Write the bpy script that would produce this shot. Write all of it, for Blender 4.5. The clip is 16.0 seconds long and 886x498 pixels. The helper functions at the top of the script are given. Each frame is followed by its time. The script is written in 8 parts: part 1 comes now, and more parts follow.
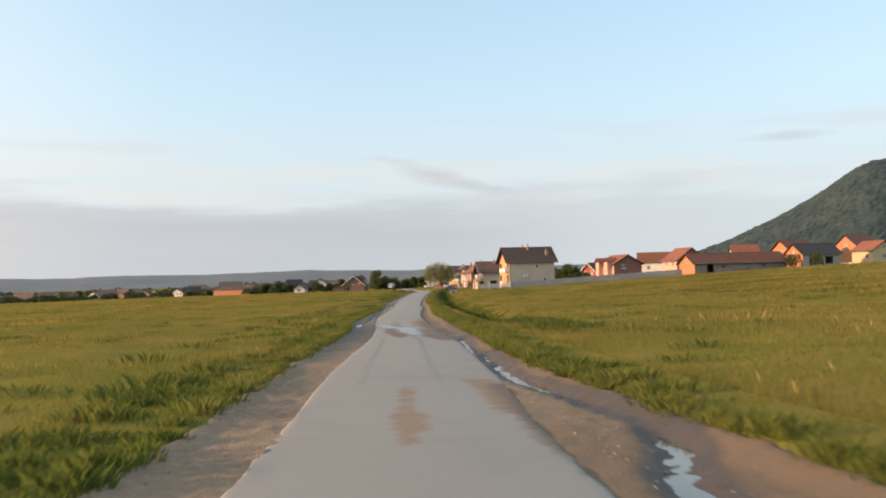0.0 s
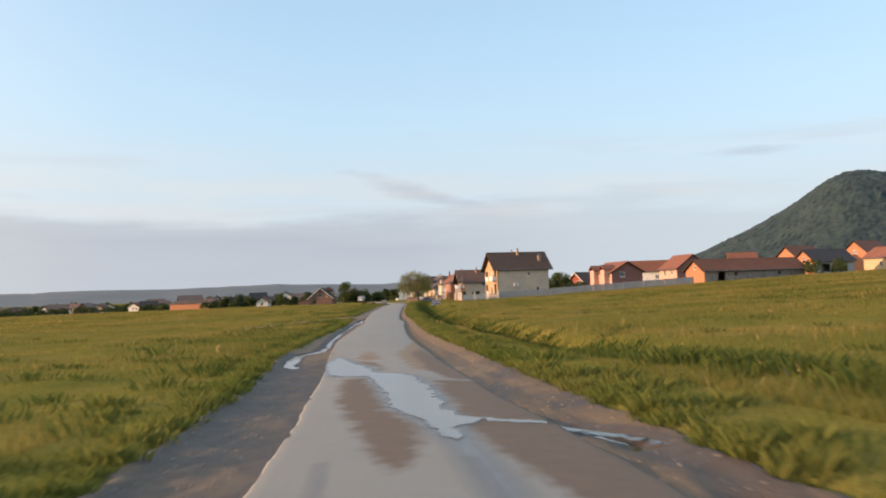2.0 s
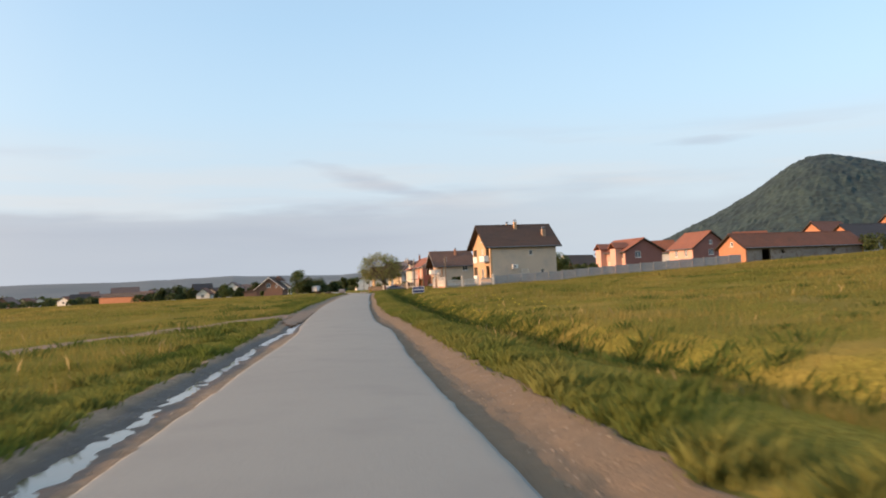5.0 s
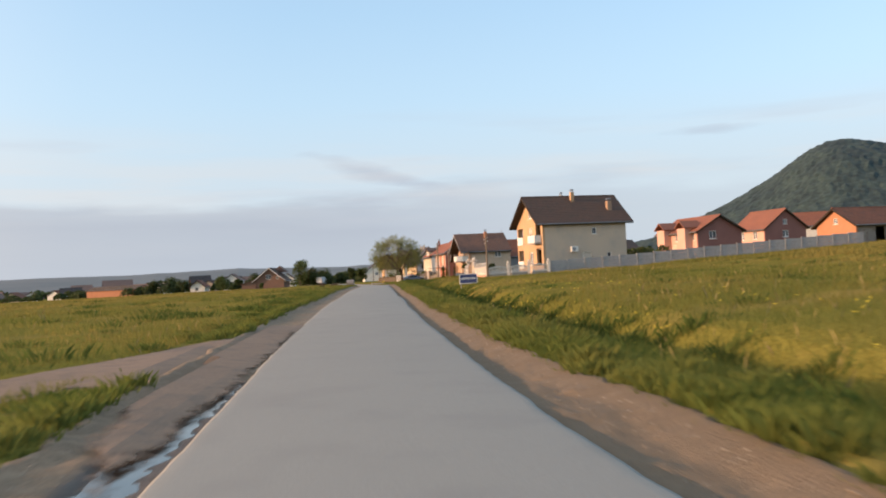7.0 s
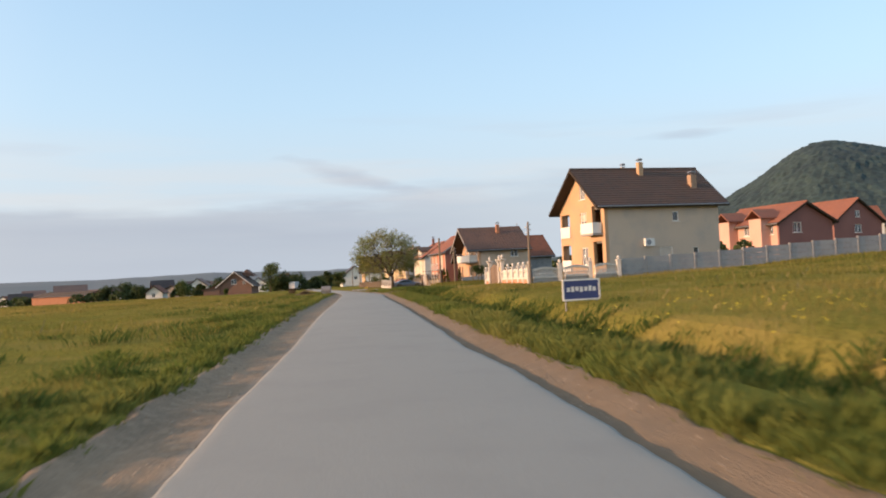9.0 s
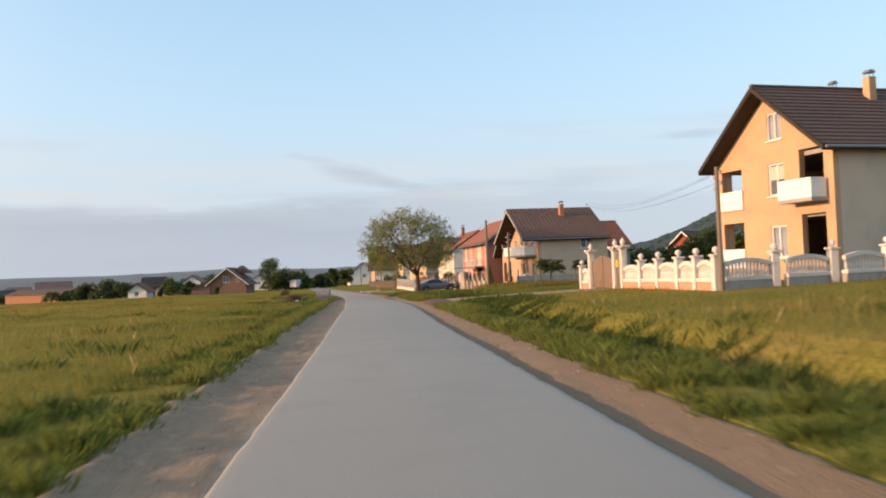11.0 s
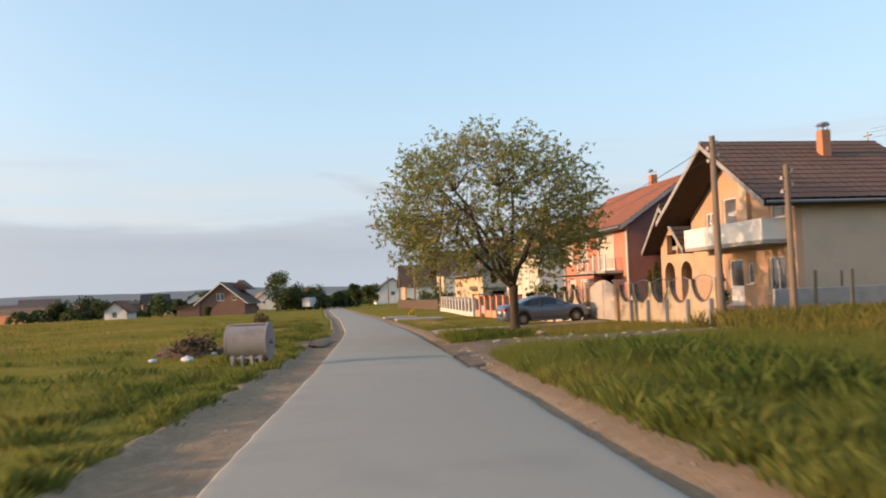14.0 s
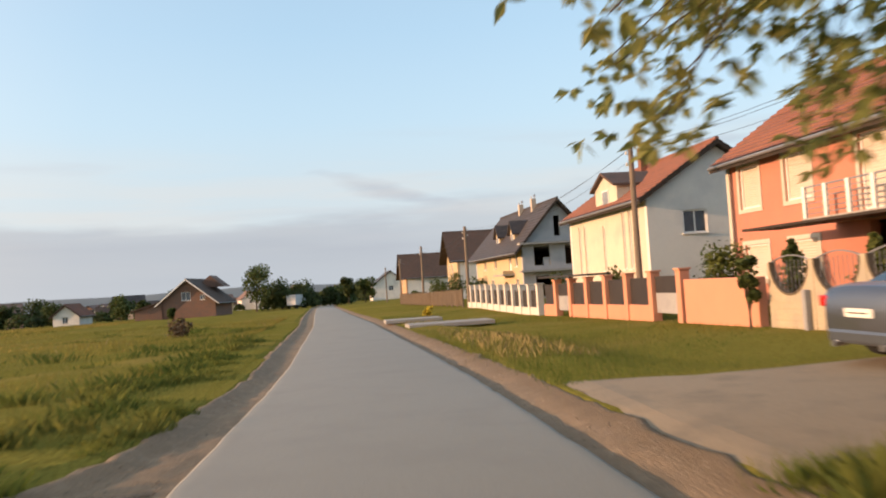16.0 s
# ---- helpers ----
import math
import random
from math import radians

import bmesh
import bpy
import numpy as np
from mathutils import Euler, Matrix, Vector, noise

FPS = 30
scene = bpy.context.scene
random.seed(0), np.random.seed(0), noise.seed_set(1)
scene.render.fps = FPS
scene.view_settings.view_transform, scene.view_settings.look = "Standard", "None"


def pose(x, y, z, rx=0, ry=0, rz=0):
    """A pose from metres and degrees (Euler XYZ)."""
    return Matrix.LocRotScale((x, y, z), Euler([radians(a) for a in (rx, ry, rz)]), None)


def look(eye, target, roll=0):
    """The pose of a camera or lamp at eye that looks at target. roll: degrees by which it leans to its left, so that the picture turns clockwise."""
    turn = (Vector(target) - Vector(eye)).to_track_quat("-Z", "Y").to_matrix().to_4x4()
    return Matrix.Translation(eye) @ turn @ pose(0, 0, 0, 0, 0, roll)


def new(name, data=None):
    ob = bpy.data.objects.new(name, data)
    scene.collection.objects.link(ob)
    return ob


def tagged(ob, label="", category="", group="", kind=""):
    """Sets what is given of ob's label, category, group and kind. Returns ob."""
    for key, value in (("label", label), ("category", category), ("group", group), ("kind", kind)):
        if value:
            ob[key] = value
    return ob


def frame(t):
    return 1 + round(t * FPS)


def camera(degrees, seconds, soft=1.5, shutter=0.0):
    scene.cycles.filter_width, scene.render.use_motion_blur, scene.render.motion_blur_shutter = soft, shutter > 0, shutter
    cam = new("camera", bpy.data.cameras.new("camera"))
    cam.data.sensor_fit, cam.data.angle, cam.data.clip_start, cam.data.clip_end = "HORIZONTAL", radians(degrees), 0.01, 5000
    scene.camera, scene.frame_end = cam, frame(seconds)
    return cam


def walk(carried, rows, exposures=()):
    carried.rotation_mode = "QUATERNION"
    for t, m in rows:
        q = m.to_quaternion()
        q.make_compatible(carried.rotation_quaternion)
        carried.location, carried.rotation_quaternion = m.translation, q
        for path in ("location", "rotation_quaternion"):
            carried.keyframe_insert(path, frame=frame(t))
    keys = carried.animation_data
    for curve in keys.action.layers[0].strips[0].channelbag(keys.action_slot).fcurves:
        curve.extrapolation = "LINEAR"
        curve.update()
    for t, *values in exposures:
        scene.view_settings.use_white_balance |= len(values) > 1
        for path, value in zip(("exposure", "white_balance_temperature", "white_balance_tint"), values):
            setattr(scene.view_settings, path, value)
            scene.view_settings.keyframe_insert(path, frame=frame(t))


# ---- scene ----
cam = camera(56.3, 16.0, 1.9, 0.25)
# seconds, x, y, z, then the turns about x, y and z
PATH = [
    (0.0, 0.00, 0.00, 0.00, 91.85, 1.50, -0.14),
    (0.5, -0.57, 5.14, -0.25, 92.38, 1.56, -0.29),
    (1.0, -0.89, 10.91, -0.43, 92.63, 2.11, -0.26),
    (1.5, -1.13, 17.55, -0.63, 92.77, 1.99, -0.80),
    (2.0, -1.44, 24.56, -0.83, 92.75, 1.71, -2.19),
    (2.5, -1.78, 31.23, -1.05, 92.94, 1.70, -3.52),
    (3.0, -2.12, 37.59, -1.21, 93.23, 1.73, -4.32),
    (3.5, -2.37, 43.74, -1.34, 93.19, 1.68, -4.58),
    (4.0, -2.54, 49.75, -1.45, 92.84, 1.93, -4.86),
    (6.3, -3.40, 81.56, -1.98, 91.32, 2.67, -4.82),
    (6.5, -3.58, 84.30, -2.01, 91.30, 2.72, -4.76),
    (7.0, -4.02, 91.25, -2.09, 91.39, 2.64, -4.68),
    (7.5, -4.36, 98.56, -2.15, 91.57, 2.71, -5.20),
    (8.0, -4.64, 106.36, -2.16, 91.66, 2.82, -6.11),
    (8.5, -4.73, 113.61, -2.13, 91.62, 2.98, -6.58),
    (9.0, -4.81, 121.04, -2.07, 91.59, 2.70, -6.27),
    (11.3, -4.91, 155.95, -2.07, 91.50, 2.36, -5.67),
    (11.5, -4.82, 158.82, -2.10, 91.68, 2.88, -5.46),
    (12.0, -4.53, 165.74, -2.18, 91.86, 2.65, -4.89),
    (12.5, -4.23, 172.42, -2.23, 92.02, 2.55, -4.17),
    (13.0, -4.15, 180.17, -2.27, 91.91, 2.28, -3.68),
    (13.5, -4.27, 188.65, -2.32, 92.21, 2.21, -3.63),
    (14.0, -4.35, 196.00, -2.42, 92.85, 2.21, -3.67),
    (14.5, -4.42, 202.95, -2.58, 92.44, 1.60, -3.90),
    (15.0, -4.51, 209.77, -2.68, 90.70, 1.82, -4.27),
    (15.5, -4.62, 216.83, -2.79, 90.60, 2.50, -3.76),
    (16.0, -4.73, 223.78, -2.91, 92.49, 3.63, -3.92),
]
walk(cam, [(t, pose(x, y, z, rx, ry, rz)) for t, x, y, z, rx, ry, rz in PATH], [(0.0, 1.3, 7050, 10), (1.0, 1.29, 6950, 10), (1.7, 1.22, 6700, 10), (13.0, 1.2, 6550, 10), (16.0, 1.22, 6900, 10)])

# ---- light ----
SUN_EL, SUN_AZ = 10.0, 261.0          # degrees; azimuth clockwise from +y
_a, _e = radians(SUN_AZ), radians(SUN_EL)
SUN_DIR = Vector((math.sin(_a) * math.cos(_e), math.cos(_a) * math.cos(_e), math.sin(_e)))
world = bpy.data.worlds.new("evening_sky")
scene.world = world
world.use_nodes = True
wn, wl = world.node_tree.nodes, world.node_tree.links
wn.clear()
w_out = wn.new("ShaderNodeOutputWorld")
w_bg = wn.new("ShaderNodeBackground")
w_sky = wn.new("ShaderNodeTexSky")
w_sky.sky_type, w_sky.sun_disc = "NISHITA", False
w_sky.sun_elevation, w_sky.sun_rotation = radians(SUN_EL), radians(SUN_AZ)
w_sky.altitude, w_sky.air_density, w_sky.dust_density, w_sky.ozone_density = 300, 1.0, 1.2, 1.5
w_bg.inputs["Strength"].default_value = 0.15
w_tc = wn.new("ShaderNodeTexCoord")
w_sep = wn.new("ShaderNodeSeparateXYZ")
wl.new(w_tc.outputs["Generated"], w_sep.inputs[0])


def sky_ramp(src, stops):
    r = wn.new("ShaderNodeValToRGB")
    r.color_ramp.elements[0].position, r.color_ramp.elements[1].position = stops[0][0], stops[-1][0]
    r.color_ramp.elements[0].color, r.color_ramp.elements[1].color = (*[stops[0][1]] * 3, 1), (*[stops[-1][1]] * 3, 1)
    for p, v in stops[1:-1]:
        r.color_ramp.elements.new(p).color = (v, v, v, 1)
    wl.new(src, r.inputs[0])
    return r.outputs[0]


def sky_noise(scale, stretch, detail, shift=(0, 0, 0)):
    mp = wn.new("ShaderNodeMapping")
    mp.inputs["Scale"].default_value, mp.inputs["Location"].default_value = stretch, shift
    wl.new(w_tc.outputs["Generated"], mp.inputs["Vector"])
    t = wn.new("ShaderNodeTexNoise")
    t.inputs["Scale"].default_value, t.inputs["Detail"].default_value = scale, detail
    wl.new(mp.outputs[0], t.inputs["Vector"])
    return t.outputs["Fac"]


def sky_math(op, a, b):
    m = wn.new("ShaderNodeMath")
    m.operation = op
    for i, v in enumerate((a, b)):
        if isinstance(v, (int, float)):
            m.inputs[i].default_value = v
        else:
            wl.new(v, m.inputs[i])
    return m.outputs[0]


def sky_mix(fac, base, colour):
    m = wn.new("ShaderNodeMix")
    m.data_type = "RGBA"
    wl.new(fac, m.inputs[0])
    wl.new(base, m.inputs[6])
    m.inputs[7].default_value = (*colour, 1)
    return m.outputs[2]


# thin high haze, a low lavender cloud bank all round, and a few long streaks
up = w_sep.outputs["Z"]
col = sky_mix(sky_ramp(up, [(0.0, 0.9), (0.1, 0.85), (0.22, 0.62), (0.4, 0.5), (1.0, 0.45)]), w_sky.outputs[0], (1.52, 2.2, 2.88))
col = sky_mix(sky_ramp(up, [(0.0, 0.7), (0.1, 0.6), (0.2, 0.15), (0.3, 0.0), (1.0, 0.0)]), col, (2.02, 2.12, 2.22))
west = sky_math("ADD", 0.5, sky_math("MULTIPLY", w_sep.outputs["X"], 0.5))
bank = sky_math("ADD", up, sky_math("MULTIPLY", sky_math("SUBTRACT", sky_noise(3.4, (1, 1, 7), 9.0), 0.5), 0.11))
col = sky_mix(sky_math("MULTIPLY", sky_ramp(bank, [(0.0, 0.75), (0.06, 0.95), (0.085, 0.8), (0.105, 0.0), (1.0, 0.0)]), sky_ramp(west, [(0.0, 0.85), (0.5, 0.85), (0.6, 0.45), (0.7, 0.3), (1.0, 0.3)])), col, (1.32, 1.45, 1.71))
streak = sky_ramp(sky_noise(2.6, (1, 1, 11), 6.0, (0.4, 2.2, 0)), [(0.0, 0.0), (0.57, 0.0), (0.7, 0.35), (1.0, 0.5)])
col = sky_mix(sky_math("MULTIPLY", streak, sky_ramp(up, [(0.0, 0.2), (0.09, 0.9), (0.15, 0.8), (0.2, 0.0), (1.0, 0.0)])), col, (1.55, 1.68, 1.98))
# one longer thin cloud low over the village
c_x = sky_math("ADD", w_sep.outputs["X"], -0.012)
c_u = sky_math("DIVIDE", c_x, 0.1)
c_w = sky_math("DIVIDE", sky_math("ADD", sky_math("SUBTRACT", up, 0.116), sky_math("MULTIPLY", c_x, 0.27)), 0.014)
c_len = sky_math("SQRT", sky_math("ADD", sky_math("MULTIPLY", c_u, c_u), sky_math("MULTIPLY", c_w, c_w)), 0.0)
puff = sky_math("ADD", c_len, sky_math("MULTIPLY", sky_math("SUBTRACT", sky_noise(9.0, (1, 1, 5), 6.0), 0.5), 2.2))
col = sky_mix(sky_math("MULTIPLY", sky_ramp(puff, [(0.0, 1.0), (0.4, 0.85), (1.0, 0.0)]), 0.68), col, (1.34, 1.48, 1.78))
# a short streak over the hill, and cream wisps on top of the bank
d_x = sky_math("SUBTRACT", w_sep.outputs["X"], 0.385)
d_u = sky_math("DIVIDE", d_x, 0.055)
d_w = sky_math("DIVIDE", sky_math("SUBTRACT", up, 0.145), 0.006)
d_len = sky_math("SQRT", sky_math("ADD", sky_math("MULTIPLY", d_u, d_u), sky_math("MULTIPLY", d_w, d_w)), 0.0)
puff2 = sky_math("ADD", d_len, sky_math("MULTIPLY", sky_math("SUBTRACT", sky_noise(12.0, (1, 1, 6), 6.0), 0.5), 2.4))
col = sky_mix(sky_math("MULTIPLY", sky_ramp(puff2, [(0.0, 1.0), (0.35, 0.8), (1.0, 0.0)]), 0.4), col, (1.38, 1.5, 1.78))
wisp = sky_ramp(sky_noise(3.4, (1, 1, 12), 9.0, (1.7, 0.3, 0)), [(0.0, 0.0), (0.46, 0.0), (0.62, 0.7), (1.0, 1.0)])
col = sky_mix(sky_math("MULTIPLY", wisp, sky_ramp(up, [(0.0, 0.0), (0.07, 0.1), (0.105, 0.5), (0.15, 0.2), (0.19, 0.0), (1.0, 0.0)])), col, (2.3, 2.2, 2.16))
# the sky glows warm and wide round the low sun
w_dot = wn.new("ShaderNodeVectorMath")
w_dot.operation = "DOT_PRODUCT"
wl.new(w_tc.outputs["Generated"], w_dot.inputs[0])
w_dot.inputs[1].default_value = tuple(SUN_DIR)
col = sky_mix(sky_ramp(w_dot.outputs["Value"], [(0.0, 0.0), (0.2, 0.02), (0.42, 0.1), (0.7, 0.4), (0.9, 0.75), (1.0, 0.95)]), col, (5.2, 4.2, 3.3))
wl.new(col, w_bg.inputs["Color"])
wl.new(w_bg.outputs[0], w_out.inputs["Surface"])
sun_data = bpy.data.lights.new("sun", "SUN")
sun_data.energy, sun_data.angle, sun_data.color = 2.75, radians(0.9), (1.0, 0.6, 0.36)
sun = new("sun", sun_data)
sun.matrix_world = look(SUN_DIR * 60, (0, 0, 0))


# ---- materials ----
def mat(name, col, col2=None, scale=3.0, rough=0.85, bump=0.0, bump_scale=30.0, metal=0.0, fine=0.0, detail=6.0, spec=0.4, island=0.0, stretch=None):
    """Two colours mixed by noise at two scales, with relief."""
    m = bpy.data.materials.new(name)
    m.use_nodes = True
    n, l = m.node_tree.nodes, m.node_tree.links
    b = n["Principled BSDF"]
    b.inputs["Roughness"].default_value, b.inputs["Metallic"].default_value = rough, metal
    b.inputs["Specular IOR Level"].default_value = spec
    geo = n.new("ShaderNodeNewGeometry")
    co = geo.outputs["Position"]
    if stretch:
        mp = n.new("ShaderNodeMapping")
        mp.inputs["Scale"].default_value = stretch
        l.new(co, mp.inputs["Vector"])
        co = mp.outputs[0]
    col2 = col2 or tuple(c * 0.8 for c in col)
    t1 = n.new("ShaderNodeTexNoise")
    t1.inputs["Scale"].default_value, t1.inputs["Detail"].default_value = scale, detail
    l.new(co, t1.inputs["Vector"])
    ramp = n.new("ShaderNodeValToRGB")
    ramp.color_ramp.elements[0].position, ramp.color_ramp.elements[1].position = 0.35, 0.65
    ramp.color_ramp.elements[0].color, ramp.color_ramp.elements[1].color = (*col, 1), (*col2, 1)
    l.new(t1.outputs["Fac"], ramp.inputs[0])
    out = ramp.outputs[0]
    t2 = n.new("ShaderNodeTexNoise")
    t2.inputs["Scale"].default_value, t2.inputs["Detail"].default_value = bump_scale, 4.0
    l.new(co, t2.inputs["Vector"])
    if fine or island:
        hsv = n.new("ShaderNodeHueSaturation")
        mr = n.new("ShaderNodeMapRange")
        mr.inputs["To Min"].default_value, mr.inputs["To Max"].default_value = 1 - fine - island, 1 + fine + island
        if island:
            l.new(geo.outputs["Random Per Island"], mr.inputs["Value"])
        else:
            mr.inputs["From Min"].default_value, mr.inputs["From Max"].default_value = 0.3, 0.7
            l.new(t2.outputs["Fac"], mr.inputs["Value"])
        l.new(mr.outputs[0], hsv.inputs["Value"])
        l.new(out, hsv.inputs["Color"])
        out = hsv.outputs[0]
    l.new(out, b.inputs["Base Color"])
    if bump:
        bp = n.new("ShaderNodeBump")
        bp.inputs["Strength"].default_value, bp.inputs["Distance"].default_value = bump, 0.02
        l.new(t2.outputs["Fac"], bp.inputs["Height"])
        l.new(bp.outputs[0], b.inputs["Normal"])
    return m


def two_scale(name, a, b, c, s1, s2, rough=0.95, bump=0.4, bump_scale=20.0, stretch=None, fine=0.15):
    """Large patches between a and b, small ones towards c."""
    m = mat(name, a, b, s1, rough, bump, bump_scale, fine=fine, stretch=stretch)
    n, l = m.node_tree.nodes, m.node_tree.links
    bs = n["Principled BSDF"]
    src = bs.inputs["Base Color"].links[0].from_socket
    t = n.new("ShaderNodeTexNoise")
    t.inputs["Scale"].default_value, t.inputs["Detail"].default_value = s2, 5.0
    g = n.new("ShaderNodeNewGeometry")
    l.new(g.outputs["Position"], t.inputs["Vector"])
    r = n.new("ShaderNodeValToRGB")
    r.color_ramp.elements[0].position, r.color_ramp.elements[1].position = 0.5, 0.72
    l.new(t.outputs["Fac"], r.inputs[0])
    mix = n.new("ShaderNodeMix")
    mix.data_type = "RGBA"
    l.new(r.outputs[0], mix.inputs[0])
    l.new(src, mix.inputs[6])
    mix.inputs[7].default_value = (*c, 1)
    l.new(mix.outputs[2], bs.inputs["Base Color"])
    return m


def faded(m, soft=0.12, ragged=0.25, scale=2.5):
    """Lets a stain or film of soil thin out raggedly towards its edge (the sheet's own attribute "fade", in metres from the edge)."""
    n, l = m.node_tree.nodes, m.node_tree.links
    b = n["Principled BSDF"]
    at = n.new("ShaderNodeAttribute")
    at.attribute_name = "fade"
    g = n.new("ShaderNodeNewGeometry")
    t = n.new("ShaderNodeTexNoise")
    t.inputs["Scale"].default_value, t.inputs["Detail"].default_value, t.inputs["Roughness"].default_value = scale, 8.0, 0.65
    l.new(g.outputs["Position"], t.inputs["Vector"])
    a = n.new("ShaderNodeMath")
    a.operation = "MULTIPLY_ADD"
    l.new(t.outputs["Fac"], a.inputs[0])
    a.inputs[1].default_value, a.inputs[2].default_value = 2 * ragged, -ragged
    s = n.new("ShaderNodeMath")
    s.operation = "ADD"
    l.new(at.outputs["Fac"], s.inputs[0])
    l.new(a.outputs[0], s.inputs[1])
    r = n.new("ShaderNodeMapRange")
    r.inputs["From Min"].default_value, r.inputs["From Max"].default_value = 0.0, soft
    l.new(s.outputs[0], r.inputs["Value"])
    l.new(r.outputs[0], b.inputs["Alpha"])
    return m


def leafy(m, share=0.45):
    """Leaves let part of the light through."""
    n, l = m.node_tree.nodes, m.node_tree.links
    b, out = n["Principled BSDF"], n["Material Output"]
    tr = n.new("ShaderNodeBsdfTranslucent")
    l.new(b.inputs["Base Color"].links[0].from_socket, tr.inputs["Color"])
    mx = n.new("ShaderNodeMixShader")
    mx.inputs[0].default_value = share
    l.new(b.outputs[0], mx.inputs[1])
    l.new(tr.outputs[0], mx.inputs[2])
    l.new(mx.outputs[0], out.inputs["Surface"])
    return m


ASPHALT = two_scale("worn_asphalt", (0.282, 0.274, 0.243), (0.264, 0.257, 0.229), (0.25, 0.243, 0.218), 0.12, 0.9, 0.85, 0.25, 90.0)
SOIL = two_scale("verge_soil", (0.245, 0.178, 0.115), (0.195, 0.143, 0.094), (0.3, 0.225, 0.15), 0.5, 7.0, 0.95, 1.0, 45.0, fine=0.3)
TRACK_SOIL = faded(two_scale("track_soil", (0.15, 0.112, 0.08), (0.105, 0.082, 0.062), (0.2, 0.148, 0.102), 0.5, 3.0, 0.95, 1.0, 30.0, fine=0.3), 0.15, 0.35, 1.6)
TRACK_RED = faded(two_scale("red_track_soil", (0.27, 0.18, 0.12), (0.23, 0.155, 0.105), (0.18, 0.13, 0.095), 0.5, 3.0, 0.95, 0.4, 25.0), 0.15, 0.35, 1.6)
STILL_WATER = mat("gully_water", (0.05, 0.042, 0.034), (0.07, 0.055, 0.042), 2.0, 0.06, 0.05, 8.0, spec=0.6)
WATER = faded(mat("puddle_water", (0.07, 0.062, 0.052), (0.095, 0.08, 0.065), 1.0, 0.14, 0.05, 6.0, spec=0.5), 0.07, 0.24, 2.6)
FIELD = two_scale("meadow_ground", (0.2, 0.172, 0.04), (0.165, 0.152, 0.033), (0.25, 0.192, 0.058), 0.06, 0.3, 1.0, 1.0, 18.0, fine=0.4)
FIELD.node_tree.nodes["Principled BSDF"].inputs["Specular IOR Level"].default_value = 0.0
GRASS = leafy(mat("grass_blades", (0.14, 0.155, 0.036), (0.3, 0.232, 0.07), 0.11, 0.8, island=0.2, spec=0.05), 0.55)
GRASS_LUSH = leafy(mat("lush_grass_blades", (0.12, 0.155, 0.034), (0.2, 0.2, 0.054), 0.25, 0.75, island=0.16, spec=0.1), 0.52)
GRASS_DARK = leafy(mat("dark_tussock_blades", (0.075, 0.112, 0.026), (0.11, 0.135, 0.034), 0.25, 0.75, island=0.15, spec=0.1), 0.42)
STRAW = mat("dry_grass", (0.3, 0.23, 0.1), (0.24, 0.2, 0.08), 0.5, 0.85, island=0.25)
# woods green shifted to blue to stand in for haze over the distance
WOODS = mat("hazed_hill_woods", (0.019, 0.036, 0.04), (0.036, 0.06, 0.056), 0.04, 1.0, detail=12.0, fine=0.3, bump_scale=0.16)
# far ridge: the haze of distance is mixed into this pale blue-grey
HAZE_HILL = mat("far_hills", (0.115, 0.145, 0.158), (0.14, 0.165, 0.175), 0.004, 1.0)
BEIGE = two_scale("beige_render", (0.56, 0.45, 0.345), (0.51, 0.42, 0.33), (0.44, 0.38, 0.32), 0.3, 0.6, 0.9, 0.2, 60.0)
PEACH = two_scale("peach_render", (0.52, 0.34, 0.2), (0.48, 0.31, 0.185), (0.42, 0.3, 0.2), 0.5, 1.0, 0.9, 0.2, 60.0)
H2_SIDE = two_scale("grey_beige_render", (0.53, 0.425, 0.325), (0.49, 0.4, 0.31), (0.43, 0.36, 0.29), 0.4, 0.9, 0.9, 0.2, 60.0)
H2_FRONT = two_scale("patchy_render", (0.55, 0.37, 0.25), (0.5, 0.3, 0.18), (0.4, 0.33, 0.28), 0.7, 1.1, 0.9, 0.3, 50.0)
RED_WALL = two_scale("coral_red_render", (0.52, 0.21, 0.14), (0.47, 0.19, 0.13), (0.43, 0.19, 0.14), 0.5, 0.9, 0.9, 0.15, 60.0)
RED_TIMBER = mat("red_timber", (0.3, 0.07, 0.045), (0.24, 0.06, 0.04), 2.0, 0.8, 0.2, 30.0)
DARK_RED = mat("dark_red_cladding", (0.25, 0.12, 0.105), (0.22, 0.105, 0.095), 0.5, 0.8, 0.1, 60.0)
WHITE_WALL = two_scale("white_render", (0.72, 0.69, 0.63), (0.67, 0.65, 0.6), (0.58, 0.57, 0.54), 0.4, 0.8, 0.9, 0.15, 60.0)
GREY_BLOCK = mat("unrendered_block", (0.42, 0.42, 0.42), (0.36, 0.36, 0.37), 1.5, 0.95, 0.4, 20.0)
YELLOW_WALL = two_scale("yellow_render", (0.56, 0.43, 0.265), (0.52, 0.4, 0.25), (0.46, 0.37, 0.25), 0.4, 0.9, 0.9, 0.15, 60.0)
PINK_WALL = mat("pink_render", (0.6, 0.365, 0.295), (0.55, 0.335, 0.27), 0.4, 0.9, 0.15, 60.0)
BRICK_WALL = mat("orange_block_wall", (0.46, 0.21, 0.12), (0.4, 0.19, 0.11), 1.0, 0.95, 0.3, 20.0)
OLD_WALL = two_scale("weathered_wall", (0.28, 0.25, 0.22), (0.23, 0.2, 0.18), (0.18, 0.13, 0.1), 0.4, 1.5, 0.95, 0.4, 20.0)
BARN_BRICK = two_scale("dull_brick", (0.22, 0.12, 0.085), (0.19, 0.115, 0.085), (0.15, 0.11, 0.09), 0.5, 2.0, 0.95, 0.4, 20.0)
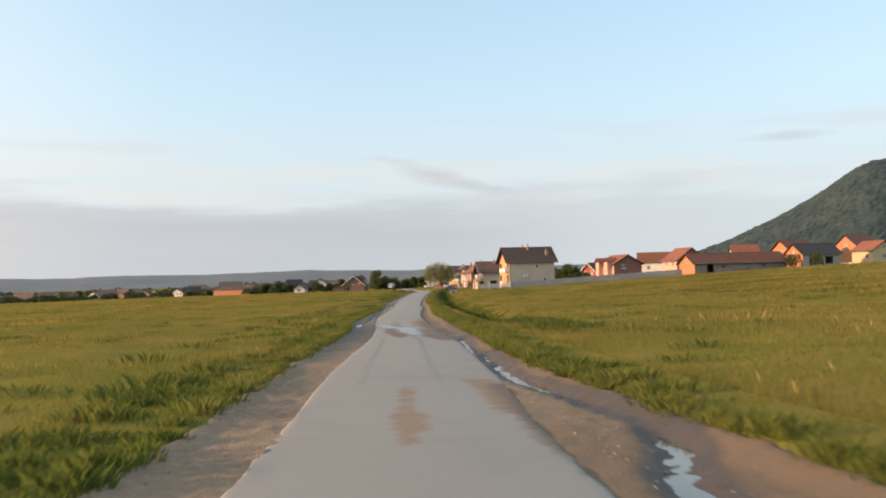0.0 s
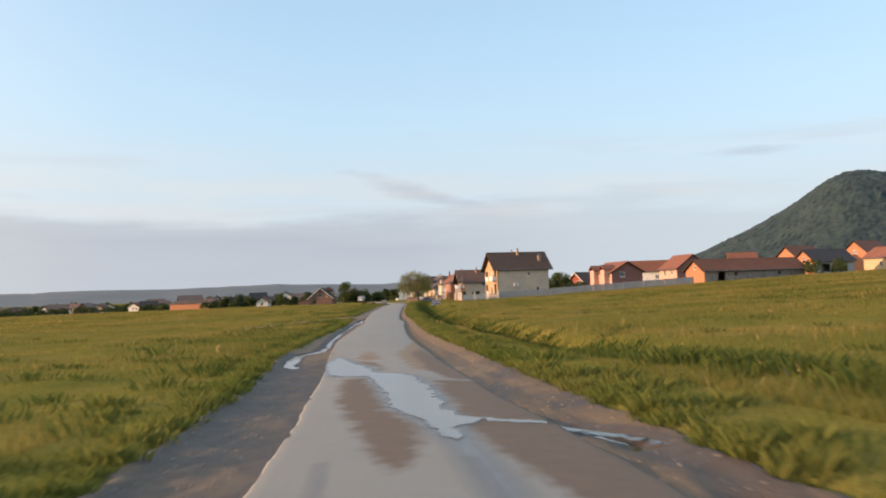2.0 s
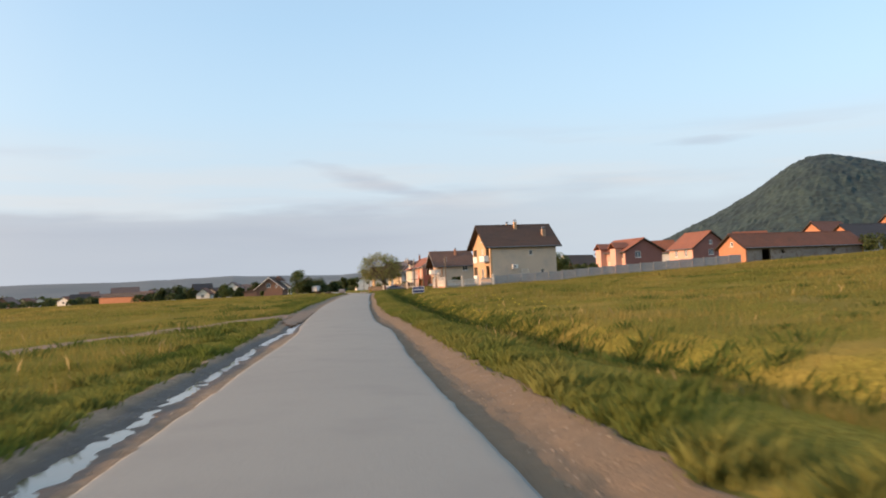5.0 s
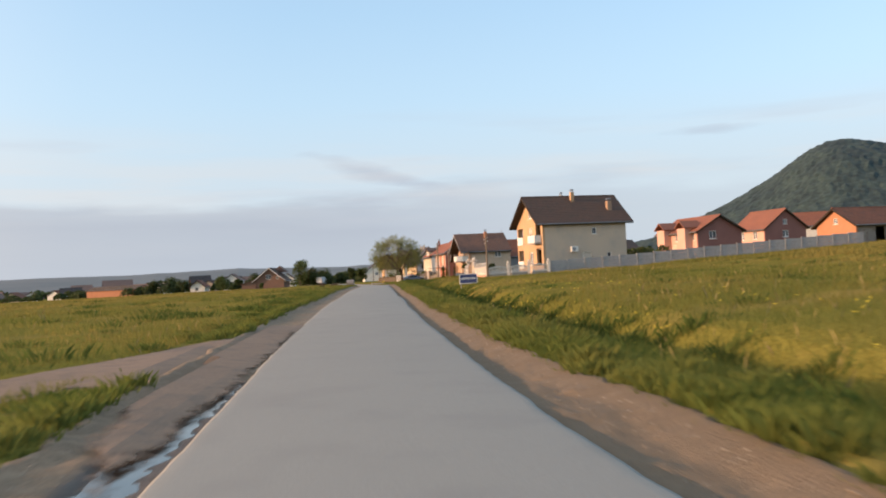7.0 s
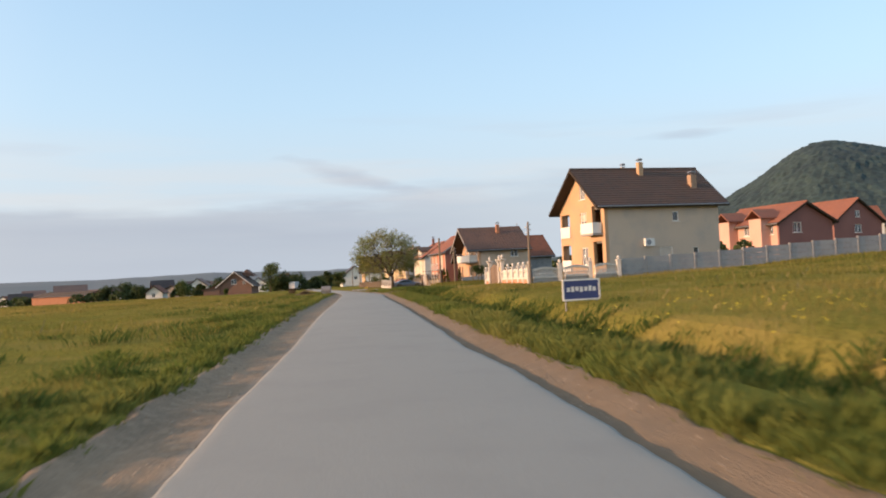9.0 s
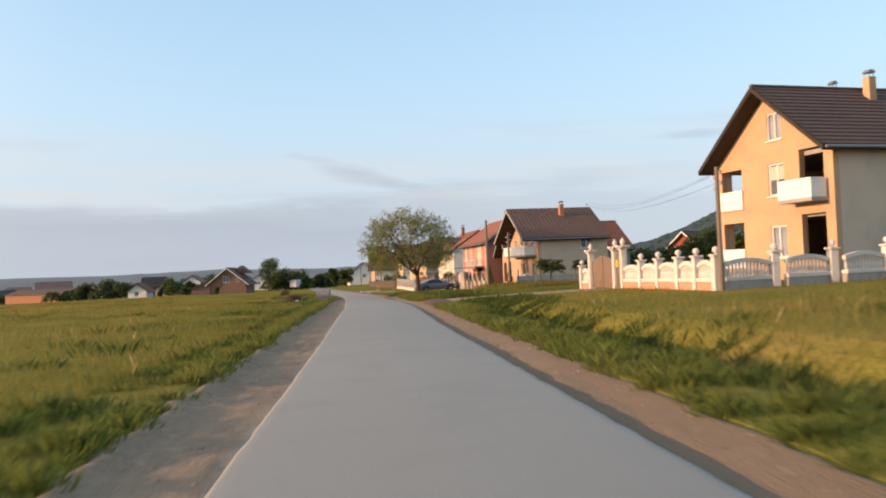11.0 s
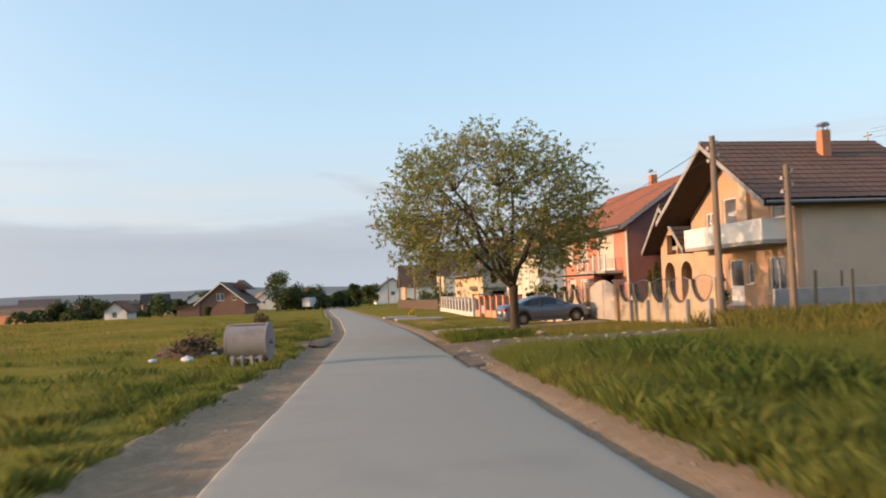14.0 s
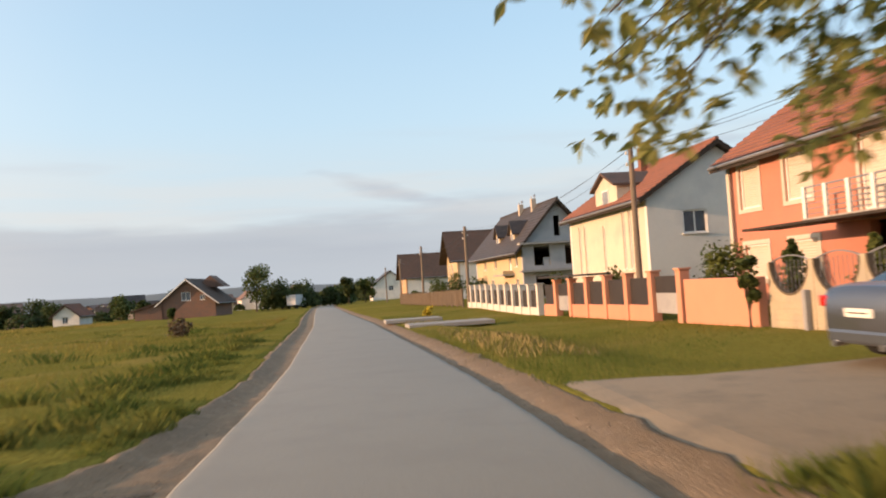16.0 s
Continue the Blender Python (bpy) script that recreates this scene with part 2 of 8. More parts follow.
ROOF_BROWN = two_scale("brown_roof_tiles", (0.105, 0.062, 0.045), (0.085, 0.055, 0.042), (0.065, 0.05, 0.04), 0.4, 2.5, 0.75, 0.3, 30.0)
ROOF_RUST = two_scale("rusty_brown_roof_tiles", (0.155, 0.088, 0.064), (0.125, 0.075, 0.057), (0.095, 0.066, 0.054), 0.4, 2.5, 0.8, 0.3, 30.0)
ROOF_RED = two_scale("red_roof_tiles", (0.25, 0.1, 0.06), (0.21, 0.085, 0.055), (0.17, 0.08, 0.055), 0.4, 2.5, 0.75, 0.3, 30.0)
ROOF_DARK = two_scale("dark_roof_tiles", (0.055, 0.045, 0.045), (0.045, 0.04, 0.04), (0.07, 0.055, 0.05), 0.4, 2.5, 0.6, 0.3, 30.0)
ROOF_OLD = two_scale("old_red_roof_tiles", (0.22, 0.085, 0.05), (0.18, 0.075, 0.045), (0.13, 0.07, 0.05), 0.3, 1.8, 0.85, 0.3, 30.0)
SOFFIT = mat("dark_timber", (0.04, 0.028, 0.02), (0.028, 0.021, 0.016), 2.0, 0.8, 0.3, 30.0)
WHITE = mat("white_paint", (0.78, 0.76, 0.72), (0.72, 0.7, 0.66), 2.0, 0.5)
PLASTER_WHITE = two_scale("cast_white_concrete", (0.64, 0.6, 0.54), (0.59, 0.55, 0.5), (0.52, 0.48, 0.43), 1.0, 3.0, 0.8, 0.15, 50.0)
CONCRETE = two_scale("concrete", (0.36, 0.34, 0.31), (0.32, 0.3, 0.28), (0.27, 0.255, 0.24), 0.6, 2.5, 0.9, 0.3, 40.0)
PANEL_GREY = two_scale("precast_panel", (0.33, 0.33, 0.33), (0.29, 0.29, 0.3), (0.25, 0.25, 0.26), 0.6, 2.5, 0.9, 0.2, 40.0)
CREAM_WALL = two_scale("cream_precast", (0.45, 0.37, 0.26), (0.4, 0.34, 0.25), (0.33, 0.29, 0.23), 0.6, 2.0, 0.9, 0.2, 40.0)
PINK_FENCE = mat("salmon_render", (0.6, 0.27, 0.17), (0.55, 0.25, 0.16), 0.8, 0.9, 0.2, 50.0)
WOOD_POLE = mat("weathered_pole", (0.22, 0.17, 0.125), (0.17, 0.135, 0.105), 3.0, 0.9, 0.4, 40.0, stretch=(6, 6, 0.5))
FENCE_WOOD = mat("fence_boards", (0.2, 0.145, 0.095), (0.16, 0.12, 0.085), 2.0, 0.9, 0.3, 30.0)
BARK = mat("bark", (0.085, 0.062, 0.042), (0.055, 0.042, 0.03), 4.0, 0.95, 0.8, 14.0, stretch=(3, 3, 0.6))
LEAF = leafy(mat("young_walnut_leaves", (0.21, 0.25, 0.075), (0.31, 0.29, 0.1), 0.5, 0.6, island=0.3, spec=0.3), 0.55)
LEAF_DARK = leafy(mat("dark_leaves", (0.045, 0.07, 0.02), (0.07, 0.09, 0.026), 0.6, 0.7, island=0.35), 0.3)
LEAF_MID = leafy(mat("shrub_leaves", (0.065, 0.1, 0.026), (0.095, 0.12, 0.032), 0.6, 0.7, island=0.35), 0.3)
THUJA = leafy(mat("conifer_needles", (0.08, 0.11, 0.022), (0.14, 0.15, 0.035), 1.5, 0.8, island=0.35), 0.3)
METAL_GREY = mat("dull_steel", (0.3, 0.3, 0.31), (0.25, 0.25, 0.26), 2.0, 0.5, metal=0.6)
BIN_METAL = two_scale("galvanised_sheet", (0.25, 0.245, 0.25), (0.22, 0.215, 0.22), (0.16, 0.15, 0.15), 0.7, 2.2, 0.6, 0.1, 40.0)
BLACK = mat("black_rubber", (0.015, 0.015, 0.015), (0.02, 0.02, 0.02), 5.0, 0.7)
WIRE = mat("cable", (0.03, 0.03, 0.03), (0.035, 0.035, 0.035), 1.0, 0.6)
GATE_BROWN = mat("brown_gate_sheet", (0.19, 0.13, 0.09), (0.16, 0.115, 0.08), 1.5, 0.6)
BLUE_SIGN = mat("faded_blue_sheet", (0.06, 0.075, 0.2), (0.05, 0.065, 0.17), 2.0, 0.5)
SHUTTER = mat("cream_shutter", (0.58, 0.5, 0.41), (0.54, 0.47, 0.39), 2.0, 0.6)
BRICK_PIER = mat("clinker_pier", (0.38, 0.27, 0.19), (0.3, 0.2, 0.14), 6.0, 0.9, 0.4, 20.0)


def glass_mat(name, tint, rough=0.03):
    m = bpy.data.materials.new(name)
    m.use_nodes = True
    b = m.node_tree.nodes["Principled BSDF"]
    b.inputs["Base Color"].default_value = (*tint, 1)
    b.inputs["Roughness"].default_value, b.inputs["IOR"].default_value = rough, 1.45
    b.inputs["Transmission Weight"].default_value = 0.9
    return m


GLASS = glass_mat("window_glass", (0.5, 0.55, 0.6))


# ---- mesh helpers ----
def part(name, bm, material, parent, label=""):
    me = bpy.data.meshes.new(name)
    bmesh.ops.recalc_face_normals(bm, faces=bm.faces)
    bm.to_mesh(me)
    bm.free()
    me.materials.append(material)
    ob = new(name, me)
    ob.parent = parent
    if label:
        ob["label"] = label
    return ob


def thing(name, m, label, category, group="", kind=""):
    ob = new(name)
    ob.matrix_world = m
    ob.empty_display_size = 0.3
    return tagged(ob, label, category, group, kind)


def solo(name, bm, material, label, category, kind="", m=None, group=""):
    ob = part(name, bm, material, None)
    if m is not None:
        ob.matrix_world = m
    return tagged(ob, label, category, group, kind)


def mesh_ob(name, verts, faces, material, label="", category="", kind="", parent=None):
    me = bpy.data.meshes.new(name)
    me.from_pydata(verts, [], faces)
    me.materials.append(material)
    me.update()
    ob = new(name, me)
    ob.parent = parent
    return tagged(ob, label, category, "", kind)


def box(bm, c, s, rz=0.0, bev=0.0, m=None):
    mm = Matrix.Translation(c) @ Matrix.Rotation(radians(rz), 4, "Z") @ Matrix.Diagonal((*s, 1))
    if m is not None:
        mm = m @ mm
    r = bmesh.ops.create_cube(bm, size=1.0, matrix=mm)
    if bev:
        vs = r["verts"]
        es = list({e for v in vs for e in v.link_edges})
        bmesh.ops.bevel(bm, geom=es, offset=bev, segments=2, affect="EDGES", profile=0.5)
    return bm


def cyl(bm, a, b, r0, r1=None, n=10, caps=True):
    a, b = Vector(a), Vector(b)
    r1 = r0 if r1 is None else r1
    q = (b - a).to_track_quat("Z", "Y").to_matrix().to_4x4()
    bmesh.ops.create_cone(bm, cap_ends=caps, segments=n, radius1=r0, radius2=max(r1, 1e-4), depth=(b - a).length,
                          matrix=Matrix.Translation((a + b) / 2) @ q)
    return bm


def lathe(bm, prof, n=14, at=(0, 0, 0)):
    rings = []
    for r, z in prof:
        rings.append([bm.verts.new((at[0] + r * math.cos(2 * math.pi * i / n), at[1] + r * math.sin(2 * math.pi * i / n), at[2] + z)) for i in range(n)])
    for p, q in zip(rings, rings[1:]):
        for i in range(n):
            bm.faces.new((p[i], p[(i + 1) % n], q[(i + 1) % n], q[i]))
    bm.faces.new(rings[0])
    bm.faces.new(rings[-1])
    return bm


def prism(bm, pts, d, axis="y"):
    """A flat outline pts (u, z), drawn out by d either side along the axis."""
    def at(u, w, z):
        return (u, w, z) if axis == "y" else (w, u, z)
    f = [bm.verts.new(at(u, -d, z)) for u, z in pts]
    g = [bm.verts.new(at(u, d, z)) for u, z in pts]
    bm.faces.new(f)
    bm.faces.new(g[::-1])
    k = len(pts)
    for i in range(k):
        bm.faces.new((f[i], f[(i + 1) % k], g[(i + 1) % k], g[i]))
    return bm


# ---- the lie of the land ----
RZ_Y = (-80, -40, 0, 11, 25, 37.6, 50, 81, 106, 121, 156, 172, 188, 203, 217, 224, 260, 300, 370, 600, 1500, 4000)
RZ_Z = (-0.4, -0.6, -1.3, -1.72, -2.13, -2.5, -2.75, -3.28, -3.45, -3.39, -3.38, -3.53, -3.63, -3.88, -4.09, -4.21, -4.6, -5.0, -5.6, -8.0, -14.0, -14.0)
XC_Y = (-80, 0, 6, 17, 30, 50, 60, 97, 126, 145, 178, 208, 220, 229, 237, 269, 300, 370, 450, 600, 1500)
XC_X = (6.0, 0.1, -0.2, -0.75, -1.15, -2.35, -2.9, -3.95, -4.4, -4.4, -4.05, -4.2, -4.45, -4.75, -5.05, -7.2, -9.8, -15.5, -21.0, -30.0, -60.0)
LIFT_D = (-3000, -400, -120, -4, -2.9, 0, 2.4, 3.2, 8, 12, 19, 28, 35, 41, 80, 160, 400, 3000)
LIFT_Z = (-6, -5, -1.25, 0.02, 0.03, 0.0, 0.05, 0.1, 0.26, 0.38, 0.52, 0.82, 1.2, 1.5, 3.4, 5.5, 6, 6)


def smooth_interp(v, xs, ys):
    return (np.interp(v - 4, xs, ys) + 2 * np.interp(v, xs, ys) + np.interp(v + 4, xs, ys)) / 4


def road_z(y):
    return smooth_interp(y, RZ_Y, RZ_Z)


def road_x(y):
    return smooth_interp(y, XC_Y, XC_X)


def ditch_d(y):
    return np.interp(y, (45, 68, 92, 190), (5.9, 5.9, 5.1, 4.75))


def land(x, y):
    d = x - road_x(y)
    rel = 0.5 * np.sin(x * 0.9 + 1.7 * np.sin(y * 0.31)) * np.sin(y * 0.7 + 1.5 * np.sin(x * 0.37)) + 0.5 * np.sin(x * 0.33 + 2.0 * np.sin(y * 0.13)) * np.sin(y * 0.27 + 1.1) + 0.35 * np.sin(x * 1.9 + 2 * np.sin(y * 0.9)) * np.sin(y * 1.7)
    rel = 0.13 * rel * np.where(d > 0, np.clip((d - 4.6) / 4, 0, 1) * np.clip((180 - y) / 6, 0, 1), np.clip((-d - 3.2) / 4, 0, 1)) * np.clip((250 - np.abs(d)) / 100, 0, 1)
    ditch = 0.85 * np.exp(-((d - ditch_d(y)) / 0.95) ** 2) * np.clip((y - 40) / 15, 0, 1) * np.clip((188 - y) / 6, 0, 1)
    hollow = 0.24 * np.clip((d - 3.4) / 1.6, 0, 1) * np.clip((y - 233.5) / 4, 0, 1) * np.clip((276 - y) / 12, 0, 1)
    return road_z(y) + np.interp(d, LIFT_D, LIFT_Z) - ditch - hollow + rel


def wob(y, seed, amp=1.0):
    y = np.asarray(y, float)
    return amp * (0.5 * np.sin(y * 0.71 + seed) + 0.3 * np.sin(y * 1.93 + 2.1 * seed) + 0.3 * np.sin(y * 4.7 + 3.3 * seed) + 0.2 * np.sin(y * 9.1 + seed * 5))


def strip(name, ys, ds, lift, material, label, category, kind="structure", fade=None):
    """A sheet along the road: ds(y) gives the offsets across it, lift(y, d) the height over the road."""
    verts, faces = [], []
    k = len(ds(ys[0]))
    for y in ys:
        for d in ds(y):
            verts.append((float(road_x(y) + d), float(y), float(road_z(y) + lift(y, d))))
    for i in range(len(ys) - 1):
        for j in range(k - 1):
            a = i * k + j
            faces.append((a, a + 1, a + k + 1, a + k))
    ob = mesh_ob(name, verts, faces, material, label, category, kind)
    if fade:
        set_fade(ob, [fade[j] for y in ys for j in range(k)])
    return ob


def set_fade(ob, values):
    at = ob.data.attributes.new("fade", "FLOAT", "POINT")
    at.data.foreach_set("value", np.array(values, dtype=np.float32))


ROAD_Y = np.concatenate([np.arange(-60, -8, 0.8), np.arange(-8, 58, 0.11), np.arange(58, 300, 0.35), np.arange(300, 640, 3)])


def rough(x, y, seed=0.0, detail=4):
    return noise.fractal((x, y, seed), 0.7, 2.1, detail)


def outline(pts, D, Y):
    """Signed distance (inside positive) from the closed outline pts (y, d) at the places D, Y."""
    p = np.array([(d, y) for y, d in pts], float)
    q = np.roll(p, -1, axis=0)
    P = np.stack([np.ravel(D), np.ravel(Y)], 1)[:, None, :]
    e = q - p
    t = np.clip(((P - p) * e).sum(2) / (e * e).sum(1), 0, 1)
    dist = np.sqrt((((P - p) - t[..., None] * e) ** 2).sum(2)).min(1)
    cross = (p[:, 1] > P[..., 1]) != (q[:, 1] > P[..., 1])
    xi = p[:, 0] + (P[..., 1] - p[:, 1]) * e[:, 0] / np.where(e[:, 1] == 0, 1e-9, e[:, 1])
    inside = ((cross & (P[..., 0] < xi)).sum(1) % 2) == 1
    return np.where(inside, dist, -dist).reshape(np.shape(D))


def bump_at(y, c, w):
    return math.exp(-((y - c) / w) ** 2)


def ramp(v, a, b):
    return max(0.0, min(1.0, (v - a) / (b - a)))


EDGE_L_Y = (-60, 5, 10, 17, 25, 35, 44, 47, 52, 60, 80, 90, 93, 96, 101, 106, 112, 118, 130, 137, 150, 168, 175, 183, 192, 196, 200, 207, 217, 224, 230, 240, 300)
EDGE_L_D = (-1.6, -1.38, -1.43, -1.53, -1.53, -1.44, -1.46, -1.57, -1.66, -1.74, -1.66, -1.4, -1.45, -1.58, -1.69, -1.8, -1.85, -1.78, -1.72, -1.6, -1.62, -1.64, -1.7, -1.68, -1.53, -1.6, -1.66, -1.72, -1.69, -1.68, -1.59, -1.5, -1.6)
EDGE_R_Y = (-60, 5, 9.6, 13, 16, 22, 31, 38, 45, 55, 67, 80, 88, 91.5, 94, 98, 104, 112, 118, 123, 128, 132, 135.5, 140, 150, 160, 168, 175, 183, 191, 200, 210, 220, 227, 300)
EDGE_R_D = (1.58, 1.3, 1.38, 1.55, 1.62, 1.64, 1.62, 1.42, 1.36, 1.37, 1.34, 1.46, 1.66, 1.68, 1.52, 1.41, 1.4, 1.41, 1.46, 1.5, 1.62, 1.64, 1.5, 1.57, 1.52, 1.46, 1.42, 1.38, 1.5, 1.7, 1.76, 1.72, 1.58, 1.58, 1.55)
VERGE_L_Y = (-60, 6, 10, 15, 24, 40, 44, 47, 51, 54, 60, 80, 92, 96, 101, 110, 119, 123, 130, 135, 150, 169, 178, 190, 197, 204, 220, 225.5, 227, 229, 230, 231.5, 238, 245, 300)
VERGE_L_D = (-2.6, -2.4, -2.42, -2.52, -2.7, -2.72, -2.86, -3.05, -3.15, -2.95, -2.85, -2.7, -2.64, -2.75, -3.0, -3.05, -2.95, -2.85, -2.7, -2.58, -2.65, -2.78, -2.9, -2.75, -2.76, -2.9, -2.62, -2.8, -3.5, -3.5, -2.8, -2.4, -2.1, -2.2, -2.6)
VERGE_R_Y = (-60, 2, 6, 14, 22, 30, 42, 50, 57, 64, 80, 90, 97, 102, 110, 118, 125, 131, 137, 150, 168, 176, 190, 200, 215, 300)
VERGE_R_D = (2.2, 2.9, 3.05, 2.6, 2.35, 2.4, 2.5, 2.58, 2.55, 2.42, 2.45, 2.52, 2.52, 2.3, 2.18, 2.14, 2.22, 2.34, 2.24, 2.2, 2.22, 2.18, 2.34, 2.42, 2.3, 2.2)


def edge_l(y):
    return float(np.interp(y, EDGE_L_Y, EDGE_L_D)) + 0.03 * noise.noise((0.3, y * 0.25, 1.0)) + 0.022 * rough(0.3, y * 2.2, 2.0)


def edge_r(y):
    return float(np.interp(y, EDGE_R_Y, EDGE_R_D)) + 0.03 * noise.noise((0.3, y * 0.25, 4.0)) + 0.026 * rough(0.3, y * 2.2, 5.0)


def camber(y, d):
    return 0.02 - 0.012 * d * d


def step_r(y):
    return 0.012 + 0.048 * ramp(y, 42, 56) - 0.03 * bump_at(y, 99, 1.5) - 0.03 * bump_at(y, 217, 6)


def step_l(y):
    return 0.012 + 0.03 * ramp(y, 100, 112)


def verge_l(y):
    return float(np.interp(y, VERGE_L_Y, VERGE_L_D)) + 0.1 * noise.noise((0, y * 0.4, 7)) + 0.14 * rough(0, y * 1.3, 8)


def verge_w(y):
    return float(np.interp(y, VERGE_R_Y, VERGE_R_D)) + 0.1 * noise.noise((0, y * 0.4, 9)) + 0.15 * rough(0, y * 1.3, 10)


RIGHT_Y = (-8, 5.8, 6.5, 7.5, 9, 11, 13.3, 15.3, 17, 18.3, 19.4, 21.7, 22.5, 24.6, 26.5, 29, 31.1, 33.1, 34.2, 36)
RIGHT_D = (1.9, 1.95, 2.05, 2.4, 2.65, 2.45, 2.15, 1.92, 1.92, 2.08, 1.92, 2.05, 1.75, 1.68, 1.82, 1.8, 2.25, 2.03, 1.6, 1.3)
LEFT_Y = (40, 45, 46.5, 49, 50.8, 51.8, 52.9, 56, 61, 74, 86, 91, 92.3, 94, 97, 102, 110)
LEFT_D = (-2.2, -2.25, -2.52, -2.62, -2.68, -2.45, -2.08, -1.96, -2.1, -2.2, -2.15, -1.97, -1.78, -1.84, -1.92, -1.94, -1.95)


def shoulder(y, d, side, fine=True):
    """Height of the soil shoulder over the road's middle line, and how wet it is."""
    n1, n2 = (noise.noise((d * 1.1, y * 0.8, 3.3)), rough(d * 4.0, y * 3.0, 6.1)) if fine else (0.0, 0.0)
    if side > 0:
        z = camber(y, edge_r(y)) - step_r(y) + 0.016 * n1 + 0.02 * n2
        c, on = float(np.interp(y, RIGHT_Y, RIGHT_D)), ramp(y, -10, -4) * (1 - ramp(y, 34, 35))
        out = verge_w(y)
    else:
        z = camber(y, edge_l(y)) - step_l(y) + 0.016 * n1 + 0.02 * n2
        c, on = float(np.interp(y, LEFT_Y, LEFT_D)), ramp(y, 44.5, 46) * (1 - ramp(y, 102, 103))
        out = verge_l(y)
    cut = on * math.exp(-((d - c) / (0.2 + 0.08 * n1)) ** 2)
    z -= cut * (0.068 + 0.03 * n1 - 0.02 * n2)
    w = ramp(abs(d), abs(out) - (0.5 if side > 0 else 0.3), abs(out))
    land_z = float(np.interp(d, LIFT_D, LIFT_Z)) + 0.01
    z = z * (1 - w) + land_z * w
    z -= 0.12 * ramp(abs(d), abs(out) - 0.02, abs(out) + 0.2)
    return z, on * math.exp(-((d - c) / 0.34) ** 2)


def spotted(m, spots):
    """Adds stains to a ground material: each (attribute in metres from the stain's edge, colours, softness, raggedness, roughness)."""
    n, l = m.node_tree.nodes, m.node_tree.links
    b = n["Principled BSDF"]
    g = n.new("ShaderNodeNewGeometry")
    for name, c0, c1, soft, ragged, rough_v, scale in spots:
        at = n.new("ShaderNodeAttribute")
        at.attribute_name = name
        t = n.new("ShaderNodeTexNoise")
        t.inputs["Scale"].default_value, t.inputs["Detail"].default_value, t.inputs["Roughness"].default_value = scale, 8.0, 0.65
        l.new(g.outputs["Position"], t.inputs["Vector"])
        a = n.new("ShaderNodeMath")
        a.operation = "MULTIPLY_ADD"
        l.new(t.outputs["Fac"], a.inputs[0])
        a.inputs[1].default_value, a.inputs[2].default_value = 2 * ragged, -ragged
        s = n.new("ShaderNodeMath")
        s.operation = "ADD"
        l.new(at.outputs["Fac"], s.inputs[0])
        l.new(a.outputs[0], s.inputs[1])
        r = n.new("ShaderNodeMapRange")
        r.inputs["From Min"].default_value, r.inputs["From Max"].default_value = 0.0, soft
        l.new(s.outputs[0], r.inputs["Value"])
        t2 = n.new("ShaderNodeTexNoise")
        t2.inputs["Scale"].default_value, t2.inputs["Detail"].default_value = 5.0, 8.0
        l.new(g.outputs["Position"], t2.inputs["Vector"])
        col = n.new("ShaderNodeMix")
        col.data_type = "RGBA"
        col.inputs["A"].default_value, col.inputs["B"].default_value = (*c0, 1), (*c1, 1)
        l.new(t2.outputs["Fac"], col.inputs["Factor"])
        mx = n.new("ShaderNodeMix")
        mx.data_type = "RGBA"
        l.new(r.outputs[0], mx.inputs["Factor"])
        l.new(b.inputs["Base Color"].links[0].from_socket, mx.inputs["A"])
        l.new(col.outputs["Result"], mx.inputs["B"])
        l.new(mx.outputs["Result"], b.inputs["Base Color"])
        ro = n.new("ShaderNodeMix")
        if b.inputs["Roughness"].links:
            l.new(b.inputs["Roughness"].links[0].from_socket, ro.inputs["A"])
        else:
            ro.inputs["A"].default_value = b.inputs["Roughness"].default_value
        ro.inputs["B"].default_value = rough_v
        l.new(r.outputs[0], ro.inputs["Factor"])
        l.new(ro.outputs["Result"], b.inputs["Roughness"])
    return m


ROAD_MAT = spotted(ASPHALT, [("film", (0.27, 0.2, 0.135), (0.23, 0.175, 0.125), 0.14, 0.24, 0.9, 3.0),
                             ("wet", (0.13, 0.122, 0.115), (0.16, 0.15, 0.14), 0.25, 0.1, 0.3, 2.5),
                             ("track", (0.19, 0.18, 0.17), (0.16, 0.155, 0.148), 0.1, 0.04, 0.6, 2.0),
                             ("mud", (0.19, 0.132, 0.088), (0.125, 0.094, 0.068), 0.2, 0.3, 0.8, 2.6)])
SHOULDER = spotted(SOIL, [("red", (0.2, 0.141, 0.084), (0.15, 0.109, 0.07), 0.5, 0.35, 0.95, 1.6),
                          ("lip", (0.28, 0.265, 0.232), (0.23, 0.215, 0.188), 0.2, 0.12, 0.9, 1.4),
                          ("wet", (0.092, 0.07, 0.052), (0.066, 0.052, 0.04), 0.4, 0.25, 0.62, 2.2)])


def float_attribute(ob, name, values):
    at = ob.data.attributes.new(name, "FLOAT", "POINT")
    at.data.foreach_set("value", np.array(values, dtype=np.float32).ravel())


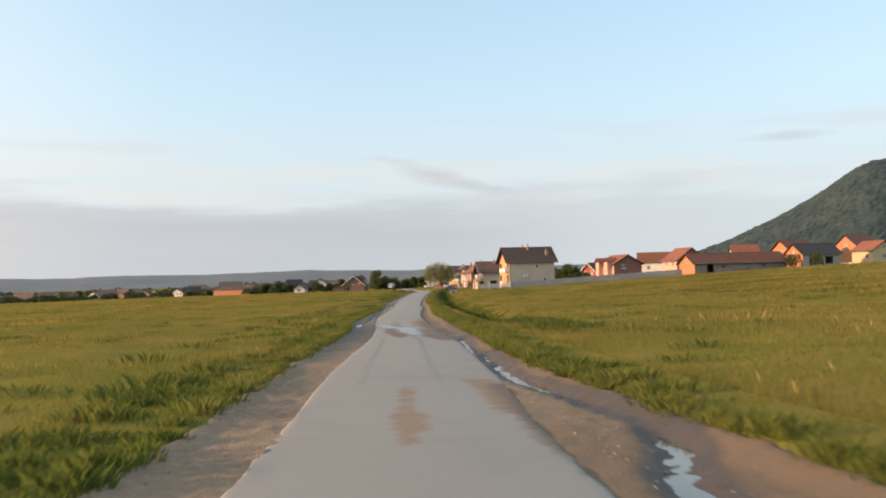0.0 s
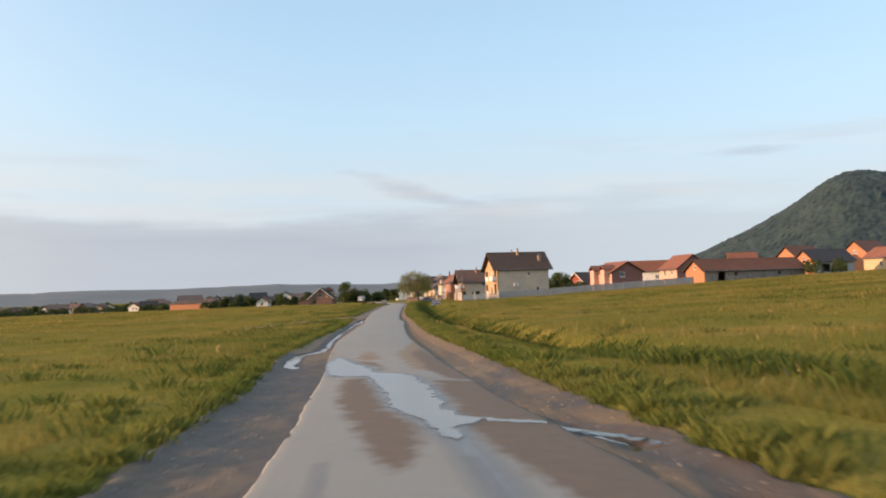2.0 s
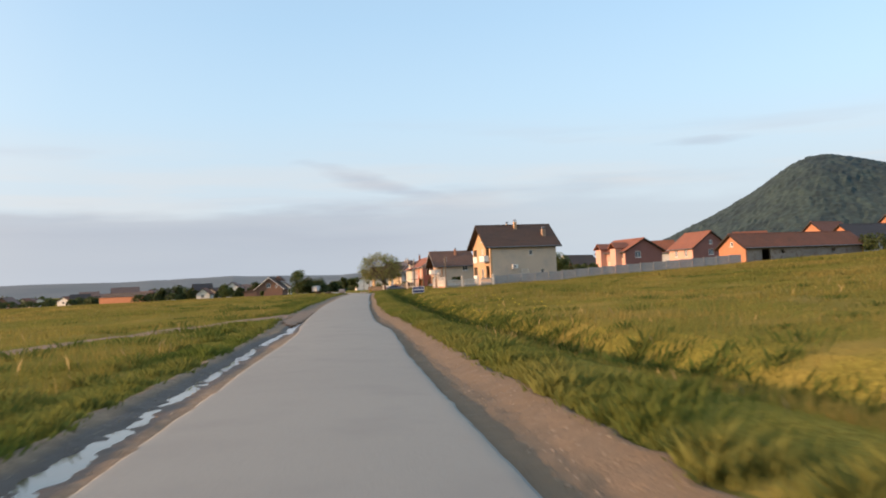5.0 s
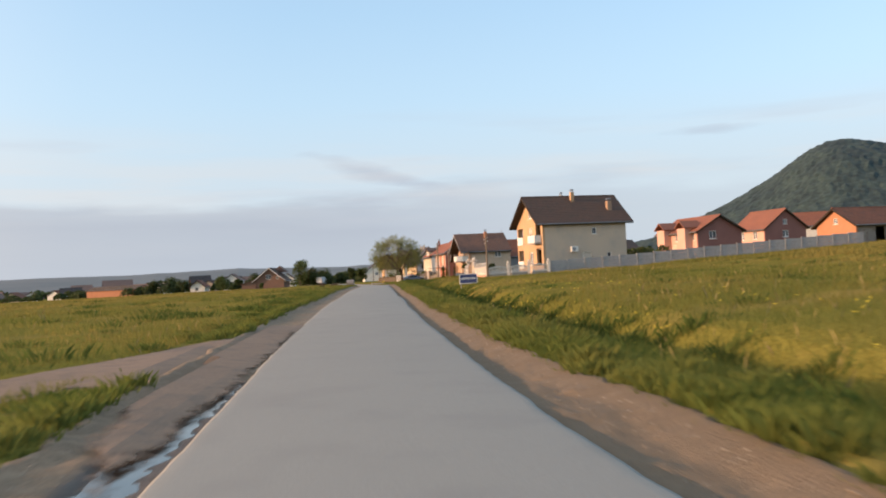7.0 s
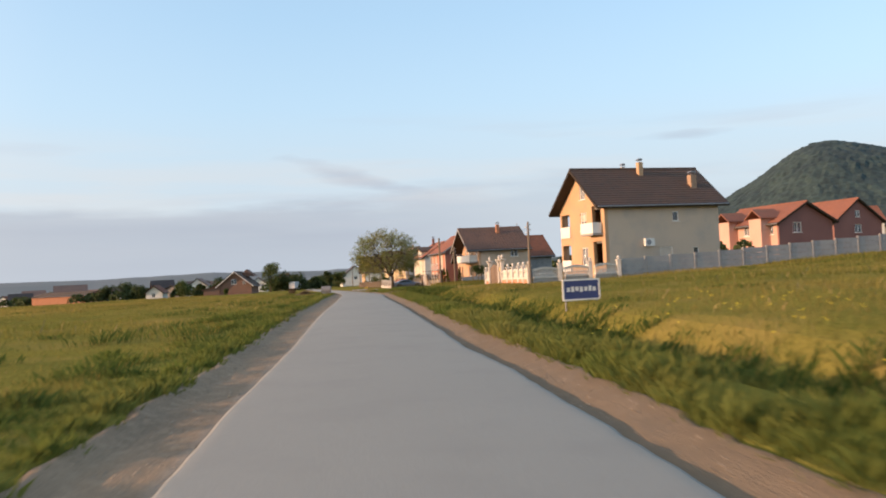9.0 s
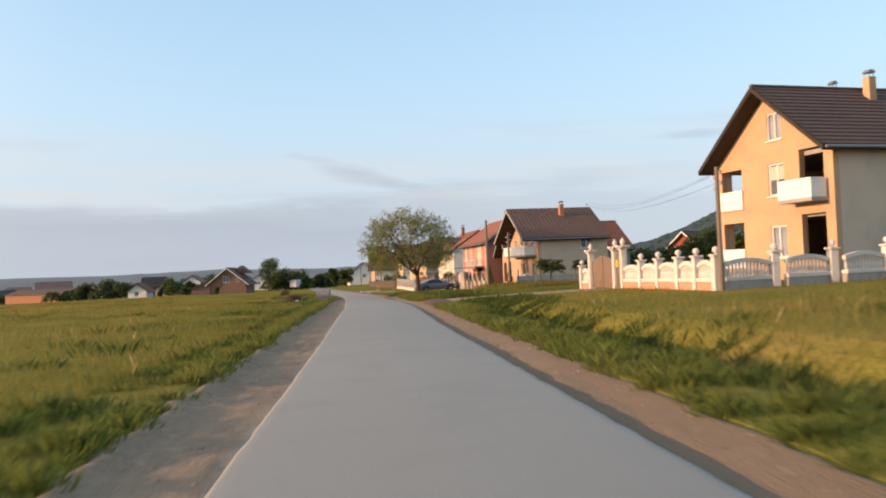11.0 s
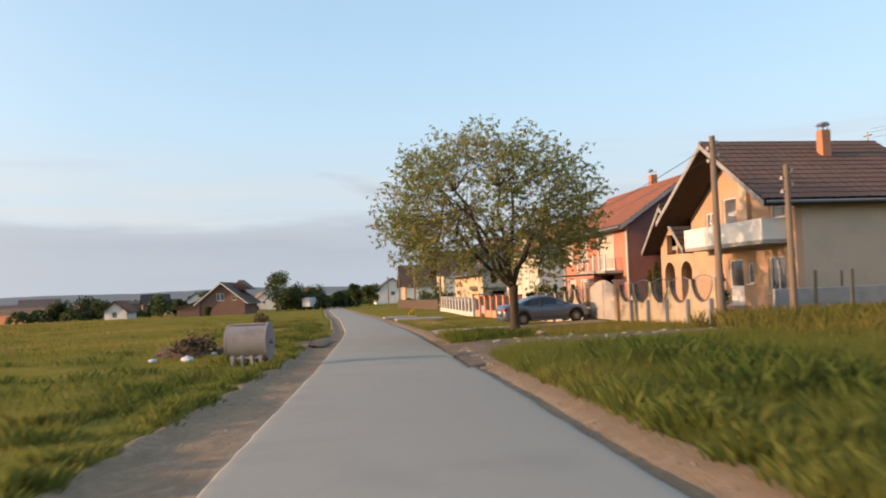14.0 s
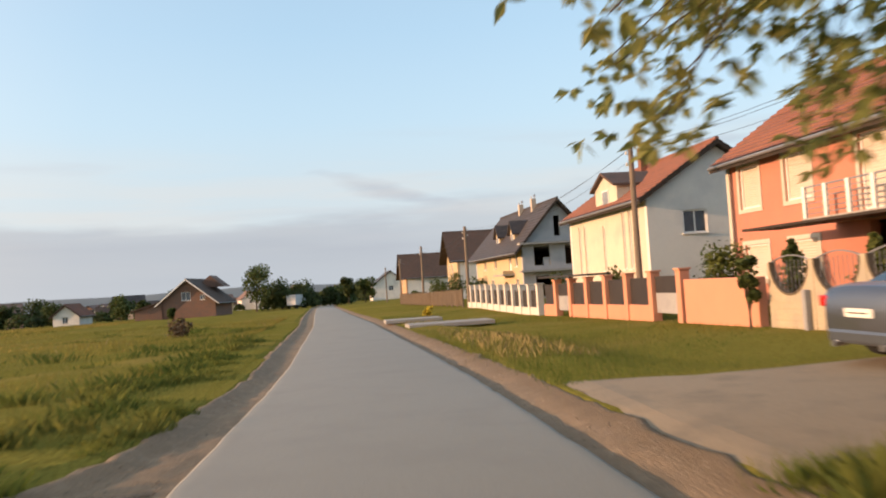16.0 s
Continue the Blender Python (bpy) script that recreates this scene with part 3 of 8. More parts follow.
# mud, water and stains on the crossing: outlines as (along, offset)
PUDDLES = [[(48.6, -1.3), (46.8, -0.98), (45.5, -0.84), (44.6, -0.6), (43.6, -0.44), (42.4, -0.36), (42.0, 0.1), (41.2, 0.41), (37.8, 0.55), (35.6, 0.47), (34.9, 0.59), (34.5, 0.89), (33.8, 0.44), (33.2, 0.42), (32.6, 0.3), (33.6, 0.11), (34.6, 0.01), (35.9, -0.28), (37.7, -0.31), (41.5, -0.55), (41.7, -1.13), (42.6, -1.45), (46.4, -1.62)],
           [(34.65, 0.75), (34.25, 1.5), (33.2, 2.05), (32.4, 2.3), (32.1, 2.24), (33.0, 1.95), (34.0, 1.4), (34.2, 0.75)]]
MUD_SPOTS = [[(41.1, -1.15), (41.2, -0.55), (39.0, -0.35), (35.9, -0.28), (34.5, 0.01), (33.3, 0.06), (32.0, -0.03), (31.2, -0.28), (31.2, -0.46), (31.9, -0.61), (34.3, -0.85), (36.8, -1.11)],
             [(40.3, 0.6), (39.9, 1.8), (28.6, 1.9), (29.0, 0.95), (30.5, 0.7), (31.9, 0.55), (33.8, 0.44), (35.9, 0.58)],
             [(49.5, 0.72), (53.0, 1.3), (47.5, 1.5), (39.7, 1.6), (40.5, 0.9), (43.2, 0.64), (45.0, 0.75)],
             [(47.0, -0.91), (46.5, -0.6), (45.6, -0.24), (44.2, -0.06), (43.0, -0.1), (42.6, -0.3), (44.2, -0.34), (44.7, -0.52), (45.5, -0.78)],
             [(39, -2.2), (43.0, -1.5), (47.2, -1.45), (53.0, -1.55), (58.0, -1.7), (53, -2.2)],
             [(14.0, 1.16), (13.6, 1.9), (-8, 2.4), (-8, 1.5), (5.0, 1.38), (6.8, 1.2), (9.4, 1.1)]]
FILM_SPOTS = [[(13.4, -0.24), (13.3, 0.17), (10.3, 0.12), (10.0, 0.3), (8.8, 0.24), (8.4, 0.12), (7.9, 0.14), (7.7, -0.18), (8.9, -0.29), (10.1, -0.33), (10.4, -0.22)],
              [(51.6, -0.5), (51.4, -0.3), (49.2, -0.15), (47.2, -0.05), (46.6, -0.45), (47.1, -0.9), (49.4, -0.74)],
              [(14.6, 0.9), (14.6, 1.6), (10.0, 1.5), (9.8, 1.0)], [(49.0, 0.3), (57.0, 1.2), (57.0, 1.6), (43.0, 1.2), (43.0, 0.4)]]
WET_SPOTS = [[(34, 0.05), (34, 0.6), (30.6, 0.68), (29.8, 0.6), (29.8, 0.12), (31.4, 0.08)]]
TRACK_SPOTS = []
for _d0, _d1 in ((-0.8, -0.99), (0.55, 0.3)):
    TRACK_SPOTS.append([(14.0, _d0 - 0.08), (14.0, _d0 + 0.08), (32.0, _d1 + 0.11), (32.0, _d1 - 0.11)])

cols = np.linspace(0, 1, 31)
verts, faces, DD, YY = [], [], [], []
for y in ROAD_Y:
    e0, e1 = edge_l(y), edge_r(y)
    row = [e0 - 0.06, e0 - 0.015] + list(e0 + 0.02 + (e1 - e0 - 0.04) * cols) + [e1 + 0.015, e1 + 0.05]
    for j, d in enumerate(row):
        low = 0.16 if j in (0, len(row) - 1) else (0.007 if j in (1, len(row) - 2) else 0.0)
        verts.append((float(road_x(y)) + d, float(y), float(road_z(y)) + camber(y, d) - low + 0.0003 * noise.noise((d * 0.8, y * 0.5, 8.0))))
        DD.append(d)
        YY.append(y)
k = len(row)
for i in range(len(ROAD_Y) - 1):
    for j in range(k - 1):
        a = i * k + j
        faces.append((a, a + 1, a + k + 1, a + k))
DD, YY = np.array(DD), np.array(YY)
near = (YY > -9) & (YY < 62)
road = mesh_ob("road", verts, faces, ROAD_MAT, "narrow worn pale grey asphalt country road with mud and wet stains", "road", "structure")
for name, spots, grow_by in (("mud", MUD_SPOTS, 0.0), ("film", FILM_SPOTS, -0.02), ("wet", WET_SPOTS + PUDDLES[:1], 0.0), ("track", TRACK_SPOTS, 0.0)):
    v = np.full(len(DD), -1.0)
    for pts in spots:
        v[near] = np.maximum(v[near], outline(pts, DD[near], YY[near]) + grow_by)
    if name == "film":
        v[near] += (0.02 + 0.1 * (YY[near] > 30)) * np.sin(YY[near] * 9.0 + 2.5 * np.sin(YY[near] * 2.1 + DD[near] * 3)) * (v[near] > -0.6)
    if name == "wet":
        v[near] = np.maximum(v[near], outline(PUDDLES[0], DD[near], YY[near]) + 0.22)
    float_attribute(road, name, v)
for poly in bpy.data.meshes[road.data.name].polygons:
    poly.use_smooth = True


def shoulder_sheet(name, side, label):
    verts, faces, wet, red, lip = [], [], [], [], []
    ys = np.concatenate([np.arange(-60, -9, 0.8), np.arange(-9, 108, 0.13), np.arange(108, 300, 0.3), np.arange(300, 640, 3)])
    n = 24
    for y in ys:
        e, o = (edge_r(y) - 0.03, verge_w(y) + 0.2) if side > 0 else (edge_l(y) + 0.03, verge_l(y) - 0.2)
        for j in range(n):
            d = e + (o - e) * j / (n - 1)
            z, w = shoulder(y, d, side)
            verts.append((float(road_x(y)) + d, float(y), float(road_z(y)) + z))
            muddy = 0.85 * bump_at(y, 38, 17) * (1.0 if side < 0 else 0.7) - 0.38 + 0.3 * rough(d * 1.5, y * 0.5, 12.0)
            wet.append(max(1.35 * w - 0.3, muddy))
            lip.append(0.16 + edge_l(y) * -1 - abs(d) if side < 0 and 116 < y < 214 else -1.0)
            if side > 0:
                red.append(max(1.1 * ramp(abs(d), abs(o) - 0.75, abs(o) - 0.2) - 0.3, 0.5 * ramp(y, 40, 50) * (1 - 0.7 * ramp(y, 196, 206)) - 0.1, 0.6 * bump_at(y, 35, 6) - 0.1, 0.7 * bump_at(y, 6, 6) - 0.2))
            else:
                red.append(0.5 * bump_at(y, 104, 4) + 0.35 * bump_at(y, 230, 14) - 0.3)
    for i in range(len(ys) - 1):
        for j in range(n - 1):
            a = i * n + j
            faces.append((a, a + 1, a + n + 1, a + n) if side > 0 else (a + 1, a, a + n, a + n + 1))
    ob = mesh_ob(name, verts, faces, SHOULDER, label, "verge", "structure")
    float_attribute(ob, "wet", wet)
    float_attribute(ob, "red", red)
    float_attribute(ob, "lip", lip)
    for poly in ob.data.polygons:
        poly.use_smooth = True


shoulder_sheet("verge_left", -1, "bare trodden grey-brown soil shoulder beside the road")
shoulder_sheet("verge_right", 1, "bare reddish-brown soil shoulder beside the road")


def channel_water(name, side, y0, y1, gap):
    """Still water standing low in the gully; the uneven gully bed breaks it into threads."""
    verts, faces = [], []
    ys = np.arange(y0, y1, 0.2)
    for y in ys:
        c = float(np.interp(y, RIGHT_Y, RIGHT_D) if side > 0 else np.interp(y, LEFT_Y, LEFT_D))
        base = (camber(y, edge_r(y)) - step_r(y)) if side > 0 else (camber(y, edge_l(y)) - step_l(y))
        level = gap - (0.015 * max(ramp(y, 88, 94), 1 - ramp(y, 53, 56)) if side < 0 else 0.0)
        wide = 0.34 + (0.25 * bump_at(y, 6.8, 1.2) if side > 0 else 0.2 * bump_at(y, 46, 1.5))
        for d in (c - wide, c + wide):
            verts.append((float(road_x(y)) + d, float(y), float(road_z(y)) + base - level))
    for i in range(len(ys) - 1):
        faces.append((2 * i, 2 * i + 1, 2 * i + 3, 2 * i + 2))
    mesh_ob(name, verts, faces, STILL_WATER, "thin stream of muddy water in the roadside gully", "puddle", "structure")


channel_water("stream_right", 1, 5.0, 33.6, 0.053)
channel_water("stream_left", -1, 44.8, 102.6, 0.049)

# the meadow, one sheet to the horizon
gy = np.concatenate([[-900, -400, -200, -100], np.arange(-60, 300, 1.0), np.arange(300, 480, 6), [500, 540, 600, 700, 850, 1000, 1300, 1700, 2300, 3000, 4200]])
gd = np.concatenate([[-4200, -2500, -1500, -900, -600, -400, -280, -200, -150, -110, -80], np.arange(-60, -8, 1.1), np.arange(-8, -2.4, 0.5), [-2.2, -1.9, -1.6, -1.2, 1.2, 1.5, 1.8, 2.05], np.arange(2.3, 8, 0.4), np.arange(8.5, 60, 1.1),
                     [66, 80, 100, 120, 160, 220, 300, 420, 600, 900, 1500, 2500, 4200]])
gv, gf = [], []
for y in gy:
    for d in gd:
        x = road_x(y) + d
        z = land(x, y)
        if verge_l(y) - 0.02 < d < verge_w(y) + 0.02:
            under = -0.1 if abs(d) < 1.3 else shoulder(y, d, 1 if d > 0 else -1, False)[0]
            z = min(z, road_z(y) + under - 0.07)
        gv.append((float(x), float(y), float(z)))
for i in range(len(gy) - 1):
    for j in range(len(gd) - 1):
        a = i * len(gd) + j
        gf.append((a, a + 1, a + len(gd) + 1, a + len(gd)))
mesh_ob("ground", gv, gf, FIELD, "meadow of yellow-green spring grass beside the road", "meadow", "structure")
GROUND_Z = np.array(gv)[:, 2].reshape(len(gy), len(gd))


def ground_z(x, y):
    """Height of the meadow sheet."""
    d = np.asarray(x) - road_x(np.asarray(y, float))
    i = np.clip(np.searchsorted(gy, y) - 1, 0, len(gy) - 2)
    j = np.clip(np.searchsorted(gd, d) - 1, 0, len(gd) - 2)
    u, v = (y - gy[i]) / (gy[i + 1] - gy[i]), (d - gd[j]) / (gd[j + 1] - gd[j])
    return GROUND_Z[i, j] * (1 - u) * (1 - v) + GROUND_Z[i + 1, j] * u * (1 - v) + GROUND_Z[i, j + 1] * (1 - u) * v + GROUND_Z[i + 1, j + 1] * u * v


# ---- hills ----
HILL_AZ = (6, 12, 16, 18, 20, 21, 22, 23, 24, 25, 26, 27, 28, 29, 30, 31.5, 33, 35, 38, 44, 55, 70)
HILL_EL = (0.0, 0.35, 0.9, 1.3, 1.95, 2.45, 2.9, 3.35, 3.85, 4.35, 4.95, 5.65, 6.3, 6.7, 6.78, 6.5, 6.05, 5.5, 5.0, 4.8, 4.4, 3.5)
HILL_R = 1250


def hill_z(x, y):
    """The round wooded hill beside the village, with its long shoulder."""
    r, az = math.hypot(x, y - 100), math.degrees(math.atan2(x, y - 100)) - 0.9
    top = HILL_R * math.tan(radians(float(np.interp(az, HILL_AZ, HILL_EL)))) + 11
    z = top * math.exp(-abs((r - HILL_R) / (260 if r < HILL_R else 400)) ** 2.2)
    rough = 3 * noise.noise((x * 0.016, y * 0.016, 1)) + 1.8 * noise.noise((x * 0.09, y * 0.09, 4)) + 2.2 * noise.noise((x * 0.22, y * 0.22, 9))
    return z + rough * min(1, z / 25) - 11


hx, hy = np.linspace(90, 1500, 260), np.linspace(560, 1560, 160)
hv = [(float(x), float(y), float(hill_z(x, y))) for y in hy for x in hx]
hf = [(j * 260 + i, j * 260 + i + 1, j * 260 + i + 261, j * 260 + i + 260) for j in range(159) for i in range(259)]
mesh_ob("wooded_hill", hv, hf, WOODS, "round dark green wooded hill behind the village, tinted blue for haze", "hill", "structure")
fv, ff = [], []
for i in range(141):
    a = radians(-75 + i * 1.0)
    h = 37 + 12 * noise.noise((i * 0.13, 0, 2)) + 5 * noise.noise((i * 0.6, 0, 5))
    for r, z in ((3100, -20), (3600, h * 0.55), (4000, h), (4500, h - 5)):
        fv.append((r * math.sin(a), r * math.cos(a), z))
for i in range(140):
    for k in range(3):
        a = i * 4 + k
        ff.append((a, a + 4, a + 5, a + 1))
mesh_ob("far_hills", fv, ff, HAZE_HILL, "low ridge along the horizon, haze painted into its blue-grey colour", "hills", "structure")


# ---- houses ----
def wall_panel(outline, holes, thick, place):
    """A wall with openings: outline and holes in (u, z); place(u, z, depth) gives the point."""
    bm = bmesh.new()
    layers = []
    for depth in (0.0, thick):
        edges, loops = [], []
        for pts in [outline] + holes:
            vs = [bm.verts.new(place(u, z, depth)) for u, z in pts]
            loops.append(vs)
            edges += [bm.edges.new((vs[i], vs[(i + 1) % len(vs)])) for i in range(len(vs))]
        bmesh.ops.triangle_fill(bm, use_beauty=True, use_dissolve=False, edges=edges)
        layers.append(loops)
    for a, b in zip(*layers):
        for i in range(len(a)):
            j = (i + 1) % len(a)
            bm.faces.new((a[i], a[j], b[j], b[i]))
    return bm


def arch(u, z, w, h):
    r = w / 2
    return [(u - r, z), (u + r, z)] + [(u + r * math.cos(math.pi * i / 10), z + h - r + r * math.sin(math.pi * i / 10)) for i in range(11)]


def rect(u, z, w, h):
    return [(u - w / 2, z), (u + w / 2, z), (u + w / 2, z + h), (u - w / 2, z + h)]


def face_place(face, L, W):
    return {"A": lambda u, z, d: (-L / 2 + d, u, z), "B": lambda u, z, d: (L / 2 - d, u, z),
            "N": lambda u, z, d: (u, -W / 2 + d, z), "F": lambda u, z, d: (u, W / 2 - d, z)}[face]


def fbox(bm, pl, u, z, d, w, h, t):
    """A box on a face: centre u, foot z, depth centre d, width, height, thickness."""
    p, q = Vector(pl(u - w / 2, z, d - t / 2)), Vector(pl(u + w / 2, z + h, d + t / 2))
    c = (p + q) / 2
    s = q - p
    return box(bm, c, (abs(s.x), abs(s.y), abs(s.z)))


def window(pl, u, z, w, h, kind, parent, frame_mat=None):
    fm = frame_mat or WHITE
    bm = bmesh.new()
    t = 0.07
    fbox(bm, pl, u - w / 2 + t / 2, z, 0.1, t, h, 0.08)
    fbox(bm, pl, u + w / 2 - t / 2, z, 0.1, t, h, 0.08)
    fbox(bm, pl, u, z, 0.1, w - 2 * t, t, 0.08)
    fbox(bm, pl, u, z + h - t, 0.1, w - 2 * t, t, 0.08)
    if kind == "shut":
        win = part("window", bm, fm, parent, "window with its cream roller shutter down")
        bm = bmesh.new()
        k = max(4, int(h / 0.09))
        rows = []
        for i in range(2 * k + 1):
            dd = 0.105 if i % 2 else 0.12
            zz = z + t + (h - 2 * t) * i / (2 * k)
            rows.append([bm.verts.new(pl(uu, zz, dd)) for uu in (u - w / 2 + t, u + w / 2 - t)])
        for p, q in zip(rows, rows[1:]):
            bm.faces.new((p[0], p[1], q[1], q[0]))
        part("roller_shutter", bm, SHUTTER, win)
        return win
    if kind in ("win", "half") and w > 0.8:
        fbox(bm, pl, u, z + t, 0.1, 0.06, h - 2 * t, 0.07)
    if kind == "door":
        fbox(bm, pl, u, z + t, 0.1, w - 2 * t, 0.75, 0.04)
    win = part("door" if kind == "door" else "window", bm, fm, parent)
    bm = bmesh.new()
    fbox(bm, pl, u, z + t, 0.11, w - 2 * t, h - 2 * t, 0.012)
    pane = part("pane", bm, GLASS, win)
    pane.visible_shadow = False
    if kind == "half":
        bm = bmesh.new()
        for i in range(6):
            fbox(bm, pl, u, z + h * 0.5 + h * 0.07 * i, 0.085, w - 2 * t, h * 0.062, 0.015)
        part("roller_shutter", bm, SHUTTER, win)
    elif kind == "win":
        bm = bmesh.new()
        fbox(bm, pl, u, z + t, 0.2, w, h - t, 0.01)
        part("curtain", bm, CURTAIN, win)
    bm = bmesh.new()
    fbox(bm, pl, u, z - 0.06, -0.01, w + 0.12, 0.05, 0.16)
    part("sill", bm, fm, win)
    return win


CURTAIN = mat("net_curtain", (0.3, 0.3, 0.31), (0.22, 0.22, 0.23), 2.0, 0.9)


def roof_slabs(parent, L, W, He, Hr, oe, og, material, thick=0.2, og2=None, trim=None, name="roof", tiles=False):
    """A gable roof: two sloping slabs of tile courses that step down to the eaves, a ridge, and barge boards."""
    og2 = og if og2 is None else og2
    s = (Hr - He) / (W / 2)
    x0, x1 = -L / 2 - og, L / 2 + og2
    ye = W / 2 + oe
    zee = He - s * oe
    bm = bmesh.new()
    prism(bm, [(-ye, zee), (0, Hr), (ye, zee), (ye, zee - thick), (0, Hr - thick * 1.2), (-ye, zee - thick)], (x1 - x0) / 2, "x")
    bmesh.ops.translate(bm, verts=bm.verts, vec=((x0 + x1) / 2, 0, 0))
    deck = part(name, bm, SOFFIT, parent, "roof with dark timber soffits")
    ln = math.hypot(ye, Hr - zee)
    k = max(6, int(ln / 0.34))
    for side, nm in ((-1, "tiled_slope"), (1, "tiled_slope")):
        verts, faces = [], []
        wave = max(8, int((x1 - x0) / 0.13))
        at = parent.matrix_world.translation
        wave = min(wave, 120) if at.y < 280 and at.x < 40 else 6
        for i in range(k):
            for e, up in ((i / k, 0.03), ((i + 1.0) / k, 0.085)):
                e = min(e, 1.0)
                for j in range(wave + 1):
                    x = x0 + (x1 - x0) * j / wave
                    verts.append((x, side * ye * e, Hr + (zee - Hr) * e + up + (0.018 if j % 2 else 0.0)))
            b = i * 2 * (wave + 1)
            rows = [b] if i == k - 1 else [b, b + wave + 1]
            for r0 in rows:
                for j in range(wave):
                    f = (r0 + j, r0 + j + 1, r0 + wave + 2 + j, r0 + wave + 1 + j)
                    faces.append(f if side < 0 else f[::-1])
        mesh_ob(nm, verts, faces, material, "", "", "", deck)
        if tiles and side < 0:
            # single tiles over the slope that faces the approach
            nx_, ny_ = 22, 13
            tw, tl = (x1 - x0) / nx_, ln / ny_
            prof = [(-0.5, 0.0), (-0.3, 0.022), (0.1, 0.026), (0.32, 0.008), (0.5, 0.012)]
            tv = [(u * tw, v * tl, h + lift_) for v, lift_ in ((-0.56, 0.03), (0.5, 0.0)) for u, h in prof]
            tv += [(u * tw, -0.56 * tl, h + 0.008) for u, h in prof]
            k5 = len(prof)
            tf = [(j, j + 1, k5 + j + 1, k5 + j) for j in range(k5 - 1)] + [(2 * k5 + j, 2 * k5 + j + 1, j + 1, j) for j in range(k5 - 1)]
            tm = bpy.data.meshes.new("roof_tile")
            tm.from_pydata(tv, [], tf)
            tm.materials.append(material)
            pitch = math.atan2(Hr - zee, ye)
            tr = random.Random(5)
            for i in range(ny_):
                for j in range(nx_):
                    e = (i + 0.5) / ny_
                    ob = new("roof_tile", tm)
                    ob.parent = deck
                    ob.matrix_local = Matrix.Translation((x0 + tw * (j + 0.5), -ye * e, Hr + (zee - Hr) * e + 0.1)) @ Matrix.Rotation(pitch + tr.uniform(-0.012, 0.012), 4, "X") @ Matrix.Rotation(tr.uniform(-0.012, 0.012), 4, "Z")
    bm = bmesh.new()
    cyl(bm, (x0, 0, Hr + 0.04), (x1, 0, Hr + 0.04), 0.11, n=8)
    part("ridge_tiles", bm, material, deck)
    for x in (x0 - 0.02, x1 + 0.02):
        for sd in (-1, 1):
            bm = bmesh.new()
            p = [(0, Hr + 0.03), (sd * ye, zee + 0.03), (sd * ye, zee - 0.2), (0, Hr - 0.2)]
            prism(bm, p, 0.02, "x")
            bmesh.ops.translate(bm, verts=bm.verts, vec=(x, 0, 0))
            part("barge_board", bm, trim or SOFFIT, deck)
    for sd in (-1, 1):
        bm = bmesh.new()
        cyl(bm, (x0 + 0.1, sd * (ye + 0.06), zee - 0.03), (x1 - 0.1, sd * (ye + 0.06), zee - 0.03), 0.065, n=8)
        part("gutter", bm, METAL_GREY, deck)
    return deck


def chimney(parent, x, y, z0, z1, w=0.5, material=None, cap="hood"):
    bm = bmesh.new()
    box(bm, (x, y, (z0 + z1) / 2), (w, w, z1 - z0), bev=0.01)
    ch = part("chimney", bm, material or BEIGE, parent)
    bm = bmesh.new()
    if cap == "hood":
        for sx in (-1, 1):
            for sy in (-1, 1):
                cyl(bm, (x + sx * w * 0.32, y + sy * w * 0.32, z1), (x + sx * w * 0.32, y + sy * w * 0.32, z1 + 0.22), 0.02, n=6)
        prism(bm, [(x - w * 0.55, z1 + 0.2), (x - w * 0.25, z1 + 0.34), (x + w * 0.25, z1 + 0.34), (x + w * 0.55, z1 + 0.2)], w * 0.5)
        bmesh.ops.translate(bm, verts=[v for v in bm.verts if v.co.z > z1 + 0.19 and abs(v.co.y) <= w * 0.51 and abs(v.co.y - y) > w * 0.55 + 0.01], vec=(0, y, 0))
    else:
        box(bm, (x, y, z1 + 0.04), (w + 0.12, w + 0.12, 0.08), bev=0.01)
    part("chimney_cap", bm, METAL_GREY if cap == "hood" else CONCRETE, ch)
    return ch


def house(name, label, at, rz, L, W, He, Hr, walls, roofm, openings, oe=0.5, og=0.5, og2=None, trim=None, thick=0.3, plinth=True, tiles=False):
    h = thing(name, pose(*at, 0, 0, rz), label, "house")
    s = (Hr - He) / (W / 2)
    for f in "ABNF":
        pl = face_place(f, L, W)
        holes = [(arch if k == "arch" else rect)(u, z, w, hh) for u, z, w, hh, k in openings.get(f, ())]
        if f in "AB":
            out = [(-W / 2, -0.6), (W / 2, -0.6), (W / 2, He - 0.16), (0, Hr - 0.24), (-W / 2, He - 0.16)]
        else:
            out = [(-L / 2 + thick, -0.6), (L / 2 - thick, -0.6), (L / 2 - thick, He - 0.17), (-L / 2 + thick, He - 0.17)]
        part("wall", wall_panel(out, holes, thick, pl), walls.get(f, walls["N"]), h)
        for u, z, w, hh, k in openings.get(f, ()):
            if k not in ("hole", "arch"):
                window(pl, u, z, w, hh, k, h)
    if He > 4:
        bm = bmesh.new()
        box(bm, (0, 0, He / 2 - 0.1), (L - 2 * thick - 0.02, W - 2 * thick - 0.02, 0.2))
        part("floor_slab", bm, CONCRETE, h)
    bm = bmesh.new()
    box(bm, (0, 0, He - 0.3), (L - 2 * thick - 0.02, W - 2 * thick - 0.02, 0.2))
    part("ceiling_slab", bm, CONCRETE, h)
    roof_slabs(h, L, W, He, Hr, oe, og, roofm, og2=og2, trim=trim, tiles=tiles)
    return h


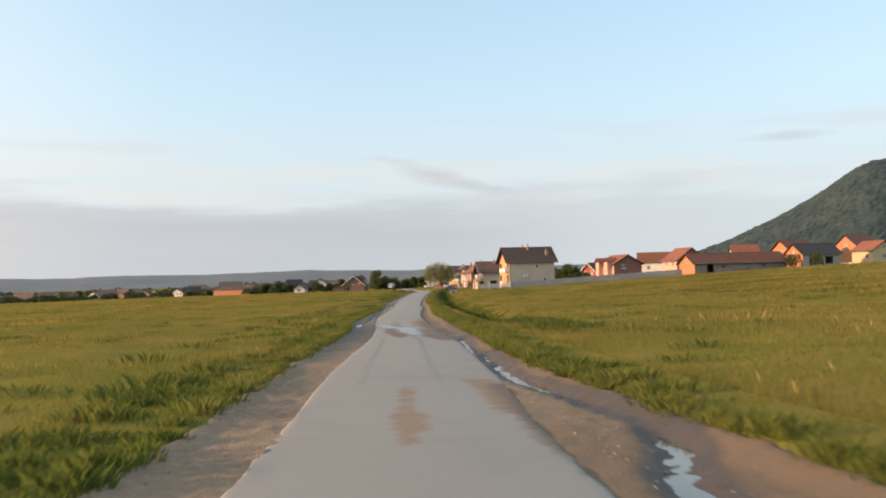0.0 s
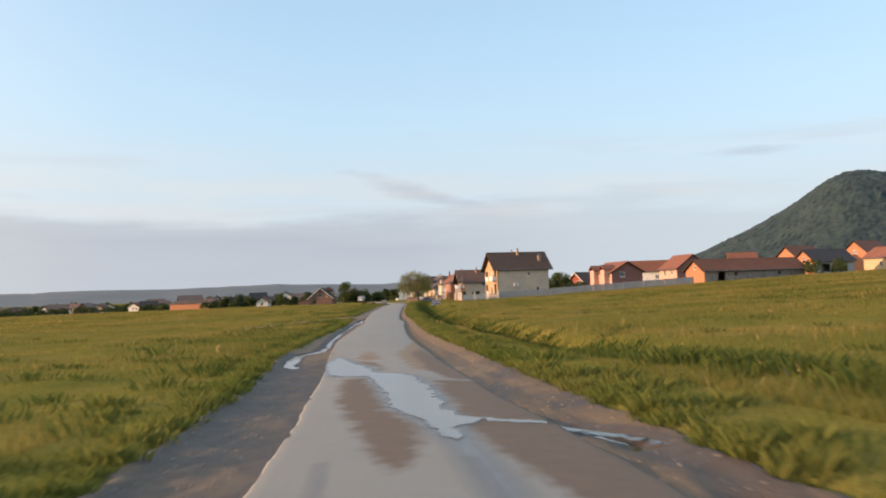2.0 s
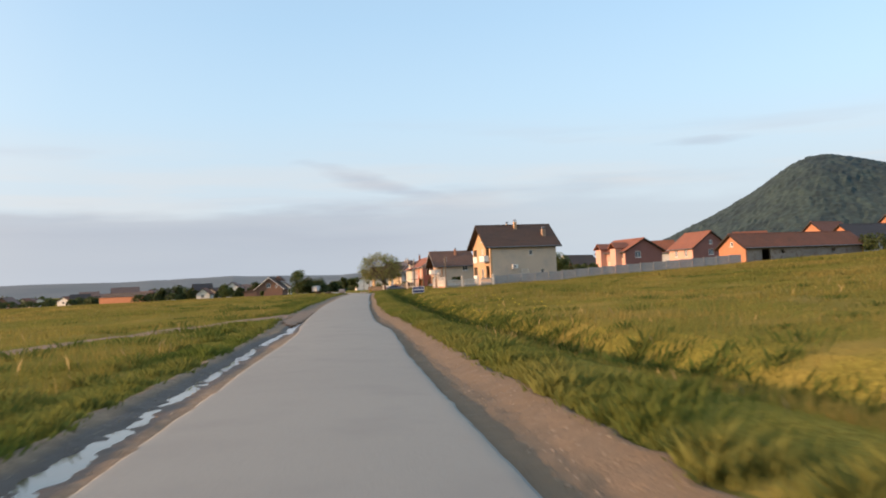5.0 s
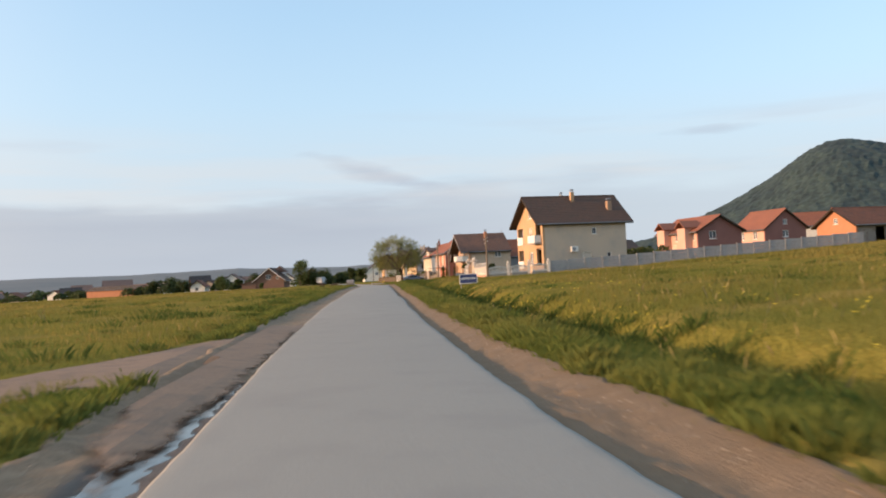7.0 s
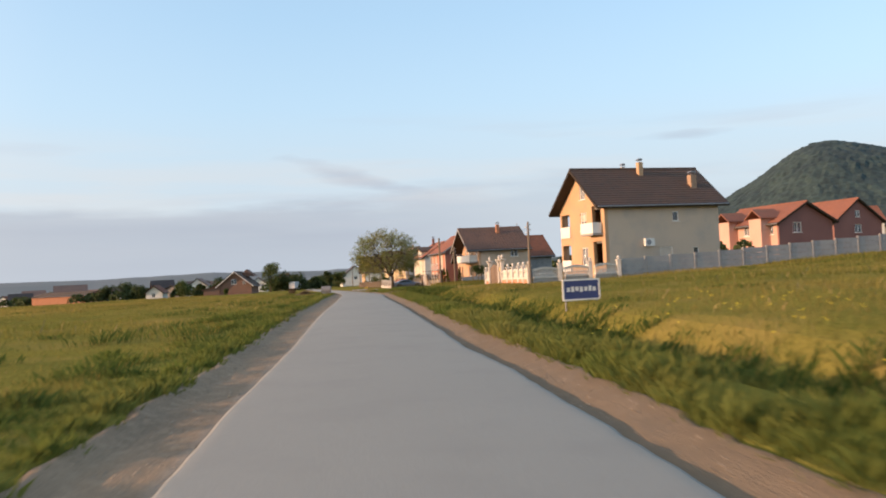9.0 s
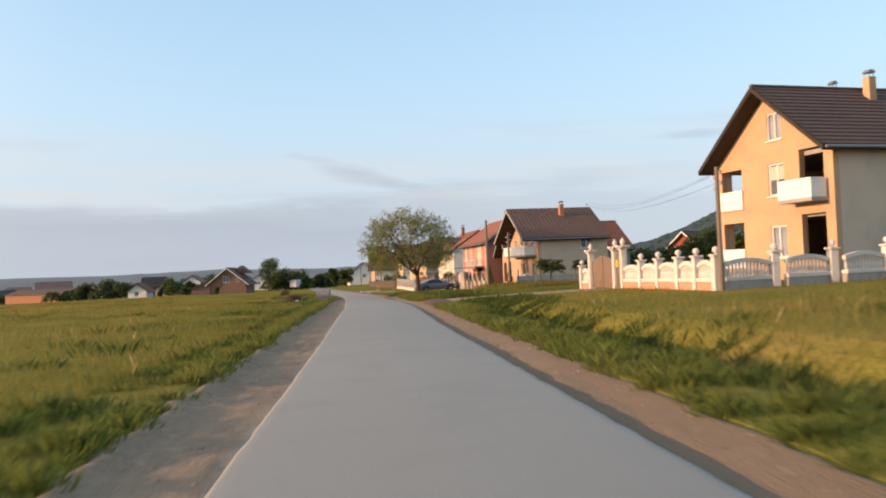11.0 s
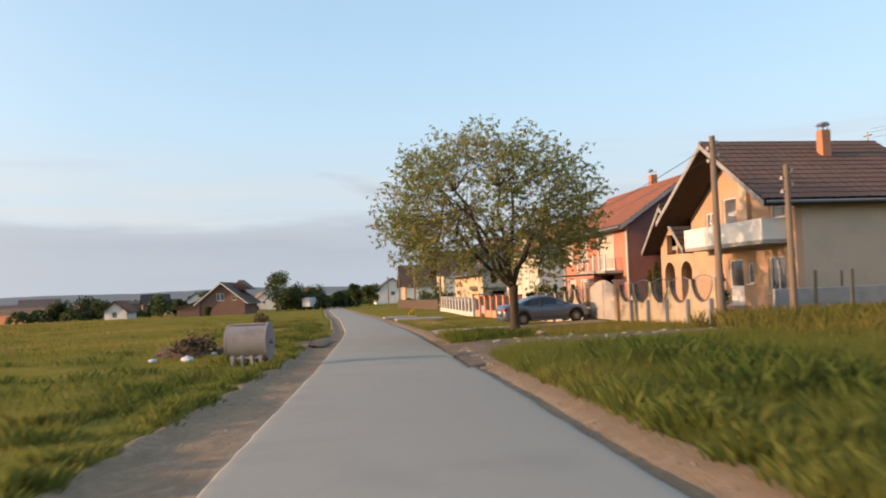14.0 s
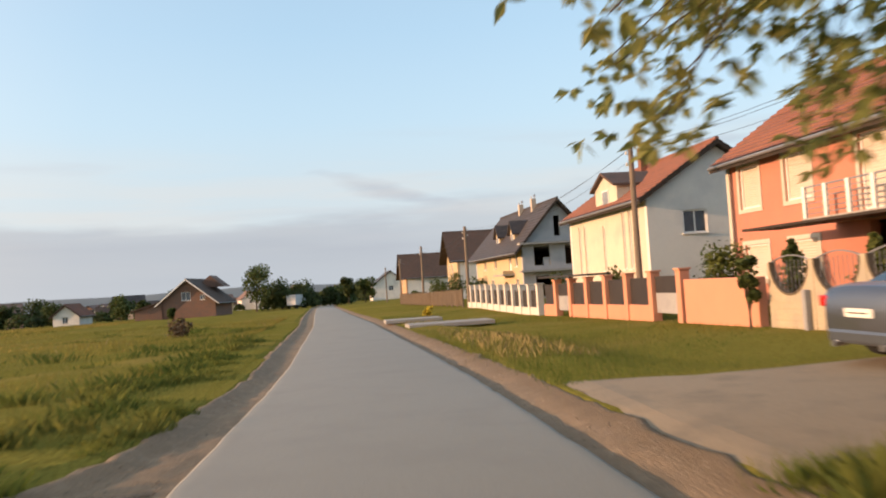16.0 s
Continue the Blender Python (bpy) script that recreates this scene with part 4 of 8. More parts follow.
def balcony(parent, pl, u, z, w, depth, material, top=1.0, pattern="solid"):
    """A slab with a parapet on a face; depth outwards."""
    bm = bmesh.new()
    fbox(bm, pl, u, z - 0.16, -depth / 2, w, 0.16, depth)
    slab = part("balcony", bm, CONCRETE, parent)
    if pattern == "solid":
        for uu, d, ww, tt in ((u, -depth + 0.05, w, 0.1), (u - w / 2 + 0.05, -depth / 2, 0.1, depth - 0.2), (u + w / 2 - 0.05, -depth / 2, 0.1, depth - 0.2)):
            bm = bmesh.new()
            fbox(bm, pl, uu, z, d, ww, top, tt)
            part("parapet", bm, material, slab)
    else:
        bm = bmesh.new()
        fbox(bm, pl, u, z + top - 0.08, -depth + 0.05, w, 0.08, 0.12)
        part("handrail", bm, material, slab)
        n = max(5, int(w / 0.16))
        for i in range(n + 1):
            bm = bmesh.new()
            fbox(bm, pl, u - w / 2 + 0.05 + (w - 0.1) * i / n, z, -depth + 0.05, 0.08, top - 0.08, 0.06)
            part("baluster", bm, material, slab)
    return slab


def dormer(parent, x, yf, z0, w, h, rise, depth, wall_m, roof_m):
    """A dormer on the front slope: its front at yf, foot z0, wall height h."""
    bm = bmesh.new()
    prism(bm, [(x - w / 2, z0), (x + w / 2, z0), (x + w / 2, z0 + h), (x, z0 + h + rise - 0.05), (x - w / 2, z0 + h)], depth / 2)
    bmesh.ops.translate(bm, verts=bm.verts, vec=(0, yf - depth / 2, 0))
    d = part("dormer", bm, wall_m, parent)
    bm = bmesh.new()
    e = 0.22
    k = rise / (w / 2)
    prism(bm, [(x - w / 2 - e, z0 + h - k * e), (x, z0 + h + rise), (x + w / 2 + e, z0 + h - k * e), (x + w / 2 + e, z0 + h - k * e + 0.12), (x, z0 + h + rise + 0.14), (x - w / 2 - e, z0 + h - k * e + 0.12)], depth / 2 + 0.15)
    bmesh.ops.translate(bm, verts=bm.verts, vec=(0, yf - depth / 2 + 0.1, 0))
    part("dormer_roof", bm, roof_m, d)
    pl = lambda u, z, dd: (u, yf - dd, z)
    bm = bmesh.new()
    fbox(bm, pl, x, z0 + h * 0.2, -0.02, min(1.0, w * 0.5), h * 0.7, 0.06)
    part("dormer_window_frame", bm, WHITE, d)
    bm = bmesh.new()
    fbox(bm, pl, x, z0 + h * 0.2 + 0.07, -0.055, min(1.0, w * 0.5) - 0.14, h * 0.7 - 0.14, 0.012)
    part("dormer_pane", bm, GLASS, d)


# the tall beige house
bh = house("beige_house", "three-storey house with beige render and brown roof", (19.68, 189.75, -3.1), 11.2, 10.6, 8.0, 5.95, 9.05,
           {"N": BEIGE, "A": PEACH, "B": BEIGE, "F": BEIGE}, ROOF_BROWN,
           {"A": [(-0.4, 1.0, 1.1, 1.5, "win"), (-0.4, 3.9, 1.1, 1.5, "half"), (-0.4, 6.5, 1.0, 1.3, "win"), (2.9, 0.9, 1.6, 1.9, "hole"), (2.9, 3.75, 1.6, 1.7, "hole"), (-2.7, 0.9, 1.5, 2.0, "hole"), (-2.7, 3.7, 1.5, 2.1, "hole")],
            "N": [(1.2, 4.3, 0.6, 0.8, "win1"), (0.2, 1.05, 1.2, 1.2, "shut"), (3.0, 1.45, 0.55, 0.7, "win1")],
            "F": [(-3.95, 0.9, 1.5, 1.9, "hole"), (-3.95, 3.75, 1.5, 1.7, "hole")]}, oe=0.42, og=0.85, og2=0.8)
plA = face_place("A", 10.6, 8.0)
balcony(bh, plA, -2.6, 3.55, 2.1, 0.9, WHITE, 0.85)
for z in (0.55, 3.45):
    bm = bmesh.new()
    fbox(bm, plA, 2.9, z, -0.05, 1.75, 0.95, 0.1)
    part("loggia_parapet", bm, WHITE, bh, "white cast loggia parapet")
bm = bmesh.new()
box(bm, (-2.95, 2.48, 2.85), (0.16, 2.42, 5.6))
part("loggia_back_wall", bm, PEACH, bh)
bm = bmesh.new()
box(bm, (-4.0, 1.35, 2.85), (1.94, 0.16, 5.6))
part("loggia_side_wall", bm, PEACH, bh)
chimney(bh, 0.1, -0.7, 7.6, 9.55, 0.42, PEACH)
chimney(bh, -0.6, 0.9, 7.6, 9.35, 0.34, BEIGE)
chimney(bh, 4.1, -2.3, 6.7, 8.25, 0.55, BRICK_PIER, "hood")
bm = bmesh.new()
fbox(bm, face_place("N", 10.6, 8.0), -1.5, 2.35, -0.2, 0.85, 0.6, 0.3)
ac = part("air_conditioner", bm, WHITE, bh, "white air conditioner unit on the wall")
bm = bmesh.new()
cyl(bm, (-1.6, -4.0 - 0.36, 2.65), (-1.6, -4.0 - 0.351, 2.65), 0.22, n=16)
part("fan_grille", bm, METAL_GREY, ac)

# the house behind the cream wall
h2 = house("gabled_house", "two-storey house with patchy peach gable and brown roof", (14.65, 232.24, -3.75), 6.6, 7.0, 8.6, 4.6, 7.33,
           {"N": H2_SIDE, "A": H2_FRONT, "B": H2_SIDE, "F": H2_SIDE}, ROOF_RUST,
           {"A": [(-3.1, 3.0, 1.1, 1.9, "door"), (0.6, 3.0, 1.2, 2.0, "door"), (2.4, 3.3, 0.9, 1.2, "win"), (0.3, 0.2, 1.2, 2.0, "door"), (-2.9, 0.7, 1.2, 1.5, "win"), (-0.9, 1.1, 0.5, 0.9, "win1")],
            "N": [(1.35, 3.3, 1.1, 1.0, "win")]}, oe=0.5, og=1.6, og2=0.15, trim=PANEL_GREY, tiles=True)
balcony(h2, face_place("A", 7.0, 8.6), -0.6, 2.85, 6.6, 1.2, WHITE, 0.85)
bm = bmesh.new()
fbox(bm, face_place("A", 7.0, 8.6), -0.95, 2.9, -0.1, 0.55, 3.35, 0.26)
part("pilaster", bm, H2_SIDE, h2)
chimney(h2, 0.1, -1.3, 6.2, 7.7, 0.42, BRICK_WALL)
YELLOW_WHITE = two_scale("cream_white_render", (0.6, 0.54, 0.43), (0.56, 0.51, 0.41), (0.5, 0.46, 0.38), 0.4, 0.8, 0.9, 0.15, 60.0)
# the red house, its ridge along the road
h3 = house("red_house", "two-storey coral-red house with red tiled roof", (11.8, 247.1, -3.9), 94.5, 12.2, 7.0, 4.95, 7.33,
           {"N": RED_WALL, "A": DARK_RED, "B": RED_WALL, "F": RED_WALL}, ROOF_RED,
           {"F": [(4.6, 2.95, 1.3, 1.45, "shut"), (1.7, 2.95, 1.4, 1.45, "shut"), (-2.6, 2.3, 2.6, 2.1, "shut"), (4.4, 0.5, 1.5, 1.2, "shut"), (1.6, 0.5, 1.5, 1.2, "shut"), (-2.6, 0.0, 2.2, 2.0, "hole")]},
           oe=0.5, og=0.35, trim=PANEL_GREY)
plF = face_place("F", 12.2, 7.0)
bm = bmesh.new()
fbox(bm, plF, -2.7, 2.06, -0.55, 5.2, 0.16, 1.1)
sl = part("balcony", bm, CONCRETE, h3)
for i in range(6):
    bm = bmesh.new()
    fbox(bm, plF, -5.2 + 1.0 * i, 2.22, -1.03, 0.14, 0.9, 0.08)
    part("rail_post", bm, WHITE, sl)
for k in range(6):
    bm = bmesh.new()
    fbox(bm, plF, -2.7, 2.32 + 0.15 * k, -1.03, 5.1, 0.025 if k < 5 else 0.05, 0.03)
    part("rail_bar", bm, METAL_GREY, sl)
bm = bmesh.new()
fbox(bm, plF, -2.4, 2.0, -1.7, 7.0, 0.07, 1.2)
part("flat_canopy", bm, SOFFIT, h3, "thin dark flat canopy under the balcony")
for u in (-6.0, 6.0):
    bm = bmesh.new()
    fbox(bm, plF, u, -0.4, -0.02, 0.22, 5.2, 0.06)
    part("corner_strip", bm, SHUTTER, h3, "cream painted corner strip")
for u, z, w, hh in ((4.6, 2.95, 1.3, 1.45), (1.7, 2.95, 1.4, 1.45), (-2.6, 2.3, 2.6, 2.1), (4.4, 0.5, 1.5, 1.2), (1.6, 0.5, 1.5, 1.2)):
    bm = bmesh.new()
    for du, dz, ww, h_ in ((0, -0.14, w + 0.28, 0.14), (0, hh, w + 0.28, 0.14), (-w / 2 - 0.07, 0, 0.14, hh), (w / 2 + 0.07, 0, 0.14, hh)):
        fbox(bm, plF, u + du, z + dz, -0.015, ww, h_, 0.05)
    part("window_surround", bm, SHUTTER, h3, "cream window surround")
chimney(h3, -1.1, -0.25, 6.7, 8.1, 0.42, BRICK_WALL)
# the white house with a dormer
h4 = house("white_house", "white two-storey house with red roof and dormer", (10.7, 268.0, -3.9), 94.0, 12.4, 7.1, 4.68, 7.02,
           {"N": WHITE_WALL, "A": WHITE_WALL, "B": WHITE_WALL, "F": YELLOW_WHITE}, ROOF_RED,
           {"A": [(1.2, 2.7, 1.2, 1.1, "win")], "F": [(4.3, 1.0, 0.35, 2.9, "win1"), (3.3, 1.0, 0.35, 2.9, "win1"), (0.0, 1.2, 0.35, 2.4, "win1"), (-3.0, 1.2, 0.35, 2.9, "win1"), (-3.9, 1.2, 0.35, 2.9, "win1"), (-4.8, 1.2, 0.35, 2.9, "win1")]},
           oe=0.5, og=0.4)
dormer(h4, -0.6, 3.5, 4.3, 3.4, 1.3, 0.7, 3.0, YELLOW_WHITE, ROOF_BROWN)
chimney(h4, 0.9, 0.7, 6.2, 7.9, 0.4, ROOF_RED)
# the unfinished grey house with a yellow front
h5 = house("grey_house", "unfinished grey block house with yellow front", (8.03, 296.5, -4.6), 96.0, 17.0, 5.9, 4.6, 7.9,
           {"N": YELLOW_WALL, "A": GREY_BLOCK, "B": GREY_BLOCK, "F": YELLOW_WALL}, ROOF_DARK,
           {"A": [(1.35, 2.75, 1.3, 1.6, "hole"), (-1.2, 2.75, 1.3, 1.6, "hole"), (1.2, 0.3, 1.5, 1.6, "hole"), (-1.3, 0.3, 1.2, 1.6, "hole"), (0.0, 5.0, 0.5, 1.6, "hole")], "F": [(-6.6, 2.8, 0.8, 1.3, "win"), (-4.6, 2.3, 0.8, 1.9, "door"), (0.5, 2.8, 0.8, 1.3, "win"), (4.5, 2.8, 0.8, 1.3, "win"), (-6.6, 0.3, 0.8, 1.5, "win"), (-3.0, 0.6, 1.0, 1.0, "hole"), (2, 0.4, 1.2, 1.5, "win")]}, oe=0.7, og=0.6)
plA5, plF5 = face_place("A", 17.0, 5.9), face_place("F", 17.0, 5.9)
for z in (2.25, 4.4):
    bm = bmesh.new()
    fbox(bm, plA5, 0, z, -0.35, 6.6, 0.16, 0.7)
    part("storey_slab", bm, CONCRETE, h5)
balcony(h5, plF5, -4.2, 2.25, 3.4, 1.0, YELLOW_WALL, 0.25)
for u in (1.35, -1.2):
    bm = bmesh.new()
    fbox(bm, plA5, u - 0.35, 2.75, 0.12, 0.5, 0.6, 0.15)
    part("block_infill", bm, GREY_BLOCK, h5)
dormer(h5, -4.6, 2.6, 4.7, 1.3, 1.0, 0.8, 2.0, YELLOW_WALL, ROOF_DARK)
dormer(h5, 0.4, 2.6, 4.7, 1.3, 1.0, 0.8, 2.0, YELLOW_WALL, ROOF_DARK)
chimney(h5, -3.5, 0.3, 7.3, 8.5, 0.4, BEIGE)
chimney(h5, 0.5, 0.3, 7.3, 8.4, 0.4, BEIGE)
h6 = house("brown_roofed_house", "two-storey cream house with brown roof and balcony", (9.0, 329.0, -4.9), 4.0, 10.5, 8.5, 5.2, 8.6,
           {"N": WHITE_WALL, "A": YELLOW_WALL}, ROOF_BROWN, {"A": [(0, 3.0, 1.2, 1.6, "win"), (2.5, 3.0, 1.2, 1.6, "win"), (0, 6.0, 1.0, 1.2, "win")], "N": [(1, 3, 1.2, 1.3, "win")]}, oe=0.5, og=1.0)
h7 = house("low_brown_roofed_house", "cream house with brown tiled roof by the street", (5.0, 388.0, -5.4), 4.0, 12.5, 10, 4.6, 8.9,
           {"N": WHITE_WALL, "A": PEACH}, ROOF_BROWN, {"A": [(0, 2.8, 1.2, 1.6, "win"), (2.5, 2.8, 1.2, 1.6, "win")]}, oe=0.5, og=1.0)
h8 = house("dark_roofed_house", "white house with dark roof at the village street", (-4.0, 480.0, -6.3), 94.0, 20, 11, 4.6, 8.6,
           {"N": WHITE_WALL}, ROOF_DARK, {"A": [(0, 2.8, 1.4, 1.4, "win")]}, oe=0.5, og=0.5)

# houses on the rise beyond the panel fence
pk = house("pink_house", "pink two-storey house with red roof and bay gables", (47.0, 218.0, -2.1), 100.0, 11.6, 7.5, 4.1, 6.25,
           {"N": PINK_WALL, "A": DARK_RED, "B": PINK_WALL, "F": PINK_WALL}, ROOF_RED,
           {"F": [(-4.2, 2.6, 1.3, 1.3, "win"), (0, 2.6, 1.3, 1.3, "win"), (4.6, 2.6, 1.3, 1.3, "win"), (-3, 0.2, 1.5, 1.6, "shut"), (1, 0.2, 1.2, 1.9, "shut")], "A": [(1.2, 2.7, 1.2, 1.2, "win")]}, oe=0.5, og=0.5)
for u in (-3.2, 2.9):
    bm = bmesh.new()
    box(bm, (u, 4.35, 2.1), (2.2, 1.3, 4.8))
    bay = part("bay", bm, PINK_WALL, pk)
    bm = bmesh.new()
    prism(bm, [(-1.5, 4.45), (0, 5.5), (1.5, 4.45), (1.5, 4.6), (0, 5.68), (-1.5, 4.6)], 1.6)
    bmesh.ops.translate(bm, verts=bm.verts, vec=(u, 3.7, 0))
    part("bay_roof", bm, ROOF_RED, bay)
    pl = lambda uu, z, d: (uu, 5.0 - d, z)
    window(pl, u, 2.6, 1.0, 1.3, "shut", pk)
pk2 = house("pink_gabled_house", "pink two-storey house with red roof", (72.2, 245.8, -1.6), 100.0, 10, 9, 4.5, 7.9,
            {"N": PINK_WALL, "A": DARK_RED, "F": PINK_WALL}, ROOF_RED, {"A": [(0, 2.6, 1.3, 1.3, "win"), (0, 5.0, 0.9, 1.0, "win"), (-2.6, 0.3, 1.3, 1.3, "win")], "F": [(2, 2.4, 1.3, 1.5, "win"), (-2, 2.4, 1.3, 1.5, "win")]}, oe=0.5, og=0.5)
lb = house("long_barn", "long low outbuilding with old red tiled roof", (72.1, 204.0, -1.0), 14.0, 25.5, 7.0, 2.6, 4.8,
           {"N": OLD_WALL, "A": BRICK_WALL, "B": BRICK_WALL}, ROOF_OLD, {"N": [(-8.5, 0, 1.8, 2.0, "hole"), (-5, 1.2, 0.7, 0.6, "hole"), (6, 1.2, 0.7, 0.6, "hole")], "A": [(0, 2.6, 0.8, 0.8, "win")]}, oe=0.5, og=0.6)

# across the left meadow
bn = house("brick_barn_house", "brown brick gabled house with lean-to across the meadow", (-38.8, 376.0, -6.0), 86.0, 11, 9.6, 3.1, 6.9,
           {"N": BARN_BRICK}, ROOF_BROWN, {"A": [(0.3, 3.2, 1.6, 1.5, "win"), (-2.6, 3.2, 0.9, 0.9, "win")]}, oe=0.8, og=0.8, trim=WHITE)
bm = bmesh.new()
prism(bm, [(-2.6, 5.4), (0, 7.5), (2.6, 5.4)], 2.2, "x")
bmesh.ops.translate(bm, verts=bm.verts, vec=(3.0, -2.2, 0))
part("upper_roof", bm, ROOF_RUST, bn, "brown upper roof behind the gable")
wh = house("small_white_house", "small white gabled cottage across the meadow", (-66.2, 391.0, -6.4), 88.0, 6.5, 5.0, 2.3, 4.3,
           {"N": WHITE_WALL}, ROOF_OLD, {"A": [(0.2, 0.6, 1.1, 1.3, "win")]}, oe=0.5, og=0.6)
bk = house("orange_brick_shed", "long low orange block building with grey roof", (-105.6, 431.2, -7.6), -17.0, 21, 13, 3.3, 4.6,
           {"N": BRICK_WALL}, ROOF_DARK, {}, oe=0.3, og=0.2)


# ---- poles ----
def pole(at, h, name="utility_pole", r=0.13, label="weathered wooden utility pole with insulators"):
    p = thing(name, pose(at[0], at[1], at[2]), label, "pole", "utility poles")
    bm = bmesh.new()
    cyl(bm, (0, 0, -0.4), (0, 0, h), r, r * 0.68, 12)
    part("shaft", bm, WOOD_POLE, p)
    for i, (dx, dz) in enumerate(((0.16, 0.25), (-0.16, 0.45), (0.16, 0.65), (-0.16, 0.85))):
        bm = bmesh.new()
        cyl(bm, (0, 0, h - dz), (dx, 0, h - dz + 0.02), 0.012, n=6)
        lathe(bm, [(0.02, 0), (0.045, 0.02), (0.035, 0.07), (0.045, 0.09), (0.015, 0.12)], 8, (dx, 0, h - dz))
        part("insulator", bm, PLASTER_WHITE, p)
    return p


POLES = [(8.1, 180.4, 4.5), (5.87, 221.1, 5.9), (4.05, 252.0, 6.1), (0.7, 278.6, 5.4), (-1.0, 307.5, 5.9), (-2.75, 335.6, 6.0), (-4.7, 368.0, 6.0)]
for i, (x, y, h) in enumerate(POLES):
    pole((x, y, float(land(x, y))), h, r=0.13 if i else 0.1)
# the first pole's lines run to a bracket on the gabled house, the others from pole to pole
bm = bmesh.new()
cyl(bm, (3.3, 0, 7.1), (3.3, 0, 7.9), 0.03, n=8)
box(bm, (3.3, 0, 7.7), (0.06, 0.5, 0.06))
part("line_bracket", bm, METAL_GREY, h2)
TOPS = [Vector((x, y, float(land(x, y)) + h)) for x, y, h in POLES]
SPANS = [(TOPS[0], h2.matrix_world @ Vector((3.3, 0, 8.15)))] + list(zip(TOPS[1:], TOPS[2:]))
for p, q in SPANS:
    for dx, dz in ((0.16, 0.13), (-0.16, 0.33), (0.16, 0.53)):
        cu = bpy.data.curves.new("power_line", "CURVE")
        cu.dimensions, cu.bevel_depth, cu.bevel_resolution = "3D", 0.006, 1
        sp = cu.splines.new("POLY")
        sp.points.add(12)
        for i in range(13):
            t = i / 12
            v = p.lerp(q, t) + Vector((dx, 0, -dz - 0.8 * 4 * t * (1 - t)))
            sp.points[i].co = (*v, 1)
        cu.materials.append(WIRE)
        tagged(new("power_line", cu), "thin dark sagging power line between poles", "cable", "power lines")


# ---- the walnut tree ----
def grow(rng, base, fork, r0, crown_c, crown_r, leaf_mat, label, name):
    """A broad tree: trunk, limbs that fork three times out to an ellipsoid crown, and tufts of leaves on the twigs."""
    t = thing(name, pose(*base), label, "tree")
    cc, cr = Vector(crown_c), Vector(crown_r)
    bm = bmesh.new()
    lathe(bm, [(r0 * 1.5, -0.3), (r0 * 1.35, 0.0), (r0 * 1.08, 0.25), (r0, 0.7), (r0 * 0.95, fork * 0.8), (r0 * 1.1, fork)], 16)
    shoots = []

    def limb(p, q, ra, rb, n=4):
        prev = p
        for k in range(n):
            f = (k + 1) / n
            c = p.lerp(q, f) + Vector((rng.gauss(0, 1), rng.gauss(0, 1), rng.gauss(0.3, 1))) * (q - p).length * 0.035 * (1 if k < n - 1 else 0)
            cyl(bm, prev, c, ra + (rb - ra) * k / n, ra + (rb - ra) * f, 8 if ra > 0.05 else 5, ra > 0.05)
            prev = c
        return prev

    def on_crown(d, f):
        return cc + Vector((d.x * cr.x, d.y * cr.y, d.z * cr.z)) * f
    tips = []
    dirs = []
    for i in range(170):
        z = -0.72 + 1.7 * (i + 0.5) / 170
        a = i * 2.39996
        s = math.sqrt(max(0.0, 1 - min(z, 1) ** 2))
        dirs.append(Vector((s * math.cos(a), s * math.sin(a), min(z, 1))))
    mains = []
    for i in range(9):
        a = 2 * math.pi * i / 9 + rng.uniform(-0.2, 0.2)
        z = (0.15, 0.75, -0.15)[i % 3]
        s = math.sqrt(1 - z * z)
        d = Vector((s * math.cos(a), s * math.sin(a), z))
        p = Vector((0, 0, fork * rng.uniform(0.9, 1.0)))
        mid = limb(p, p.lerp(on_crown(d, 0.5), 0.9), r0 * 0.5, r0 * 0.26, 4)
        mains.append((mid, d))
    for d in dirs:
        mid, md = max(mains, key=lambda m: m[1].dot(d) + rng.uniform(-0.15, 0.15))
        j = mid.lerp(on_crown(d, 0.62), 0.85) + Vector((rng.gauss(0, 0.15), rng.gauss(0, 0.15), rng.gauss(0, 0.15)))
        limb(mid, j, r0 * 0.14, r0 * 0.07, 3)
        for k in range(5):
            e = on_crown((d + Vector((rng.gauss(0, 1), rng.gauss(0, 1), rng.gauss(0, 1))) * 0.2).normalized(), rng.uniform(0.72, 1.03))
            limb(j, e, r0 * 0.042, 0.005, 2)
            tips += [e, e, j.lerp(e, 0.8), j.lerp(e, rng.uniform(0.2, 0.65))]
    for f in bm.faces:
        f.smooth = True
    part("trunk", bm, BARK, t)
    verts, faces = [], []
    for c0 in tips:
        low = 0.85 if c0.z < cc.z else 0.62
        for q in range(4):
            if rng.random() > low:
                continue
            c = c0 + Vector((rng.gauss(0, 0.15), rng.gauss(0, 0.15), rng.gauss(0, 0.13)))
            for k in range(5):
                a, b = rng.uniform(0, 6.28), rng.uniform(-1.0, 0.5)
                d = Vector((math.cos(a) * math.cos(b), math.sin(a) * math.cos(b), math.sin(b)))
                s = d.cross(Vector((rng.uniform(-1, 1), rng.uniform(-1, 1), 1))).normalized()
                ll = rng.uniform(0.075, 0.14)
                i0 = len(verts)
                verts += [c, c + d * ll * 0.5 + s * ll * 0.28, c + d * ll + Vector((0, 0, -0.2 * ll)), c + d * ll * 0.5 - s * ll * 0.28]
                faces.append((i0, i0 + 1, i0 + 2, i0 + 3))
    mesh_ob("crown", verts, faces, leaf_mat, "", "", "", t)
    return t


TB = (0.3, 227.0, float(land(0.3, 227.0)))
grow(random.Random(3), TB, 1.75, 0.17, (-0.85, -0.3, 4.5), (4.45, 4.45, 3.4), LEAF, "spreading young-leaved walnut tree with thick trunk on the grass", "walnut_tree")


